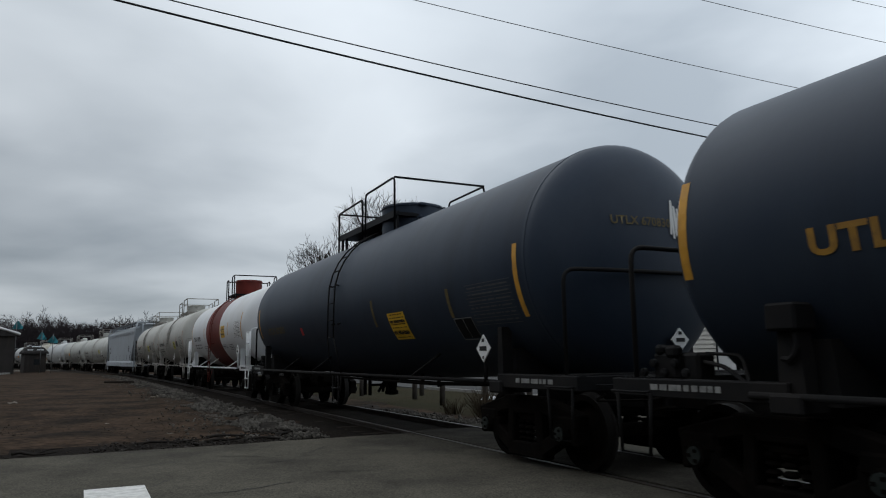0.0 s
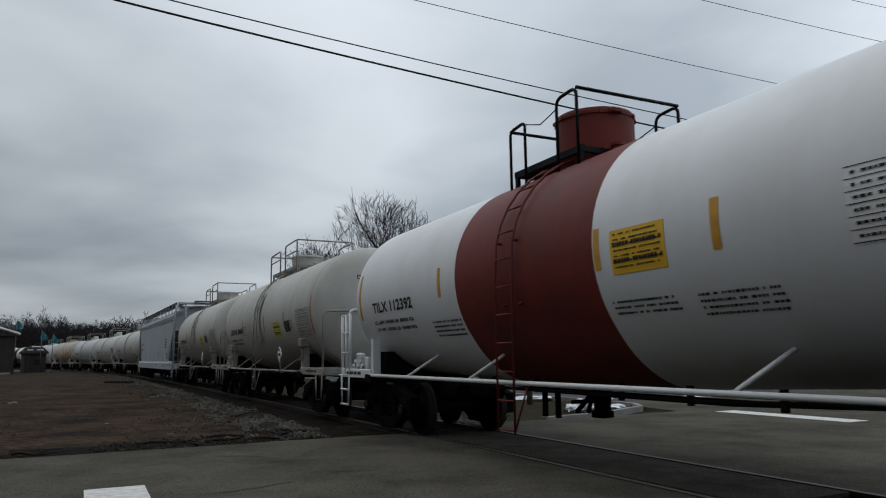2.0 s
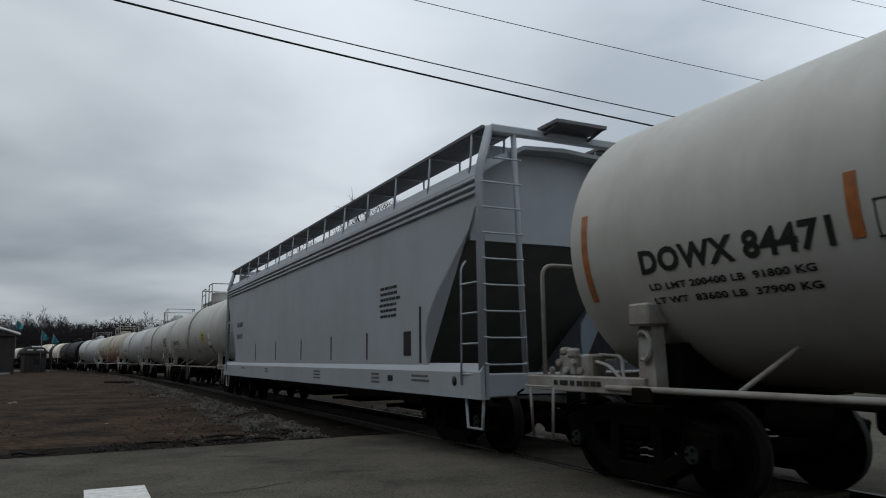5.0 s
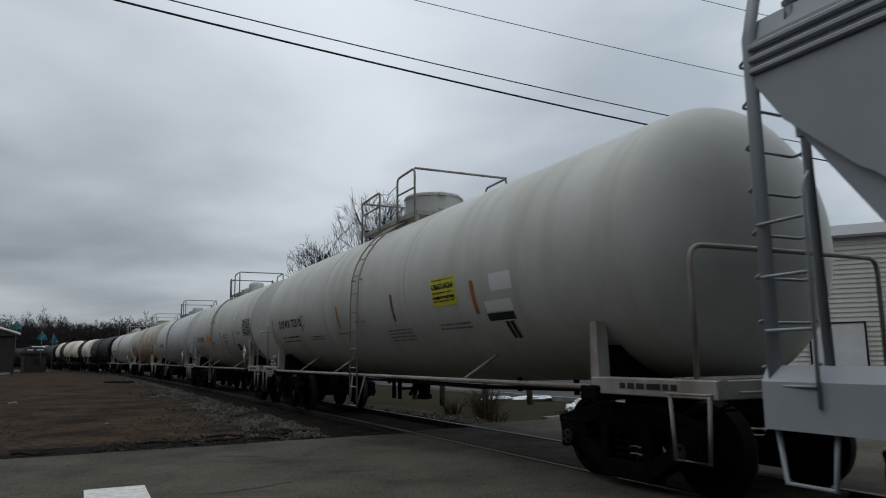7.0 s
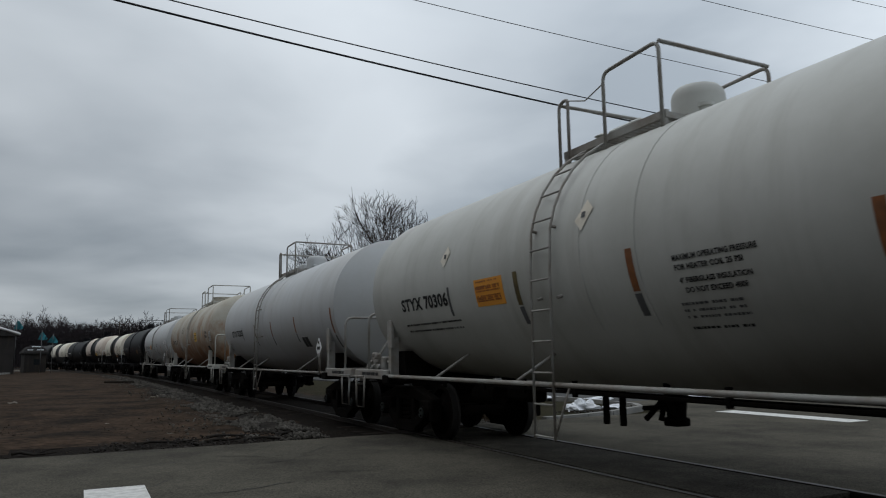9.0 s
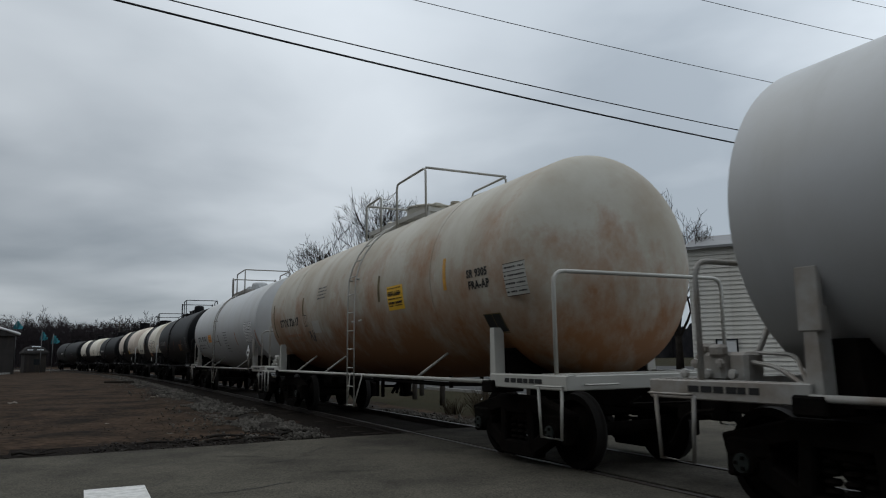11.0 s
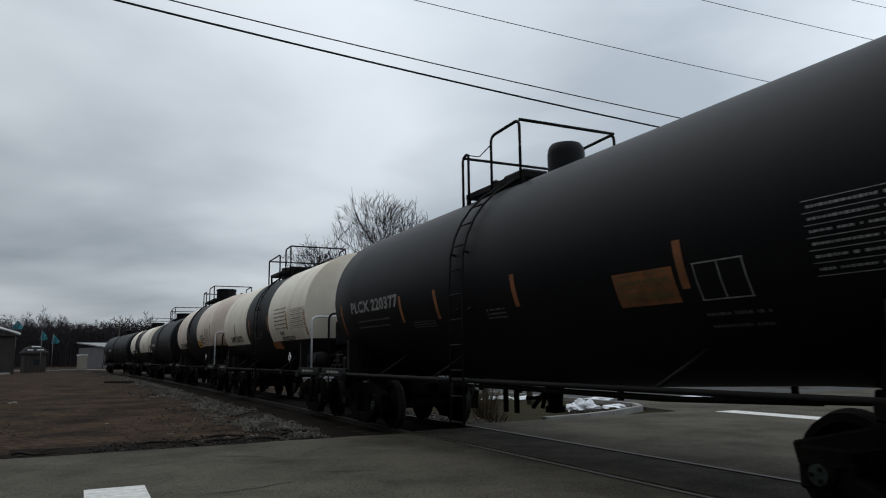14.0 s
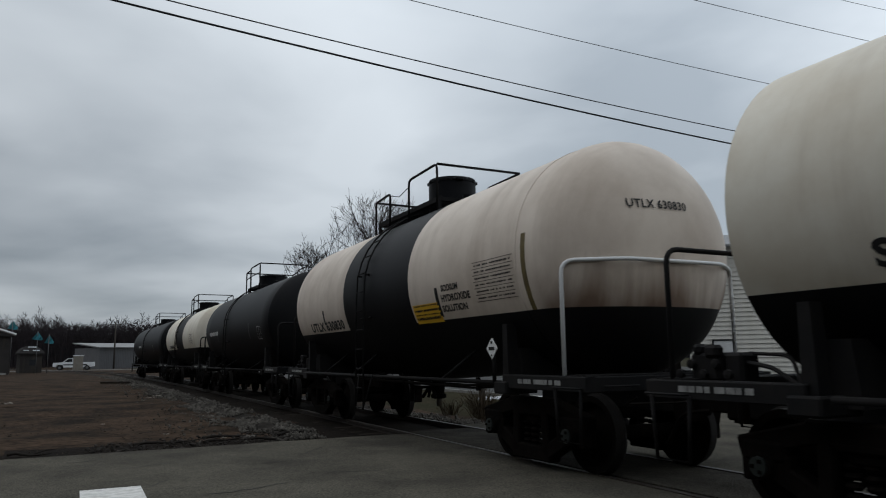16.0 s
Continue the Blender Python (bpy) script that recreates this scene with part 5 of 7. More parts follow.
def decal(car, L, R, zc, depth, marks, ext=0.0, crisp=0.8):
    """Marks on the tank's camera side. Each: kind, x, z and its sizes."""
    groups = {}
    for mk in marks:
        kind = mk[0]
        if kind == "text":
            _, s, x, z, h, w, m = mk
            letter_side(car, R, zc, s, x, z, h, w, m)
        elif kind == "head":
            _, s, y, z, size, m = mk
            letter_head(car, -L / 2 - ext, s, y, z, size, m, R, zc, depth, crisp)
        elif kind == "headdiamond":
            _, out, y, z, size = mk
            bm = bmesh.new()
            x, s = -L / 2 - out, size * 0.62
            vs = [[bm.verts.new((x + dx, y + a * s, z + b * s)) for a, b in ((-1, 0), (0, -1), (1, 0), (0, 1))] for dx in (0, 0.02)]
            bm.faces.new(vs[0][::-1])
            bm.faces.new(vs[1])
            for i in range(4):
                bm.faces.new((vs[0][i], vs[0][(i + 1) % 4], vs[1][(i + 1) % 4], vs[1][i]))
            p = part("hazard_diamond", tidy(bm), PLACARD_W, car)
            bm = bmesh.new()
            box(bm, (x - 0.004, y, z), (0.004, size * 0.6, size * 0.2))
            box(bm, (x - 0.004, y, z + size * 0.36), (0.004, size * 0.2, size * 0.16))
            part("diamond_print", bm, LETTER_K, p)
            bm = bmesh.new()
            tube(bm, [(x + 0.035, y, 1.05), (x + 0.035, y, z)], 0.02, 6)
            part("diamond_post", bm, STEEL, p)
        elif kind == "headlines":
            _, y, z, w, rows, pitch = mk
            q = random.Random(int(L * 10))
            bm = bmesh.new()
            for i in range(rows):
                yy, zz = y + w / 2, z - i * pitch
                end = y - w / 2 + q.uniform(0, 0.3) * w
                while yy > end:
                    l = q.uniform(0.04, 0.12)
                    xx = head_x(-L / 2 - ext, yy - l / 2, zz, R, zc, depth, crisp) - 0.008
                    box(bm, (xx, yy - l / 2, zz), (0.012, l, pitch * 0.42))
                    yy -= l + 0.025
            tagged(part("small_print", bm, LETTER_G, car), kind="stuff")
        elif kind == "stripe":
            _, x, z, w, h, m, *worn = mk
            bm = bmesh.new()
            if worn:
                plate_side(bm, R, zc, x, z + h * 0.18, w, h * 0.64, k=5)
                plate_side(bm, R, zc, x, z - h * 0.32, w, h * 0.36, mi=1, k=3)
            else:
                plate_side(bm, R, zc, x, z, w, h, k=6)
            part("reflector", bm, [m] + worn, car)
        elif kind == "placard":
            _, x, z, w, h, m, ink = mk
            bm = bmesh.new()
            plate_side(bm, R, zc, x, z, w, h)
            p = part("placard", bm, m, car)
            bm = bmesh.new()
            rows = max(3, int(h / 0.065))
            bars_side(bm, R, zc, x, z + h * 0.4, w * 0.86, rows, h * 0.86 / rows, h * 0.3 / rows, int(abs(x) * 100), lift=0.008)
            for dz in (0.17, -0.2):
                bars_side(bm, R, zc, x, z + h * dz, w * 0.9, 1, 0.1, h * 0.11, int(abs(x) * 53), lift=0.009)
            tagged(part("placard_print", bm, ink, p), kind="stuff")
        elif kind == "table":
            _, x, z, w, h, m, ink = mk
            bm = bmesh.new()
            plate_side(bm, R, zc, x, z, w, h)
            p = part("data_table", bm, m, car)
            bm = bmesh.new()
            rows = int(h / 0.085)
            for i in range(rows + 1):
                plate_side(bm, R, zc, x, z - h / 2 + h * i / rows, w, 0.007, lift=0.008, k=1)
            bars_side(bm, R, zc, x, z + h / 2 - h / rows / 2, w * 0.9, rows, h / rows, 0.024, int(abs(x) * 77), lift=0.008)
            tagged(part("data_print", bm, ink, p), kind="stuff")
        elif kind == "panel":
            _, x, z, w, h, m, ink = mk
            bm = bmesh.new()
            plate_side(bm, R, zc, x, z, w, h)
            p = part("data_panel", bm, m, car)
            bm = bmesh.new()
            t = 0.013
            for dz in (h / 2 - t, -h / 2 + t):
                plate_side(bm, R, zc, x, z + dz, w, t, lift=0.008, k=1)
            for dx in (w / 2 - t, -w / 2 + t, 0):
                plate_side(bm, R, zc, x + dx, z, t, h, lift=0.008, k=2)
            tagged(part("panel_lines", bm, ink, p), kind="stuff")
        elif kind == "lines":
            _, x, z, w, rows, pitch, h, m = mk
            h = min(h, 0.036) if rows > 1 else h
            bm = bmesh.new()
            bars_side(bm, R, zc, x, z, w, rows, pitch, h, int(abs(x * 31 + z * 7)))
            tagged(part("small_print", bm, m, car), kind="stuff")
        elif kind in ("scrawl", "sidescrawl"):
            # sprayed strokes that spell nothing
            _, x, z, w, h, n, m = mk
            q = random.Random(n * 7)
            bm = bmesh.new()
            for i in range(n):
                a = (-w / 2 + w * i / n, -h / 2 * q.uniform(0.6, 1))
                pts = [a]
                for k in range(4):
                    pts.append((a[0] + w / n * q.uniform(0.1, 0.95), h * (q.uniform(0.2, 0.5) if k % 2 == 0 else q.uniform(-0.5, -0.1))))
                for (xa, za), (xb, zb) in zip(pts, pts[1:]):
                    d = Vector((xb - xa, zb - za)).normalized() * 0.018
                    cs = [(xa - d.y, za + d.x), (xa + d.y, za - d.x), (xb + d.y, zb - d.x), (xb - d.y, zb + d.x)]
                    if kind == "scrawl":
                        vs = [Vector((head_x(-L / 2 - ext, x - c0, z + c1, R, zc, depth, crisp) - 0.015, x - c0, z + c1)) for c0, c1 in cs]
                    else:
                        vs = [wrap(R, zc, x, z, c0, c1) for c0, c1 in cs]
                    bm.faces.new([bm.verts.new(v) for v in vs])
            part("graffiti", bm, m, car, "pale sprayed scrawl")
        elif kind == "rhomb":
            _, x, z, d = mk
            bm = bmesh.new()
            bm.faces.new([bm.verts.new(wrap(R, zc, x, z, a * d / 2, b * d / 2, 0.012)) for a, b in ((-0.85, -0.3), (-0.1, -1), (0.85, 0.3), (0.1, 1))])
            p = part("paint_patch", bm, CREAMP, car)
            bm = bmesh.new()
            plate_side(bm, R, zc, x, z, 0.07, 0.07, lift=0.016, k=1)
            part("patch_mark", bm, LETTER_G, p)
        elif kind == "patch":
            _, x, z, w, h, m = mk
            bm = bmesh.new()
            plate_side(bm, R, zc, x, z, w, h, lift=0.003)
            part("paint_patch", bm, m, car)


# ------------------------------------------------------------------ the train, from the engine's end to the tail
tank_car(18.3, 33.65, "glossy black tank car with faded yellow lettering", BLACKBLUE, metal=BLACKM, stub=BLACKM, rail_mat=BLACKP, R=1.46, zc=2.46, crisp=0.6, depth=0.6, cradle="cap", dome_x=0, ladder_x=1.6, works={"dome": (0.5, 0.3)}, marks=(("text", "UTLX", 5.97, 2.22, 0.22, 0.95, LETTER_Y), ("stripe", 7.70, 2.52, 0.1, 0.92, STRIPE_Y),))
tank_car(36.5, 51.4, "blue-black tank car with yellow placard and stripes", BLACKBLUE, metal=BLACKM, stub=BLACKM, rail_mat=BLACKP, diamonds=((-6.6, 1.5, PLACARD_W, 0.3),), R=1.55, zc=2.63, crisp=0.6, depth=0.55, ext=0.35, cradle="slim", rings=(-7.7,), ladder_low=1.8, dome_x=-0.95, ladder_x=-0.2, sag=0.13, works={"dome": (0.68, 0.45), "drum2": (1.1, 0.32, 0.38), "deck": True, "span": (-0.67, 2.95), "gap": 1.05, "far": 0.65, "low": 1.7, "rail": 5.12, "midrail": False, "lift": 0.18}, marks=(("placard", -3.42, 1.93, 0.74, 0.52, PLACARD_Y, LETTER_K), ("stripe", -2.40, 2.20, 0.1, 0.52, LETTER_D), ("stripe", -5.54, 2.18, 0.1, 0.45, LETTER_D), ("table", -6.73, 2.11, 1.22, 0.55, BLACKBLUE, LETTER_G), ("panel", -5.80, 1.80, 0.56, 0.33, BLACKP, LETTER_M), ("stripe", -7.49, 2.33, 0.1, 0.95, STRIPE_Y), ("text", "UTLX 670835", 5.27, 2.16, 0.2, 1.88, LETTER_D), ("patch", 2.69, 2.05, 0.2, 0.2, RED_TAPE), ("stripe", 7.16, 2.42, 0.1, 0.87, STRIPE_Y), ("head", "UTLX 670830", 0.3, 3.3, 0.17, LETTER_D), ("scrawl", -0.43, 3.1, 0.3, 0.6, 3, LETTER_W), ("headdiamond", 0.8, -0.42, 1.57, 0.24),))
tank_car(54.0, 66.0, "clean white tank car with an oxide-red middle band", WHITEP, split=((-1.5, 1.75, REDP),), metal=WHITEP, dome_mat=REDP, rail_mat=BLACKP, hand_brake=5, ladder_mat=REDP, diamonds=((-5.4, 1.65, PLACARD_W),), R=1.48, zc=2.56, crisp=0.5, depth=0.72, ext=0.05, cradle="slim", dome_x=0.2, ladder_x=0.25, works={"dome": (0.55, 0.68), "span": (-0.55, 1.1), "gap": -0.1, "low": 0.4, "midrail": False, "rail": 4.89, "lift": 0.04}, marks=(("text", "TILX 112392", 4.29, 2.31, 0.20, 1.83, LETTER_K), ("text", "LD LMT 196000 LB  88900 KG", 4.35, 2.04, 0.07, 1.8, LETTER_K), ("text", "LT WT  67000 LB  30400 KG", 4.35, 1.91, 0.07, 1.8, LETTER_K), ("stripe", 2.30, 2.53, 0.1, 0.46, STRIPE_Y), ("stripe", 5.87, 2.56, 0.1, 0.90, STRIPE_Y), ("lines", 2.30, 1.94, 0.98, 4, 0.070, 0.035, LETTER_K), ("stripe", -1.57, 2.51, 0.1, 0.45, STRIPE_Y), ("placard", -2.19, 2.44, 0.79, 0.46, PLACARD_Y, LETTER_K), ("stripe", -3.20, 2.52, 0.1, 0.46, STRIPE_Y), ("table", -4.95, 2.44, 1.09, 0.55, PLACARD_W, LETTER_K), ("stripe", -5.66, 2.53, 0.1, 0.95, STRIPE_Y), ("lines", -2.11, 1.94, 0.93, 3, 0.057, 0.028, LETTER_K), ("lines", -3.28, 1.93, 0.90, 4, 0.058, 0.029, LETTER_K), ("head", "TILX 112392", 0.55, 3.25, 0.2, LETTER_K), ("head", "CAPY 20450 US GAL", 0.5, 3.02, 0.09, LETTER_K), ("head", "CAPY 77409 L", 0.5, 2.86, 0.09, LETTER_K),))
tank_car(69.5, 80.7, "off-white tank car with black numbers and orange stripes", DOWP, diamonds=((-2.9, 1.5, PLACARD_W),), R=1.52, zc=2.6, crisp=0.6, depth=0.55, ext=0.4, tail=-0.2, cradle="cap", rings=(-5.75,), dome_x=-0.3, ladder_x=-0.08, works={"dome": (0.5, 0.5), "span": (-1.32, 1.92), "gap": 0.04, "low": 1.26, "rail": 4.95, "lift": 0.04}, pad=True, marks=(("text", "DOWX 84439", 3.25, 2.32, 0.21, 2.18, LETTER_K), ("text", "LD LMT 202200 LB  91700 KG", 3.53, 2.04, 0.07, 1.8, LETTER_K), ("text", "LT WT  83800 LB  38000 KG", 3.53, 1.91, 0.07, 1.8, LETTER_K), ("stripe", 2.24, 2.43, 0.1, 0.48, STRIPE_O), ("panel", 1.91, 2.31, 0.38, 0.28, DOWP, LETTER_K), ("stripe", -0.91, 2.43, 0.1, 0.48, STRIPE_O), ("placard", -2.40, 2.20, 0.80, 0.43, PLACARD_L, LETTER_K), ("stripe", -3.24, 2.42, 0.1, 0.47, STRIPE_O), ("panel", -3.55, 2.25, 0.56, 0.34, LETTER_K, LETTER_W), ("panel", -3.96, 2.28, 0.21, 0.22, DOWP, LETTER_K), ("lines", 1.12, 1.63, 0.74, 2, 0.070, 0.035, LETTER_G), ("lines", -1.14, 1.58, 0.95, 2, 0.050, 0.025, LETTER_G), ("table", -5.07, 2.28, 1.21, 0.69, DOWP, LETTER_K), ("stripe", -5.81, 2.42, 0.1, 0.96, STRIPE_O), ("lines", -4.14, 1.58, 0.87, 2, 0.055, 0.028, LETTER_G), ("stripe", 5.30, 2.42, 0.1, 0.96, STRIPE_O), ("head", "DOWX 84439", 0.21, 3.57, 0.165, LETTER_K), ("head", "CAPY 18,200 GAL", 0.18, 3.36, 0.09, LETTER_K), ("head", "CAPY 69,220 L", 0.18, 3.24, 0.09, LETTER_K), ("headdiamond", 0.83, -0.37, 1.4, 0.4),))
tank_car(83.1, 94.5, "off-white tank car with yellow emergency sticker", DOWP, diamonds=((-2.9, 1.5, PLACARD_W),), R=1.52, zc=2.6, crisp=0.6, depth=0.55, ext=0.4, tail=-0.2, cradle="cap", rings=(-5.75,), dome_x=-0.3, ladder_x=-0.08, works={"dome": (0.5, 0.5), "span": (-1.32, 1.92), "gap": 0.04, "low": 1.26, "rail": 4.95, "lift": 0.04}, pad=True, marks=(("text", "LD LMT 200400 LB  91800 KG", 3.53, 2.04, 0.07, 1.8, LETTER_K), ("text", "LT WT  83600 LB  37900 KG", 3.53, 1.91, 0.07, 1.8, LETTER_K), ("stripe", 2.24, 2.43, 0.1, 0.48, STRIPE_O), ("panel", 1.91, 2.31, 0.38, 0.28, DOWP, LETTER_K), ("stripe", -0.91, 2.43, 0.1, 0.48, STRIPE_O), ("placard", -2.40, 2.20, 0.80, 0.43, PLACARD_L, LETTER_K), ("stripe", -3.24, 2.42, 0.1, 0.47, STRIPE_O), ("panel", -3.55, 2.25, 0.56, 0.34, LETTER_K, LETTER_W), ("panel", -3.96, 2.28, 0.21, 0.22, DOWP, LETTER_K), ("lines", 1.12, 1.63, 0.74, 2, 0.070, 0.035, LETTER_G), ("lines", -1.14, 1.58, 0.95, 2, 0.050, 0.025, LETTER_G), ("table", -5.07, 2.28, 1.21, 0.69, DOWP, LETTER_K), ("stripe", -5.81, 2.42, 0.1, 0.96, STRIPE_O), ("lines", -4.14, 1.58, 0.87, 2, 0.055, 0.028, LETTER_G), ("stripe", 5.30, 2.42, 0.1, 0.96, STRIPE_O), ("text", "DOWX 84471", 3.45, 2.28, 0.24, 2.06, LETTER_K), ("head", "DOWX 84471", 0.21, 3.57, 0.165, LETTER_K), ("headdiamond", 0.83, -0.37, 1.4, 0.4),))
tank_car(117.4, 132.7, "pale grey tank car with a striped flag panel", GREYP, R=1.55, zc=2.61, crisp=0.5, depth=0.7, rings=(-2.2, 2.4), cradle="slim", dome_x=-0.2, ladder_x=0.1, works={"dome": (0.58, 0.5), "span": (-0.67, 2.29), "far": 0.6, "gap": 0.2, "low": 1.1, "rail": 5.06, "lift": 0.03}, marks=(("text", "DOWX 72310", 5.47, 2.29, 0.22, 2.20, LETTER_K), ("lines", 5.67, 1.95, 1.76, 2, 0.105, 0.052, LETTER_K), ("stripe", 4.32, 2.26, 0.1, 0.43, STRIPE_O), ("panel", 4.15, 2.30, 0.34, 0.26, GREYP, LETTER_K), ("stripe", 1.47, 2.24, 0.1, 0.48, STRIPE_O), ("stripe", -1.61, 2.25, 0.1, 0.48, STRIPE_D, LETTER_G), ("placard", -3.67, 2.37, 0.81, 0.44, PLACARD_L, LETTER_K), ("stripe", -4.56, 2.21, 0.1, 0.48, STRIPE_O), ("patch", -5.33, 2.37, 0.54, 0.23, WHITEP), ("patch", -5.16, 2.06, 0.68, 0.16, WHITEP), ("patch", -5.13, 1.92, 0.68, 0.11, LETTER_K), ("panel", -5.27, 1.74, 0.24, 0.27, LETTER_K, LETTER_W), ("lines", -1.61, 1.87, 1.05, 4, 0.058, 0.029, LETTER_G), ("lines", -3.74, 1.88, 1.02, 2, 0.060, 0.030, LETTER_G), ("lines", 1.41, 1.91, 0.71, 1, 0.050, 0.025, LETTER_K), ("lines", 3.30, 1.90, 1.05, 2, 0.060, 0.030, LETTER_K), ("stripe", 7.30, 2.17, 0.1, 0.69, STRIPE_O),))
tank_car(135.45, 148.4, "pale greenish-grey tank car with weathered data panels", GREYP, hand_brake=2, diamonds=((-5.6, 1.62, PLACARD_W),), R=1.5, zc=2.58, crisp=0.95, depth=0.5, ext=0.05, rings=(-0.8, 0.1), dome_x=-0.35, ladder_x=0.75, works={"dome": (0.31, 0.44), "round": 1, "span": (-0.15, 1.77), "gap": 0.83, "low": 0.2, "rail": 4.9, "midrail": False}, marks=(("text", "STYX 70306", 4.27, 2.26, 0.22, 1.75, LETTER_K), ("lines", 4.16, 1.93, 2.01, 2, 0.100, 0.050, LETTER_K), ("stripe", 3.34, 2.21, 0.07, 0.44, LETTER_G), ("placard", 2.14, 2.26, 0.76, 0.38, PLACARD_O, STRIPE_O), ("stripe", 1.44, 2.12, 0.1, 0.68, LETTER_D, LETTER_G), ("stripe", -0.71, 2.11, 0.1, 0.69, STRIPE_D, LETTER_G), ("rhomb", 0.01, 2.93, 0.36), ("rhomb", 3.43, 2.90, 0.34), ("text", "MAXIMUM OPERATING PRESSURE", -1.76, 2.28, 0.055, 0.95, LETTER_K), ("text", "FOR HEATER COIL 25 PSI", -1.68, 2.19, 0.055, 0.78, LETTER_K), ("text", "4\" FIBERGLASS INSULATION", -1.72, 2.07, 0.055, 0.82, LETTER_K), ("text", "DO NOT EXCEED 400F", -1.7, 1.98, 0.055, 0.7, LETTER_K), ("lines", -1.56, 1.64, 0.70, 3, 0.067, 0.033, LETTER_K), ("lines", -1.59, 1.86, 0.73, 3, 0.060, 0.030, LETTER_G), ("text", "LATEX", -4.30, 2.30, 0.11, 0.50, LETTER_K), ("table", -5.64, 2.44, 1.14, 0.55, LETTER_K, LETTER_W), ("panel", -3.86, 1.80, 0.55, 0.29, LETTER_K, LETTER_W), ("stripe", -3.28, 2.13, 0.1, 0.66, STRIPE_D, LETTER_G), ("stripe", -6.34, 2.05, 0.1, 0.91, STRIPE_D, LETTER_G), ("rhomb", -3.69, 2.9, 0.36), ("lines", -4.59, 1.78, 0.73, 2, 0.070, 0.035, LETTER_G), ("head", "STYX 70306", 0.1, 3.1, 0.165, LETTER_K), ("head", "CAPY 20383 GAL", 0.1, 2.88, 0.09, LETTER_K), ("head", "CAPY 77158 L", 0.1, 2.74, 0.09, LETTER_K), ("headdiamond", 0.6, -0.3, 1.36, 0.42), ("headlines", -0.12, 2.3, 0.8, 5, 0.09),))
tank_car(150.9, 164.0, "grey-white tank car with small black data panel", GREYW, hand_brake=2, diamonds=((-5.6, 1.62, PLACARD_W),), R=1.5, zc=2.58, crisp=0.95, depth=0.5, ext=0.05, rings=(-0.8, 0.1), dome_x=-0.35, ladder_x=0.75, works={"dome": (0.31, 0.44), "round": 1, "span": (-0.15, 1.77), "gap": 0.83, "low": 0.2, "rail": 4.9, "midrail": False}, marks=(("stripe", 3.34, 2.21, 0.07, 0.44, LETTER_G), ("stripe", 1.44, 2.12, 0.1, 0.68, LETTER_D, LETTER_G), ("stripe", -0.71, 2.11, 0.1, 0.69, STRIPE_D, LETTER_G), ("panel", -3.86, 1.80, 0.55, 0.29, LETTER_K, LETTER_W), ("stripe", -3.28, 2.13, 0.1, 0.66, STRIPE_D, LETTER_G), ("stripe", -6.34, 2.05, 0.1, 0.91, STRIPE_D, LETTER_G), ("text", "STYX 70205", 4.27, 2.26, 0.22, 1.75, LETTER_K),))
tank_car(167.6, 180.5, "cream tank car heavily streaked with rust", RUSTP, metal=DOWP, R=1.55, zc=2.63, crisp=0.55, depth=0.62, rings=(-4.2, 4.0), cradle="slim", dome_x=-1.05, ladder_x=-0.7, works={"dome": (0.5, 0.28), "span": (-1.29, 1.89), "gap": 0.11, "low": 0.9, "rail": 4.95, "midrail": False}, marks=(("text", "STYX 72617", 4.49, 2.32, 0.22, 1.83, LETTER_K), ("lines", 1.55, 2.98, 0.64, 4, 0.077, 0.039, LETTER_G), ("stripe", -2.02, 2.64, 0.1, 0.48, LETTER_D), ("placard", -2.78, 2.42, 0.70, 0.42, PLACARD_Y, LETTER_K), ("stripe", -4.72, 2.62, 0.1, 0.48, STRIPE_Y), ("text", "SR 9305", -5.71, 2.54, 0.12, 0.58, LETTER_K), ("text", "FRA-AP", -5.74, 2.38, 0.12, 0.58, LETTER_K), ("panel", -5.86, 1.84, 0.46, 0.28, LETTER_K, LETTER_D), ("table", -6.67, 2.36, 0.52, 0.41, GREYP, LETTER_K), ("stripe", 6.09, 2.41, 0.1, 0.93, LETTER_D), ("text", "LD LMT 205700 LB  93 300 KG", 4.37, 1.98, 0.07, 1.6, STRIPE_O), ("text", "LT WT  57300 LB  26 000 KG", 4.37, 1.85, 0.07, 1.6, STRIPE_O), ("stripe", 3.09, 2.64, 0.1, 0.45, LETTER_D), ("panel", 2.95, 2.3, 0.3, 0.28, RUSTP, LETTER_K), ("sidescrawl", 2.72, 1.92, 0.55, 0.34, 2, LETTER_G), ("patch", 2.2, 2.12, 0.55, 0.3, DOWP),))
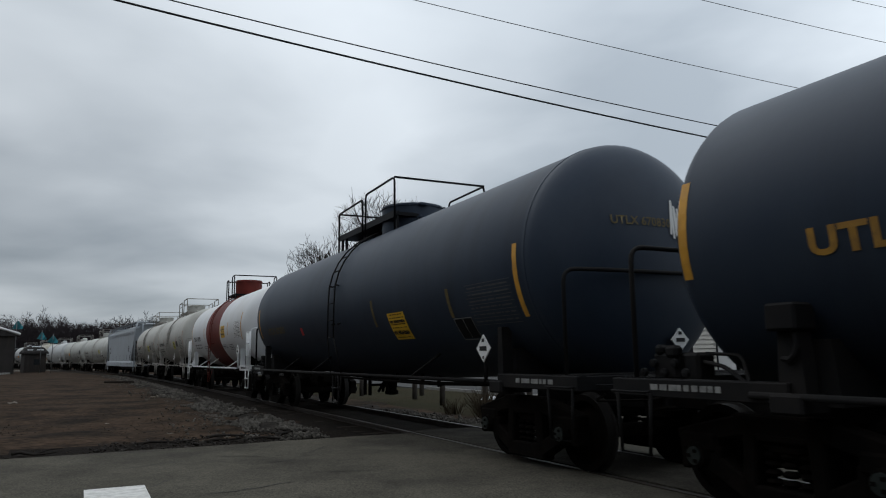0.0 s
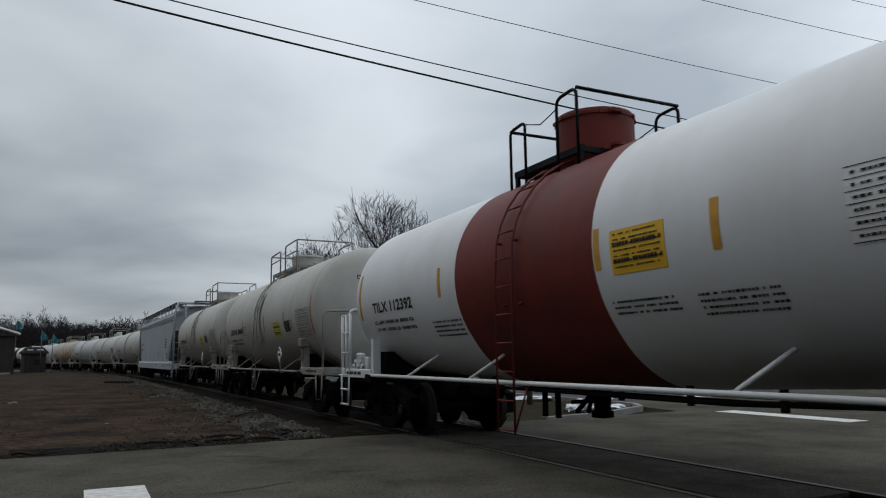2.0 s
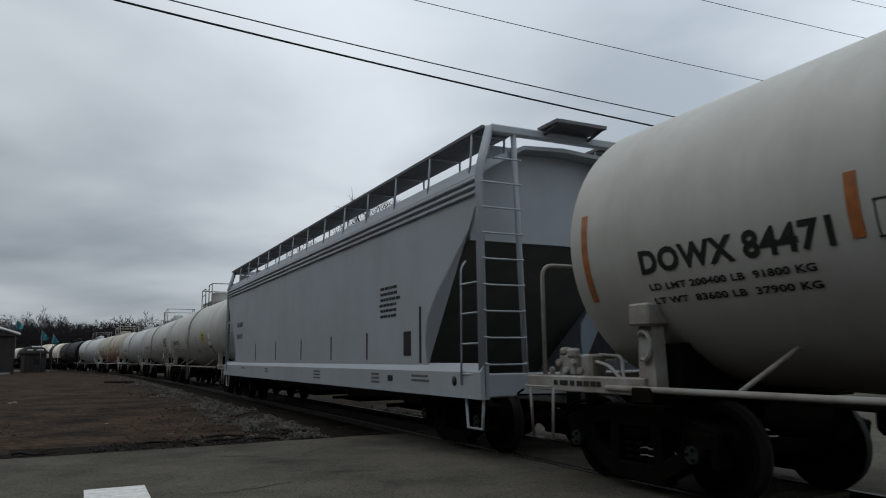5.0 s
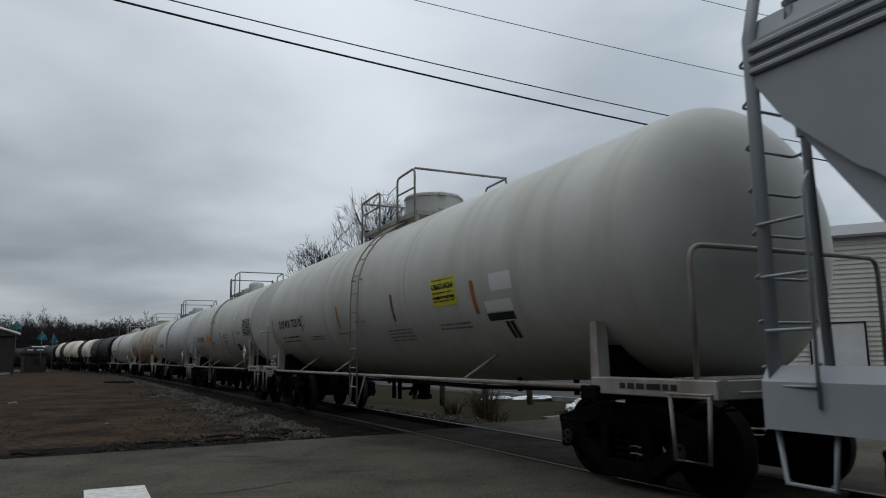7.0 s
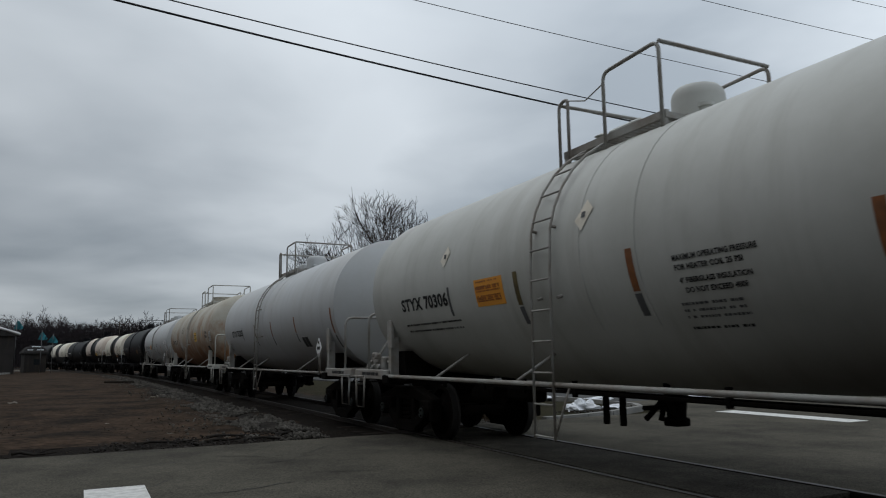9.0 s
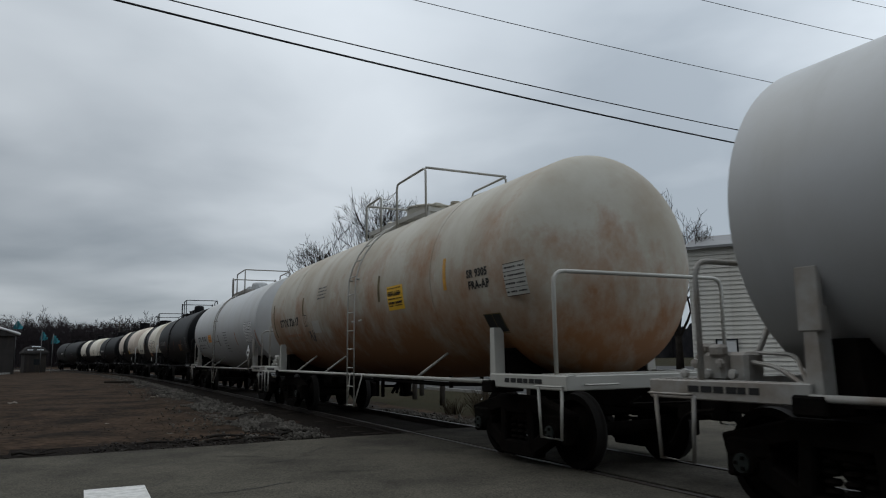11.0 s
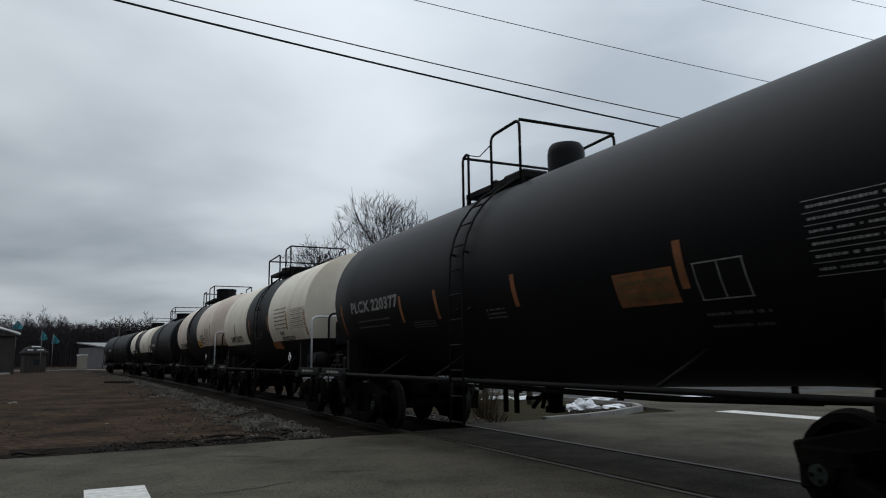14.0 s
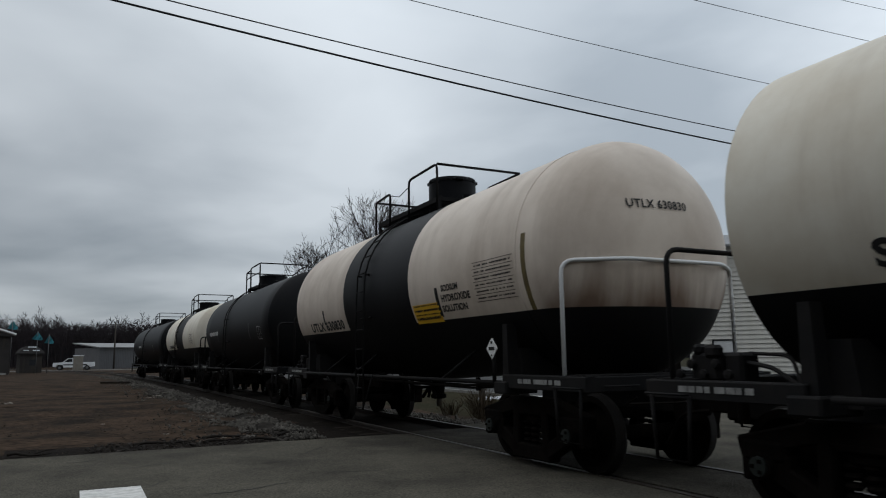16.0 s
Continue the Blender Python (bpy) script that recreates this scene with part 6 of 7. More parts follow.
tank_car(182.9, 195.8, "grey-white tank car with an orange placard", GREYW, hand_brake=2, diamonds=((-5.6, 1.6, PLACARD_W),), R=1.5, zc=2.6, crisp=0.95, depth=0.5, ext=0.08, dome_x=-0.34, ladder_x=0.66, works={"dome": (0.32, 0.36), "round": 1, "span": (-0.6, 1.9), "gap": 0.95, "low": 0.2, "rail": 4.88, "midrail": False}, marks=(("text", "STYX  70136", 4.4, 2.27, 0.22, 2.0, LETTER_K), ("text", "LD LMT 195600 LB  88 750 KG", 4.66, 2.01, 0.07, 1.7, LETTER_G), ("text", "LT WT  67400 LB  30 550 KG", 4.66, 1.88, 0.07, 1.7, LETTER_G), ("stripe", 3.21, 2.13, 0.1, 0.53, LETTER_K), ("placard", 2.37, 2.25, 0.76, 0.32, PLACARD_O, STRIPE_O), ("stripe", 0.36, 2.11, 0.1, 0.47, LETTER_K), ("lines", -1.06, 2.4, 0.67, 9, 0.101, 0.051, LETTER_K), ("stripe", -3.04, 2.10, 0.1, 0.49, STRIPE_O), ("table", -5.27, 2.26, 1.22, 0.65, PLACARD_W, LETTER_K), ("stripe", -6.32, 2.00, 0.1, 0.63, STRIPE_O), ("lines", -4.87, 1.58, 0.61, 1, 0.060, 0.030, LETTER_G), ("stripe", 6.20, 1.91, 0.1, 0.95, STRIPE_O), ("head", "STYX 70136", 0.1, 3.1, 0.165, LETTER_K), ("head", "CAPY 20328 GAL", 0.1, 2.88, 0.09, LETTER_K), ("head", "CAPY 77880 L", 0.1, 2.74, 0.09, LETTER_K), ("headdiamond", 0.6, -0.3, 1.36, 0.42),))
tank_car(198.5, 211.1, "matt black tank car with white lettering", BLACKP, metal=BLACKM, R=1.5, zc=2.58, crisp=0.7, depth=0.52, cradle="slim", ext=0.1, dome_x=-0.2, ladder_x=0.45, works={"dome": (0.28, 0.48), "round": 1, "span": (0.15, 1.95), "gap": 0.99, "low": 0.2, "rail": 4.88, "midrail": False}, marks=(("text", "PLCX 220377", 4.06, 2.38, 0.23, 2.45, LETTER_M), ("stripe", -0.95, 2.22, 0.1, 0.42, STRIPE_D), ("placard", -3.29, 2.04, 0.85, 0.36, STRIPE_D, LETTER_D), ("stripe", -3.83, 2.21, 0.1, 0.46, STRIPE_D), ("panel", -4.25, 2.04, 0.57, 0.35, BLACKP, LETTER_M), ("table", -5.51, 2.25, 0.71, 0.56, BLACKP, LETTER_M), ("lines", -4.28, 1.75, 0.71, 2, 0.105, 0.052, LETTER_G), ("lines", -0.38, 2.02, 0.51, 3, 0.053, 0.027, LETTER_G), ("stripe", 2.75, 2.21, 0.1, 0.47, STRIPE_D), ("lines", 4.20, 2.10, 1.68, 2, 0.115, 0.058, LETTER_G), ("stripe", 1.35, 2.20, 0.1, 0.47, STRIPE_D), ("lines", 1.98, 1.97, 0.85, 3, 0.040, 0.020, LETTER_G), ("stripe", 5.90, 2.17, 0.1, 0.63, STRIPE_D), ("head", "PLCX 220377", 0.15, 3.18, 0.2, LETTER_W),))
tank_car(213.6, 224.5, "cream and black tank car with a black middle band", CREAMP, split=((-1.55, 1.6, BLACKP),), low=(-0.72, BLACKP), metal=BLACKM, stub=BLACKM, dome_mat=BLACKP, diamonds=((-4.2, 1.42, PLACARD_W, 0.22),), hand_brake=3, tail=0.22, R=1.48, zc=2.6, crisp=0.95, depth=0.36, ext=0.05, rings=(-5.47,), cradle="slim", dome_x=1.06, ladder_x=-0.15, works={"dome": (0.42, 0.34), "span": (-2.21, 0.63), "gap": -1.61, "low": 1.5, "rail": 4.85, "midrail": False, "lift": 0.1}, marks=(("text", "SHPX 205721", 3.49, 2.08, 0.22, 2.00, LETTER_K), ("stripe", 3.62, 2.39, 0.1, 0.46, LETTER_K), ("lines", 3.57, 1.83, 1.78, 2, 0.105, 0.052, LETTER_G), ("stripe", 1.14, 2.41, 0.1, 0.45, STRIPE_O), ("lines", -2.92, 2.76, 1.33, 6, 0.107, 0.053, LETTER_K), ("stripe", -3.62, 2.39, 0.1, 0.45, STRIPE_O), ("sidescrawl", 0.2, 2.15, 1.5, 0.35, 5, LETTER_G), ("text", "SODIUM", -2.92, 2.09, 0.10, 0.45, LETTER_K), ("text", "HYDROXIDE SOLUTION", -3.44, 1.94, 0.12, 1.30, LETTER_K), ("patch", -1.87, 1.68, 0.95, 0.45, STRIPE_O), ("stripe", -1.44, 2.40, 0.1, 0.45, STRIPE_O), ("table", -4.67, 2.43, 1.38, 0.49, CREAMP, LETTER_K), ("stripe", -5.35, 2.28, 0.1, 0.65, STRIPE_O), ("head", "SHPX 205721", 0.22, 3.46, 0.2, LETTER_K), ("head", "CAPY 16250 GALS", 0.1, 3.14, 0.1, LETTER_K), ("head", "CAPY 61500 LTRS", 0.1, 3.04, 0.1, LETTER_K), ("head", "CAPY 13515 IMP GALS", 0.1, 2.94, 0.1, LETTER_K), ("headdiamond", 0.4, -0.38, 1.46, 0.24),))
tank_car(227.9, 238.1, "pinkish-white and black tank car with stained head", PINKP, split=((-1.7, 1.6, BLACKP),), low=(-0.7, BLACKP), metal=BLACKM, stub=BLACKM, dome_mat=BLACKP, diamonds=((-4.35, 1.5, PLACARD_W, 0.22),), hand_brake=4, R=1.54, zc=2.66, crisp=0.5, depth=0.85, ext=0.22, rings=(-5.0,), cradle="slim", dome_x=-0.4, ladder_x=0.4, works={"dome": (0.46, 0.6), "span": (-0.79, 2.23), "gap": 0.47, "low": 0.8, "rail": 4.88, "midrail": False, "lift": 0.05}, marks=(("text", "UTLX 630830", 2.99, 2.1, 0.22, 2.34, LETTER_K), ("placard", -2.23, 2.08, 0.95, 0.32, PLACARD_Y, LETTER_K), ("text", "SODIUM", -3.16, 2.42, 0.10, 0.54, LETTER_K), ("text", "HYDROXIDE", -3.30, 2.27, 0.11, 0.90, LETTER_K), ("text", "SOLUTION", -3.20, 2.12, 0.11, 0.78, LETTER_K), ("table", -4.43, 2.41, 1.04, 0.53, PINKP, LETTER_K), ("stripe", -5.19, 2.42, 0.1, 0.97, LETTER_D), ("stripe", -2.71, 2.22, 0.1, 0.46, LETTER_K), ("stripe", 3.04, 2.29, 0.1, 0.32, LETTER_K), ("head", "UTLX 630830", 0.3, 3.45, 0.165, LETTER_K),))
tank_car(241.5, 252.4, "plain black tank car with dull finish", BLACKP, R=1.48, zc=2.55, metal=BLACKM, works={"dome": (0.5, 0.4)}, cradle="slim", marks=(("stripe", 2.8, 2.3, 0.1, 0.5, LETTER_G), ("stripe", -2.8, 2.3, 0.1, 0.5, LETTER_G), ("lines", 3.6, 2.4, 1.8, 1, 0.1, 0.16, LETTER_W), ("panel", -4.2, 2.2, 0.5, 0.4, BLACKP, LETTER_W),))
tank_car(255.3, 266.3, "white tank car with a dark middle band", CREAMP, R=1.48, zc=2.56, split=((-1.2, 1.4, BLACKP),), low=(-0.6, BLACKP), metal=BLACKM, stub=BLACKM, dome_mat=BLACKP, works={"dome": (0.5, 0.4)}, cradle="slim", marks=(("lines", 3.3, 2.1, 1.6, 1, 0.1, 0.2, LETTER_K), ("table", -3.9, 2.4, 1.0, 0.5, CREAMP, LETTER_K),))
tank_car(269.0, 285.5, "long black tank car at the train's tail", BLACKP, R=1.48, zc=2.55, metal=BLACKM, works={"dome": (0.5, 0.35)}, cradle="slim", marks=(("stripe", 2.8, 2.3, 0.1, 0.5, LETTER_G), ("stripe", -2.8, 2.3, 0.1, 0.5, LETTER_G), ("lines", 3.6, 2.4, 1.8, 1, 0.1, 0.16, LETTER_W), ("panel", -4.2, 2.2, 0.5, 0.4, BLACKP, LETTER_W),))


def hopper_car(u1, u2):
    """Covered hopper: curved-cut side sheets over sloping ends, end frames with ladders, roof with running boards."""
    car = thing("covered_hopper", "blue-grey covered hopper car with dark sloped ends", "hopper car", "freight train cars")
    H = (u2 - u1) / 2
    for q in (1, -1):
        # side sheet, its ends cut in a curve above the slope sheets
        bm = bmesh.new()
        cut = [(H - 1.75, 1.25), (H - 1.85, 1.6), (H - 1.8, 1.95), (H - 1.45, 2.35), (H - 0.9, 2.7), (H - 0.35, 3.2), (H - 0.08, 3.6), (H - 0.08, 3.95)]
        outline = [(x, z) for x, z in cut] + [(-x, z) for x, z in reversed(cut)]
        prism(bm, outline, q * 1.47, q * 1.52)
        bmesh.ops.triangulate(bm, faces=[f for f in bm.faces if len(f.verts) > 4])
        sheet = part("side_sheet", tidy(bm), HOPP, car)
        for z in (3.68, 3.78, 3.88):
            bm = bmesh.new()
            box(bm, (0, q * 1.535, z), (2 * H - 0.16, 0.05, 0.055), bevel=0.015)
            part("stiffening_rib", bm, HOPP, sheet)
        # side sill
        bm = bmesh.new()
        prof = [(1.44, 0.82), (1.58, 0.82), (1.58, 1.18), (1.5, 1.3), (1.44, 1.3)]
        va = [bm.verts.new((-H, q * y, z)) for y, z in prof]
        vb = [bm.verts.new((H, q * y, z)) for y, z in prof]
        bm.faces.new(va), bm.faces.new(vb[::-1])
        for i in range(5):
            bm.faces.new((va[i], vb[i], vb[(i + 1) % 5], va[(i + 1) % 5]))
        part("side_sill", tidy(bm), HOPP, car)
        # roof slope and running board
        bm = bmesh.new()
        va = [bm.verts.new((-H + 0.1, q * y, z)) for y, z in ((1.5, 3.93), (1.44, 4.14), (0.7, 4.46), (0, 4.5), (0, 4.44), (0.7, 4.4), (1.4, 4.0))]
        vb = [bm.verts.new((H - 0.1, *v.co.yz)) for v in va]
        for i in range(7):
            bm.faces.new((va[i], vb[i], vb[(i + 1) % 7], va[(i + 1) % 7]))
        bm.faces.new(va), bm.faces.new(vb[::-1])
        part("roof", tidy(bm), HOPP, car)
        bm = bmesh.new()
        for i in range(9):
            box(bm, (0, q * (0.86 + 0.068 * i), 4.65), (2 * H - 0.15, 0.052, 0.045))
        k = 120
        for i in range(k):
            box(bm, (-H + 0.1 + (2 * H - 0.2) * (i + 0.5) / k, q * 1.13, 4.65), (0.05, 0.56, 0.04))
        part("running_board", bm, GALV, car, "open grating walkway")
        for i in range(14):
            x = -H + 0.4 + (2 * H - 0.8) * i / 13
            bm = bmesh.new()
            tube(bm, [(x, q * 1.41, 4.63), (x, q * 1.46, 4.02)], 0.018, 5)
            tube(bm, [(x, q * 0.86, 4.63), (x, q * 0.86, 4.3)], 0.018, 5)
            tube(bm, [(x, q * 0.84, 4.62), (x, q * 1.4, 4.62)], 0.018, 5)
            part("board_bracket", bm, HOPP, car)
    for e in (-1, 1):
        # end wall, slope sheet, end frame
        bm = bmesh.new()
        prism(bm, [(e * (H - 0.45), 3.05), (e * (H - 0.4), 3.05), (e * (H - 0.4), 4.12), (e * (H - 0.45), 4.12)], -1.47, 1.47)
        prism(bm, [(e * (H - 0.45), 4.12), (e * (H - 0.4), 4.12), (e * (H - 0.4), 4.5), (e * (H - 0.45), 4.5)], -1.2, 1.2)
        part("end_wall", tidy(bm), HOPP, car)
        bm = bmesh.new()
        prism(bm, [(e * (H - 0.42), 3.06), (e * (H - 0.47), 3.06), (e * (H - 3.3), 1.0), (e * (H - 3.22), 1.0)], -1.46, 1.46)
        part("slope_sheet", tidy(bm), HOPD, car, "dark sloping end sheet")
        bm = bmesh.new()
        box(bm, (e * (H - 0.06), 0, 4.63), (0.12, 2.62, 0.13), bevel=0.02)
        part("end_beam", bm, HOPP, car)
        bm = bmesh.new()
        box(bm, (e * (H - 0.08), 0, 1.0), (0.16, 3.0, 0.32), bevel=0.02)
        part("end_sill", bm, HOPP, car)
        for q in (1, -1):
            bm = bmesh.new()
            tube(bm, [(e * (H - 0.06), q * 1.5, 0.85), (e * (H - 0.06), q * 1.5, 4.0), (e * (H - 0.06), q * 1.31, 4.65)], 0.07, 4)
            part("corner_post", bm, HOPP, car)
            bm = bmesh.new()
            tube(bm, [(e * (H - 0.05), q * 0.82, 1.1), (e * (H - 0.05), q * 0.92, 4.58)], 0.05, 4)
            part("end_post", bm, HOPP, car)
            for i in range(9):
                bm = bmesh.new()
                z = 1.3 + i * 0.36
                y1 = 1.5 if z < 3.95 else 1.3
                tube(bm, bent([(e * H, q * y1, z), (e * (H + 0.08), q * (y1 - 0.03), z - 0.02), (e * (H + 0.08), q * 0.88, z - 0.02), (e * H, q * 0.86, z)], 0.04), 0.014, 5)
                part("ladder_rung", bm, HOPP, car)
            bm = bmesh.new()
            xs = H - 0.5
            tube(bm, bent([(e * xs, q * 1.5, 2.75), (e * xs, q * 1.58, 2.65), (e * xs, q * 1.6, 1.0)], 0.06), 0.016, 5)
            for i in range(4):
                tube(bm, [(e * xs, q * 1.59, 1.15 + 0.42 * i), (e * (H - 0.06), q * 1.56, 1.15 + 0.42 * i)], 0.014, 5)
            part("side_ladder", bm, HOPP, car)
            bm = bmesh.new()
            tube(bm, [(e * (H - 0.05), q * 1.5, 0.85), (e * (H - 0.1), q * 1.5, 0.42), (e * (H - 0.5), q * 1.5, 0.42), (e * (H - 0.55), q * 1.5, 0.85)], 0.022, 5)
            part("sill_step", bm, HOPP, car)
        bm = bmesh.new()
        box(bm, (e * (H + 0.14), 0, 4.74), (0.5, 0.9, 0.05))
        tube(bm, [(e * H, 0.4, 4.64), (e * (H + 0.35), 0.4, 4.72)], 0.025, 5)
        tube(bm, [(e * H, -0.4, 4.64), (e * (H + 0.35), -0.4, 4.72)], 0.025, 5)
        part("crossover_board", bm, GALV, car)
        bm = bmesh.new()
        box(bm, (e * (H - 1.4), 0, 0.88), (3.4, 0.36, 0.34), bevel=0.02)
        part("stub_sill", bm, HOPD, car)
        put("coupler", shared("coupler", coupler_mesh, [STEEL]), car, (e * (H + 0.25), 0, 0), 0 if e < 0 else 180)
        truck(car, e * (H - 1.75))
    # bottom hoppers with outlet gates
    for x in (-5.1, -1.7, 1.7, 5.1):
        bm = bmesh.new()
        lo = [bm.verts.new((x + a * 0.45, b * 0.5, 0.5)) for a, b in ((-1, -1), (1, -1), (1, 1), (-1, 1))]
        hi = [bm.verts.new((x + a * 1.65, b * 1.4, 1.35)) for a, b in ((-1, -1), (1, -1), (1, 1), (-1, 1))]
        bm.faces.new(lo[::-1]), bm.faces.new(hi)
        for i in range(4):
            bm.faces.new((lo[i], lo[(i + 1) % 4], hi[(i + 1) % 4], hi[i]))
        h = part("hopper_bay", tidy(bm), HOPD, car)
        bm = bmesh.new()
        box(bm, (x, 0, 0.44), (1.1, 1.2, 0.1), bevel=0.02)
        tube(bm, [(x + 0.3, 0.5, 0.46), (x + 0.3, 0.95, 0.46)], 0.04, 6)
        part("outlet_gate", bm, STEEL, h)
    for i in range(7):
        bm = bmesh.new()
        box(bm, (-7.5 + 2.5 * i, 0, 4.54), (1.9, 0.6, 0.14), bevel=0.04)
        part("roof_hatch", bm, HOPP, car)
    # marks on the flat side
    bm = bmesh.new()
    q = random.Random(2)
    for r, (x0, z0) in enumerate(((-5.9, 2.62), (-5.9, 2.52), (-5.9, 2.42), (-5.85, 2.32), (-5.9, 2.22), (-5.9, 2.12))):
        x = 0.0
        while x < 0.75:
            l = q.uniform(0.06, 0.18)
            box(bm, (x0 - x - l / 2, 1.524, z0), (l, 0.004, 0.05))
            x += l + 0.03
    tagged(part("small_print", bm, LETTER_K, car), kind="stuff")
    for x, z, w, h, m in ((-7.1, 1.62, 0.3, 0.4, LETTER_K), (-7.62, 1.75, 0.07, 0.9, LETTER_K), (-5.2, 1.6, 0.06, 0.5, LETTER_K), (-3.0, 1.6, 0.06, 0.5, LETTER_K), (-0.6, 1.6, 0.06, 0.5, LETTER_K), (2.0, 1.6, 0.06, 0.5, LETTER_K), (4.6, 1.6, 0.06, 0.5, LETTER_K)):
        bm = bmesh.new()
        box(bm, (x, 1.524, z), (w, 0.006, h))
        part("reflector" if w < 0.1 else "data_panel", bm, m, car)
    bm = bmesh.new()
    for x0, rows, n in ((-1.9, 3, 5), (-5.6, 3, 4), (-7.4, 2, 7), (3.0, 2, 4), (6.5, 1, 6)):
        for r in range(rows):
            x = x0
            for _ in range(n):
                l = q.uniform(0.04, 0.1)
                box(bm, (x - l / 2, 1.582, 1.1 - 0.07 * r), (l, 0.004, 0.035))
                x -= l + 0.02
    tagged(part("sill_print", bm, LETTER_G, car), kind="stuff")
    bm = bmesh.new()
    box(bm, (-6.5, 1.583, 1.04), (0.22, 0.004, 0.1))
    part("sill_panel", bm, LETTER_K, car)
    bm = bmesh.new()
    for z in (2.55, 2.15):
        for i in range(6):
            box(bm, (7.6 - i * 0.16, 1.524, z), (0.1, 0.004, 0.16))
    part("reporting_mark", bm, LETTER_G, car, "row of dark unreadable characters")
    for x in (-8.9,):
        bm = bmesh.new()
        lathe(bm, [(0.07, 0), (0.07, 0.004), (0, 0.004)], axis="y", seg=16, c=(x, 1.582, 1.05))
        part("spot_mark", bm, LETTER_K, car)
    TRAIN.append((car, (u1 + u2) / 2, H - 1.75))


GALV = mat("dull_galvanised_grating", (0.12, 0.12, 0.125), 0.6, 0.4)
hopper_car(96.4, 115.7)


# ------------------------------------------------------------------ ties under the rails, as pieces of the track
def tie_mesh(bm):
    box(bm, (0, 0, -0.235), (0.22, 2.6, 0.13))


for i in range(210):
    s = S_ROAD + 0.7 + i * 0.53
    x, y, th = rail_point(s)
    o = put("tie", shared("tie", tie_mesh, [TIE]), track)
    o.matrix_basis = Matrix.Translation((x, y, 0.06)) @ Matrix.Rotation(th + math.pi / 2, 4, "Z")


# ------------------------------------------------------------------ far left: yard buildings, flags, pickup
BROWN = mat("brown_grey_cladding", (0.034, 0.03, 0.028), 0.8, color2=(0.022, 0.02, 0.018), scale=0.8, amount=0.7, streak=0.3)
SHINGLE = mat("dark_shingles", (0.03, 0.028, 0.027), 0.9, color2=(0.05, 0.047, 0.045), scale=2, amount=0.7, bump=0.6, bump_scale=8)


def at_bearing(az, dist, z=-0.1, turn=0):
    return Matrix.Translation((math.sin(radians(az)) * dist, math.cos(radians(az)) * dist, z)) @ Matrix.Rotation(radians(-az + turn), 4, "Z")


# hut with a mansard roof dusted with snow
hut = thing("drive_through_hut", "small brown hut with a snow-dusted mansard roof", "hut")
hut.matrix_basis = at_bearing(-29.6, 112, turn=10) @ Matrix.Diagonal((0.74, 0.74, 0.86, 1))
bm = bmesh.new()
box(bm, (0, 0, 1.45), (3.5, 3.2, 3.1))
part("wall", bm, BROWN, hut)
bm = bmesh.new()
for z0, z1, a, b in ((2.85, 3.1, 4.1, 4.1), (3.1, 3.75, 4.1, 2.9), (3.75, 3.95, 2.9, 2.2), (3.95, 4.2, 1.6, 1.3)):
    lo = [bm.verts.new((x * a / 2, y * a * 0.46, z0)) for x, y in ((-1, -1), (1, -1), (1, 1), (-1, 1))]
    hi = [bm.verts.new((x * b / 2, y * b * 0.46, z1)) for x, y in ((-1, -1), (1, -1), (1, 1), (-1, 1))]
    bm.faces.new(lo[::-1]), bm.faces.new(hi)
    for i in range(4):
        bm.faces.new((lo[i], lo[(i + 1) % 4], hi[(i + 1) % 4], hi[i]))
roof = part("roof", tidy(bm), SHINGLE, hut)
bm = bmesh.new()
for x, y, sx in ((-0.9, -1.55, 0.9), (0.7, -1.6, 1.1), (0.1, -1.1, 1.4)):
    box(bm, (x, y, 3.45 if y < -1.3 else 3.97), (sx, 0.25, 0.16), bevel=0.05)
part("snow_cover", bm, SNOW, roof, "thin white snow on the roof")
bm = bmesh.new()
box(bm, (0.3, -1.62, 1.6), (1.1, 0.06, 0.9))
part("window", bm, DARKW, hut)

shed = thing("yard_building", "brown-grey building with a pale roof edge", "building")
shed.matrix_basis = at_bearing(-33.05, 100, turn=6)
bm = bmesh.new()
box(bm, (0, 5, 2.2), (8.0, 10, 4.8))
part("wall", bm, BROWN, shed)
bm = bmesh.new()
prism(bm, [(-4.4, 4.5), (4.4, 4.5), (4.4, 4.8), (0, 6.3), (-4.4, 4.8)], -0.4, 10.4)
roof = part("roof", tidy(bm), SHINGLE, shed)
bm = bmesh.new()
tube(bm, [(-4.45, -0.45, 4.7), (0, -0.45, 6.2), (4.45, -0.45, 4.7)], 0.16, 4)
part("fascia", bm, TRIMW, roof, "white painted roof edge")
# pale kerb in front of it
bm = bmesh.new()
box(bm, (0, 0, 0.05), (24, 0.4, 0.3), bevel=0.03)
ob = part("kerb_stone", bm, CONCRETE)
ob.matrix_basis = at_bearing(-33.2, 90, turn=70)
tagged(ob, "pale concrete kerb beside the yard building", "kerb", kind="structure")
bm = bmesh.new()
box(bm, (0, 0, 0), (70, 5, 0.12))
ob = part("side_road", bm, mat("pale_gravel", (0.2, 0.19, 0.175), 0.95, color2=(0.12, 0.11, 0.1), scale=0.6, amount=0.8, bump=0.5, bump_scale=12))
ob.matrix_basis = at_bearing(-25.5, 128, z=-0.08, turn=-3)
tagged(ob, "pale gravel side road crossing behind the train", "road", kind="structure")

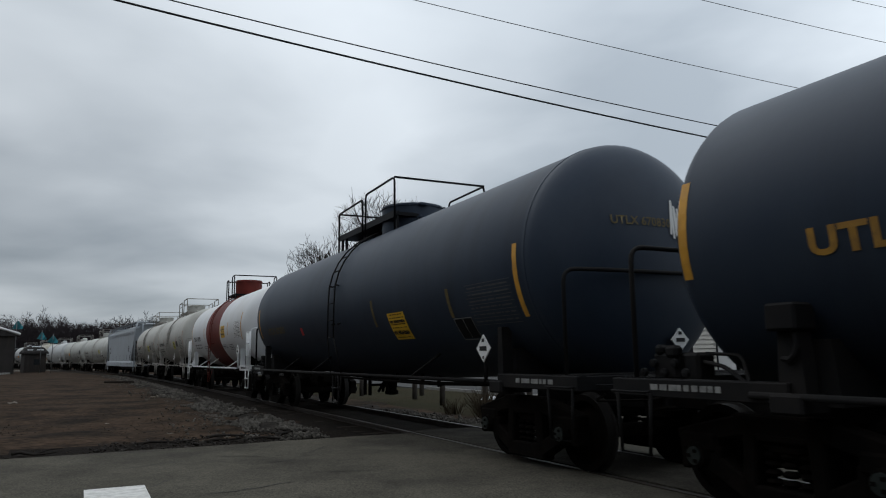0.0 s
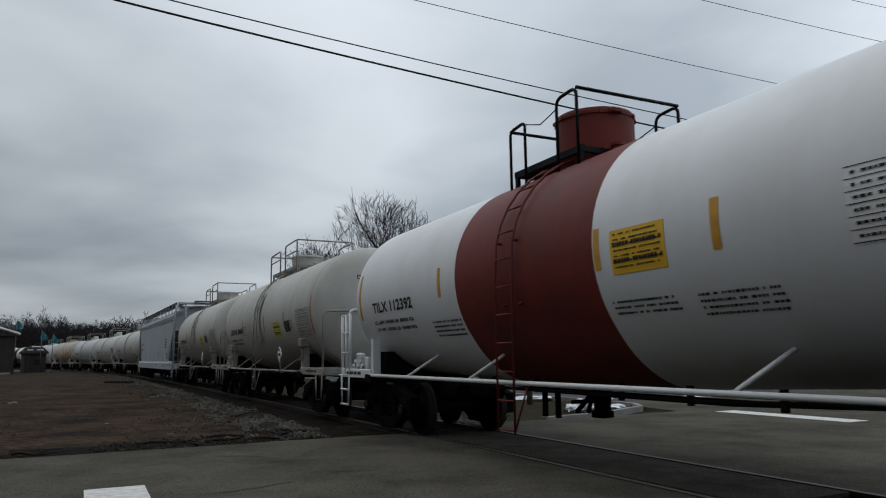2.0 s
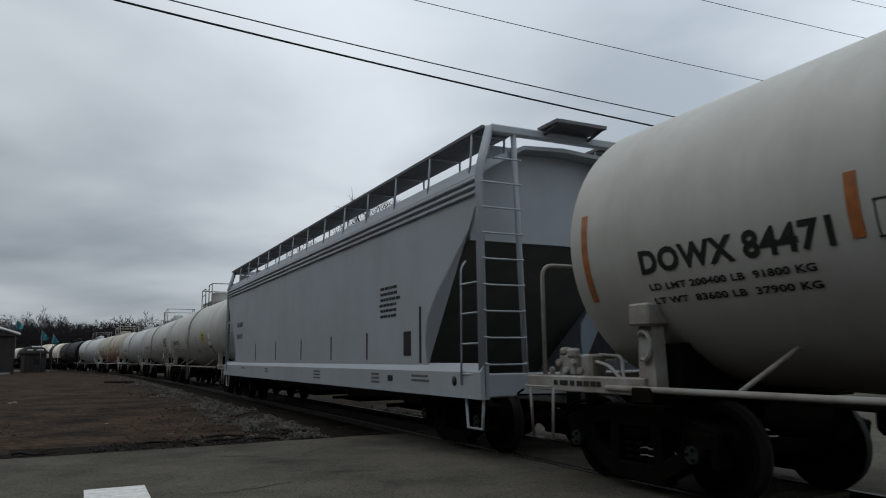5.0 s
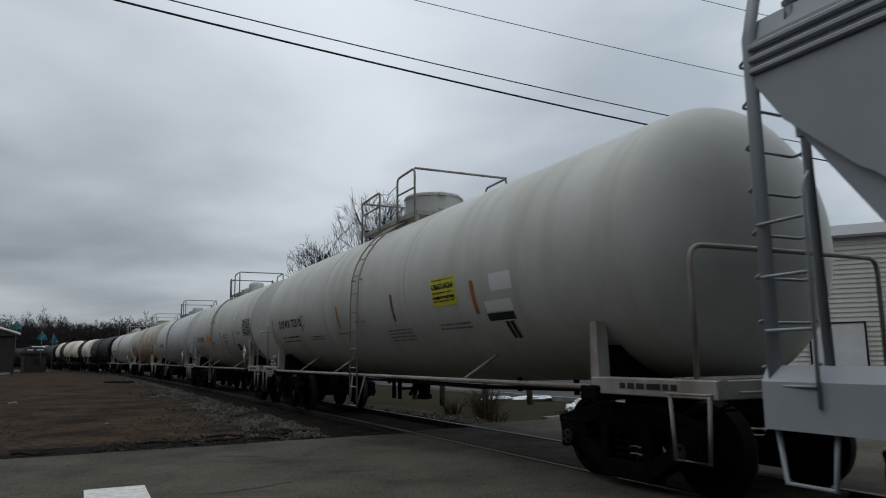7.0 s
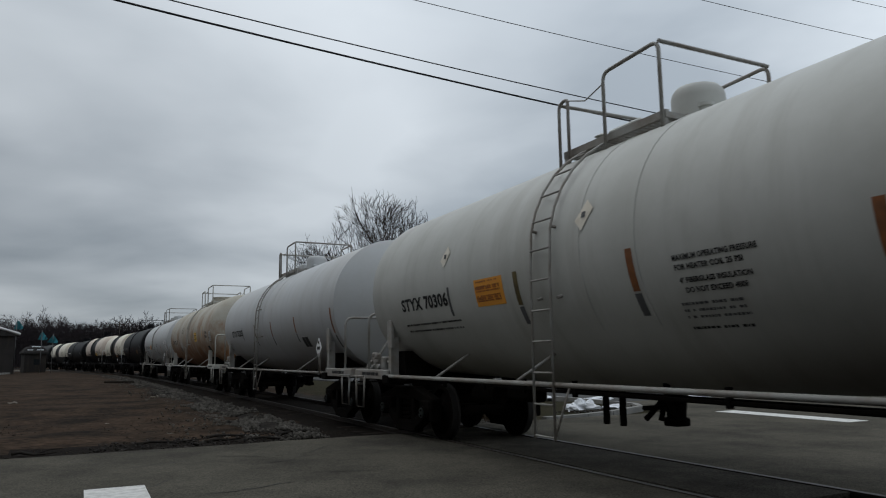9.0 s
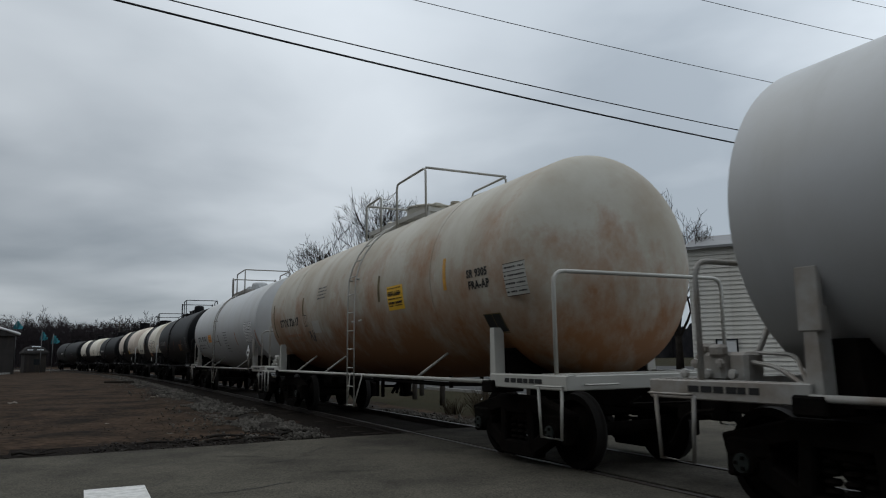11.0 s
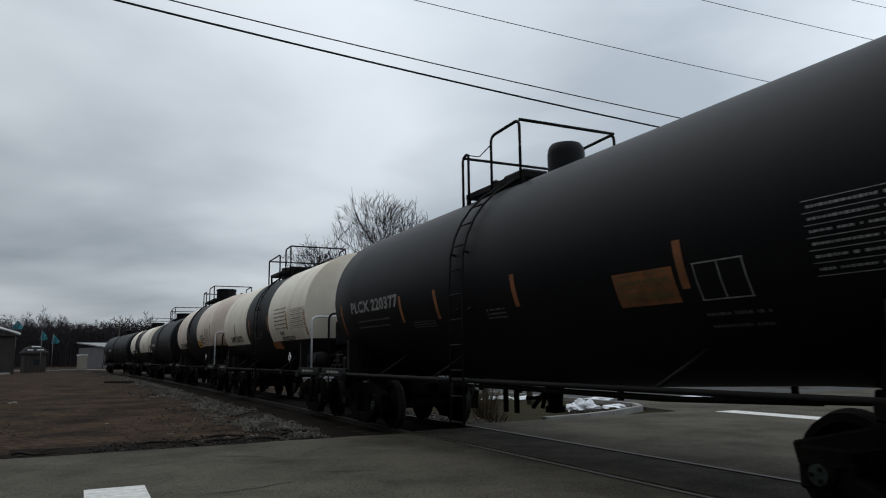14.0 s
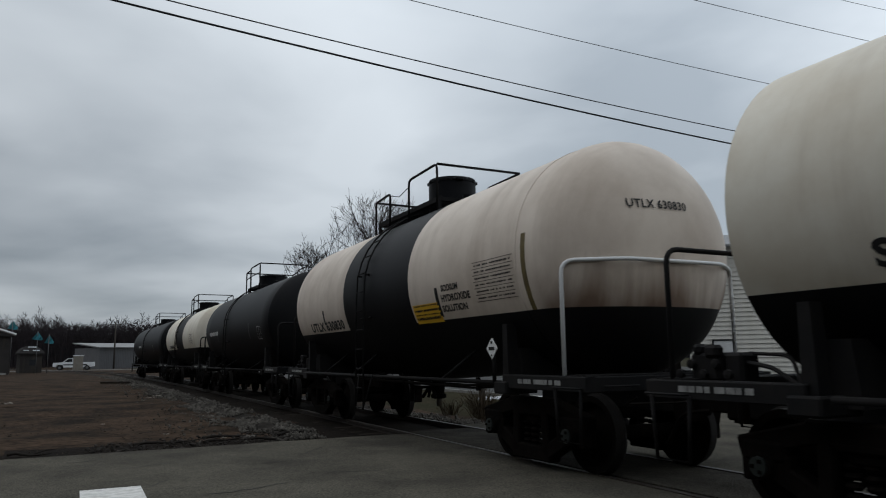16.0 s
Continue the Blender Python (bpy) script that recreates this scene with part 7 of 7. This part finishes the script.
# beige utility cabinet
bm = bmesh.new()
box(bm, (0, 0, 1.3), (1.5, 1.2, 2.6), bevel=0.05)
cab = thing("utility_cabinet", "beige steel equipment cabinet beside the track", "cabinet")
cab.matrix_basis = at_bearing(-26.6, 122, turn=5) @ Matrix.Diagonal((0.85, 0.85, 0.85, 1))
part("body", bm, mat("beige_steel", (0.2, 0.18, 0.15), 0.6, color2=(0.14, 0.125, 0.1), scale=2, amount=0.6), cab)
bm = bmesh.new()
box(bm, (0, 0, 2.7), (1.7, 1.4, 0.16), bevel=0.04)
part("lid", bm, TRIMW, cab)
bm = bmesh.new()
box(bm, (0.1, -0.62, 1.3), (0.9, 0.05, 2.0), bevel=0.01)
part("door", bm, mat("beige_steel", (0.36, 0.33, 0.27)), cab)

# grey metal building at the bend, with a sloping roof edge
far_shed = thing("metal_storage_building", "grey corrugated storage building with a pale roof edge", "building")
far_shed.matrix_basis = at_bearing(-22.6, 150, turn=24)
bm = bmesh.new()
box(bm, (0, 6, 1.9), (15, 12, 4.0))
part("wall", bm, mat("grey_corrugated_wall", (0.11, 0.11, 0.115), 0.6, color2=(0.08, 0.08, 0.082), scale=0.6, amount=0.6), far_shed)
bm = bmesh.new()
for i in range(48):
    box(bm, (-7.35 + i * 0.3125, -0.03, 1.9), (0.12, 0.08, 3.9))
part("corrugation", bm, mat("grey_corrugated_wall", (0.22, 0.22, 0.22)), far_shed)
bm = bmesh.new()
prism(bm, [(-7.8, 3.8), (7.8, 3.8), (7.8, 4.0), (-7.8, 4.0)], -0.5, 12.5)
for v in bm.verts:
    if v.co.y > 5:
        v.co.z += 1.0
part("roof", tidy(bm), ROOFM, far_shed)
bm = bmesh.new()
tube(bm, [(0, 0, 0), (0, 0, 8.5)], [0.16, 0.11], 8)
pole = thing("wooden_pole", "plain wooden utility pole near the yard", "pole")
pole.matrix_basis = at_bearing(-24.3, 145)
part("shaft", bm, POST, pole)
bm = bmesh.new()
box(bm, (0, 0, 8.0), (2.0, 0.12, 0.14))
part("crossarm", bm, POST, pole)

# teal pennants on poles; each cloth is built of stiff panels that swing on one another
TEAL = mat("teal_flag_cloth", (0.02, 0.16, 0.2), 0.8, color2=(0.06, 0.33, 0.38), scale=3, amount=0.6)
TEALD = mat("dark_teal_flag_cloth", (0.012, 0.075, 0.09), 0.8, color2=(0.05, 0.22, 0.25), scale=2.5, amount=0.8)
POLEM = mat("grey_pole", (0.12, 0.12, 0.12), 0.6, 0.3)
FLAGS = []
for i, (az, dist, top) in enumerate(((-30.75, 104, 6.7), (-29.2, 106, 5.4), (-28.5, 107, 5.0))):
    flag = thing("pennant_flag", "teal cloth flag fluttering on a thin pole", "flag", "teal flags")
    flag.matrix_basis = at_bearing(az, dist)
    bm = bmesh.new()
    tube(bm, [(0, 0, 0), (0, 0, top)], 0.05, 6)
    part("pole", bm, POLEM, flag)
    for j in range(3):
        bm = bmesh.new()
        w = 0.4
        prism(bm, [(0.0, -1.15 + 0.2 * j), (w, -0.95 + 0.22 * j), (w, -0.05 - 0.1 * j), (0.0, 0 - 0.06 * j)], -0.012, 0.012)
        pan = part("cloth_panel", tidy(bm), TEAL if j == 2 - i % 2 else TEALD, flag)
        FLAGS.append((pan, i, j, top - 0.15))

# white pickup that drives along the side road
PICK_W = mat("white_car_paint", (0.7, 0.71, 0.72), 0.3, color2=(0.55, 0.55, 0.54), scale=2, amount=0.4)
RUBBER = mat("rubber", (0.015, 0.015, 0.015), 0.85)
pickup = thing("pickup_truck", "white crew-cab pickup truck with dark windows", "pickup")
bm = bmesh.new()
side = [(-2.9, 0.55), (-2.9, 1.05), (-2.75, 1.18), (-1.55, 1.25), (-0.85, 1.85), (0.75, 1.88), (1.0, 1.25), (2.9, 1.25), (2.95, 0.6), (2.45, 0.5), (2.3, 0.85), (1.5, 0.85), (1.35, 0.45), (-1.4, 0.45), (-1.55, 0.85), (-2.35, 0.85), (-2.5, 0.5)]
prism(bm, side, -0.95, 0.95)
bmesh.ops.triangulate(bm, faces=[f for f in bm.faces if len(f.verts) > 4])
part("body", tidy(bm), PICK_W, pickup)
bm = bmesh.new()
for q in (-1, 1):
    for x0, x1, x2, x3 in ((-1.35, -0.2, -0.2, -0.78), (-0.1, 0.8, 0.66, -0.1)):
        vs = [(x0, q * 0.955, 1.28), (x1, q * 0.955, 1.28), (x2, q * 0.955, 1.78), (x3, q * 0.955, 1.78)]
        bm.faces.new([bm.verts.new(p) for p in vs])
part("side_windows", bm, DARKW, pickup)
bm = bmesh.new()
box(bm, (0.2, -0.965, 0.85), (3.4, 0.02, 0.16))
part("door_lettering", bm, LETTER_K, pickup, "dark unreadable lettering on the doors")
WHEELS_P = []
for x in (-1.95, 1.9):
    for y in (-0.88, 0.88):
        bm = bmesh.new()
        lathe(bm, [(0.0, -0.12), (0.34, -0.12), (0.39, -0.06), (0.39, 0.06), (0.34, 0.12), (0.0, 0.12)], axis="y", seg=16)
        w = part("wheel", bm, RUBBER, pickup)
        w.location = (x, y, 0.39)
        bm = bmesh.new()
        lathe(bm, [(0.0, -0.13), (0.2, -0.13), (0.22, -0.12)], axis="y", seg=10)
        lathe(bm, [(0.22, 0.12), (0.2, 0.13), (0.0, 0.13)], axis="y", seg=10)
        part("rim", bm, POLEM, w)
        WHEELS_P.append((w, x, y))


# ------------------------------------------------------------------ bare trees
def bare_tree(base, height, spread, seed, label, crown, levels=5, turn_by=0, twig=0.016, group="bare trees", material=BARK):
    """Trunk, limbs and twigs by forking; the trunk is one part, the crown of limbs and twigs another."""
    r = random.Random(seed)
    tree = thing("bare_tree", label, "tree", group)
    tree.matrix_basis = Matrix.Translation(base) @ Matrix.Rotation(radians(turn_by), 4, "Z")
    bt, bc = bmesh.new(), bmesh.new()
    h0 = height * 0.22
    tube(bt, [(0, 0, -0.2), (0.03, 0.02, h0 * 0.5), (0, 0.05, h0)], [height * 0.024, height * 0.019, height * 0.017], 8)

    def grow(p, d, length, rad, lev):
        n = 3 if lev < 4 else 2
        pts = [p]
        dd = d.copy()
        for i in range(n):
            dd = (dd + Vector((r.uniform(-1, 1), r.uniform(-1, 1), r.uniform(-0.5, 0.8))) * 0.13).normalized()
            pts.append(pts[-1] + dd * length / n)
        end = max(rad * 0.62, twig * 0.6)
        # the crown keeps within a rounded, uneven outline
        wide, mid, tall = crown
        p = pts[-1]
        edge = math.sqrt((p.x ** 2 + p.y ** 2) / wide ** 2 + ((p.z - mid) / tall) ** 2) - 0.13 * noise.noise(p * 0.5)
        if edge > 1 and lev > 1:
            if lev < 3:
                pts = [pts[0] + (q - pts[0]) * 0.6 for q in pts]
            else:
                return
        tube(bc, pts, [rad + (end - rad) * i / n for i in range(n + 1)], 5 if lev < 3 else 3, cap=False)
        if lev >= levels:
            return
        a0 = r.uniform(0, 6.28)
        kids = 3 if lev < 3 else r.choice((2, 3, 3))
        side = dd.orthogonal().normalized()
        for i in range(kids):
            turn = Matrix.Rotation(a0 + i * 6.28 / kids + r.uniform(-0.5, 0.5), 3, dd) @ side
            ang = spread * r.uniform(0.55, 1.15)
            nd = (dd * math.cos(ang) + turn * math.sin(ang) + Vector((0, 0, 0.05))).normalized()
            k = len(pts) - 1 if i else max(1, len(pts) - 2)
            grow(pts[k], nd, length * (r.uniform(0.68, 0.86) if lev < 4 else r.uniform(0.6, 0.78)), max(rad * r.uniform(0.46, 0.62), twig), lev + 1)

    for i in range(5):
        a = i * 1.26 + r.uniform(-0.3, 0.3)
        grow(Vector((0, 0.05, h0 * r.uniform(0.75, 1.0))), Vector((math.cos(a) * 0.38, math.sin(a) * 0.38, 1.0)).normalized(), height * r.uniform(0.17, 0.22), height * 0.0095, 1)
    part("trunk", bt, material, tree)
    part("crown", bc, material, tree)
    return tree


def on_ground(az, dist, z=-0.1):
    return (math.sin(radians(az)) * dist, math.cos(radians(az)) * dist, z)


bare_tree(on_ground(-5.0, 58), 18.0, 0.54, 4, "tall bare deciduous tree with a wide twiggy crown", (4.4, 10.2, 6.9), levels=7, turn_by=110)
bare_tree(on_ground(-10.2, 66), 15.0, 0.58, 9, "bare rounded tree with dense fine twigs", (3.1, 8.1, 5.0), levels=7)
bare_tree(on_ground(15.2, 52), 14.5, 0.5, 21, "bare tree rising behind the train", (3.4, 9, 6), levels=7)
bare_tree(on_ground(18.0, 56), 14.0, 0.5, 22, "bare tree rising beside the warehouse", (3.4, 9, 6), levels=7)

# far wood: many bare stems and twigs along the yard's edge
FAR_BARK = mat("distant_grey_bark", (0.028, 0.024, 0.026), 0.95, color2=(0.042, 0.034, 0.035), scale=1, amount=0.7)
r = random.Random(3)
verts, faces = [], []


def stick(p, q, a, b):
    o = len(verts)
    d = (q - p).normalized()
    s = d.cross(Vector((0.3, 1, 0.2))).normalized()
    w = d.cross(s)
    for c, rad in ((p, a), (q, b)):
        for k in range(3):
            verts.append(c + (s * math.cos(k * 2.1) + w * math.sin(k * 2.1)) * rad)
    for k in range(3):
        faces.append((o + k, o + (k + 1) % 3, o + 3 + (k + 1) % 3, o + 3 + k))


def branch(p, d, l, rad, lev):
    q = p + d * l
    stick(p, q, rad, rad * 0.6)
    if lev == 0:
        return
    for _ in range(3 if lev > 1 else 4):
        nd = (d + Vector((r.uniform(-1, 1), r.uniform(-1, 1), r.uniform(-0.45, 0.5))) * 0.8).normalized()
        branch(p + (q - p) * r.uniform(0.45, 1.0), nd, l * r.uniform(0.48, 0.68), max(rad * 0.5, 0.034), lev - 1)


for i in range(900):
    az = -36 + 42 * (i + r.random()) / 900
    dist = r.uniform(185, 235)
    h = r.uniform(11.2, 13.8) * (1 + 0.14 * math.exp(-((az + 29) / 1.8) ** 2) + 0.1 * noise.noise((az * 0.7, 2, 6)))
    base = Vector(on_ground(az, dist))
    lean = Vector((r.uniform(-0.08, 0.08), 0, 1)).normalized()
    branch(base, lean, h * 0.46, 0.12, 4)
me = bpy.data.meshes.new("far_wood")
me.from_pydata([tuple(v) for v in verts], [], faces)
me.materials.append(FAR_BARK)
tagged(new("far_wood", me), "distant strip of leafless winter woodland", "woods", kind="stuff")
# dense underwood closing the view below the crowns
bm = bmesh.new()
rr = random.Random(8)
prev = None
for i in range(480):
    az = -38 + 78 * i / 479
    h = 10.8 + 2.2 * noise.noise((az * 0.8, 1, 1)) + rr.uniform(-0.9, 0.9)
    p = Vector(on_ground(az, 240 + 6 * noise.noise((az, 5, 5)), -1))
    q = Vector(on_ground(az, 246, -1))
    row = [bm.verts.new(p), bm.verts.new(p + Vector((0, 0, h))), bm.verts.new(q + Vector((0, 0, h))), bm.verts.new(q)]
    if prev:
        for a, b in ((0, 1), (1, 2), (2, 3)):
            bm.faces.new((prev[a], row[a], row[b], prev[b]))
    prev = row
ob = part("far_underwood", tidy(bm), mat("distant_brush", (0.022, 0.022, 0.025), 0.95, color2=(0.036, 0.034, 0.036), scale=0.4, amount=0.9, bump=1.0, bump_scale=2))
tagged(ob, "dense dark brush at the foot of distant woods", "brush", kind="stuff")

# ------------------------------------------------------------------ overhead wires along the road's far side
WIRE = mat("black_cable", (0.012, 0.012, 0.013), 0.7)


def wire(v, z, a, b, rad, label, n0=-40, n1=85):
    """A cable along the road at v; its height over n is z + a n + b n^2."""
    bm = bmesh.new()
    pts = []
    for i in range(61):
        n = n0 + (n1 - n0) * i / 60
        pts.append(nv(n, v, z + a * n + b * n * n))
    tube(bm, pts, rad, 5)
    tagged(part("overhead_wire", bm, WIRE), label, "wire", "overhead wires")


for v, z, a, b, rad in ((14.8, 8.5, -0.0685, 0.00125, 0.024), (15.0, 8.88, -0.06, 0.00125, 0.015), (15.5, 10.5, -0.029, 0.001, 0.01), (14.9, 11.9, 0.0, 0.001, 0.01), (15.2, 13.0, 0.02, 0.001, 0.009)):
    wire(v, z, a, b, rad, "thick black overhead cable slung beside the road" if rad > 0.012 else "thin overhead power wire beside the road")


# ------------------------------------------------------------------ motion
def car_pose(u, half, t):
    """A car stands with its two trucks on the curve."""
    s = u - travel(t)
    a, b = rail_point(s - half), rail_point(s + half)
    th = math.atan2(-(b[0] - a[0]), b[1] - a[1])
    return Matrix.Translation(((a[0] + b[0]) / 2, (a[1] + b[1]) / 2, 0)) @ Matrix.Rotation(th + math.pi / 2, 4, "Z")


def motions():
    for car, u, half in TRAIN:
        walk(car, [(i * 0.5, car_pose(u, half, i * 0.5)) for i in range(33)])
    # wheels roll without slipping
    for w, dx in WHEELSETS:
        walk(w, [(k / FPS, pose(dx, 0, 0.457, 0, -math.degrees(travel(k / FPS) / 0.457), 0)) for k in range(481)])
    for pan, i, j, top in FLAGS:
        rows = []
        for k in range(33):
            t = k * 0.5
            yaw = [30 * math.sin(2.1 * t + i * 1.7 - q * 0.9) + 12 * math.sin(3.7 * t + i + q) for q in range(3)]
            p = Vector((0, 0, top))
            for q in range(j):
                p += Vector((0.24 * math.cos(radians(yaw[q])), 0.24 * math.sin(radians(yaw[q])), -0.22))
            rows.append((t, pose(p.x, p.y, p.z, 0, 24 + 14 * math.sin(2 * t + i), yaw[j])))
        walk(pan, rows)
    side = at_bearing(-25.5, 128, z=-0.02, turn=-3)
    walk(pickup, [(0, side @ pose(170, 0, 0)), (16, side @ pose(-3, 0, 0))])
    for w, x, y in WHEELS_P:
        walk(w, [(0, pose(x, y, 0.39)), (16, pose(x, y, 0.39))])


motions()
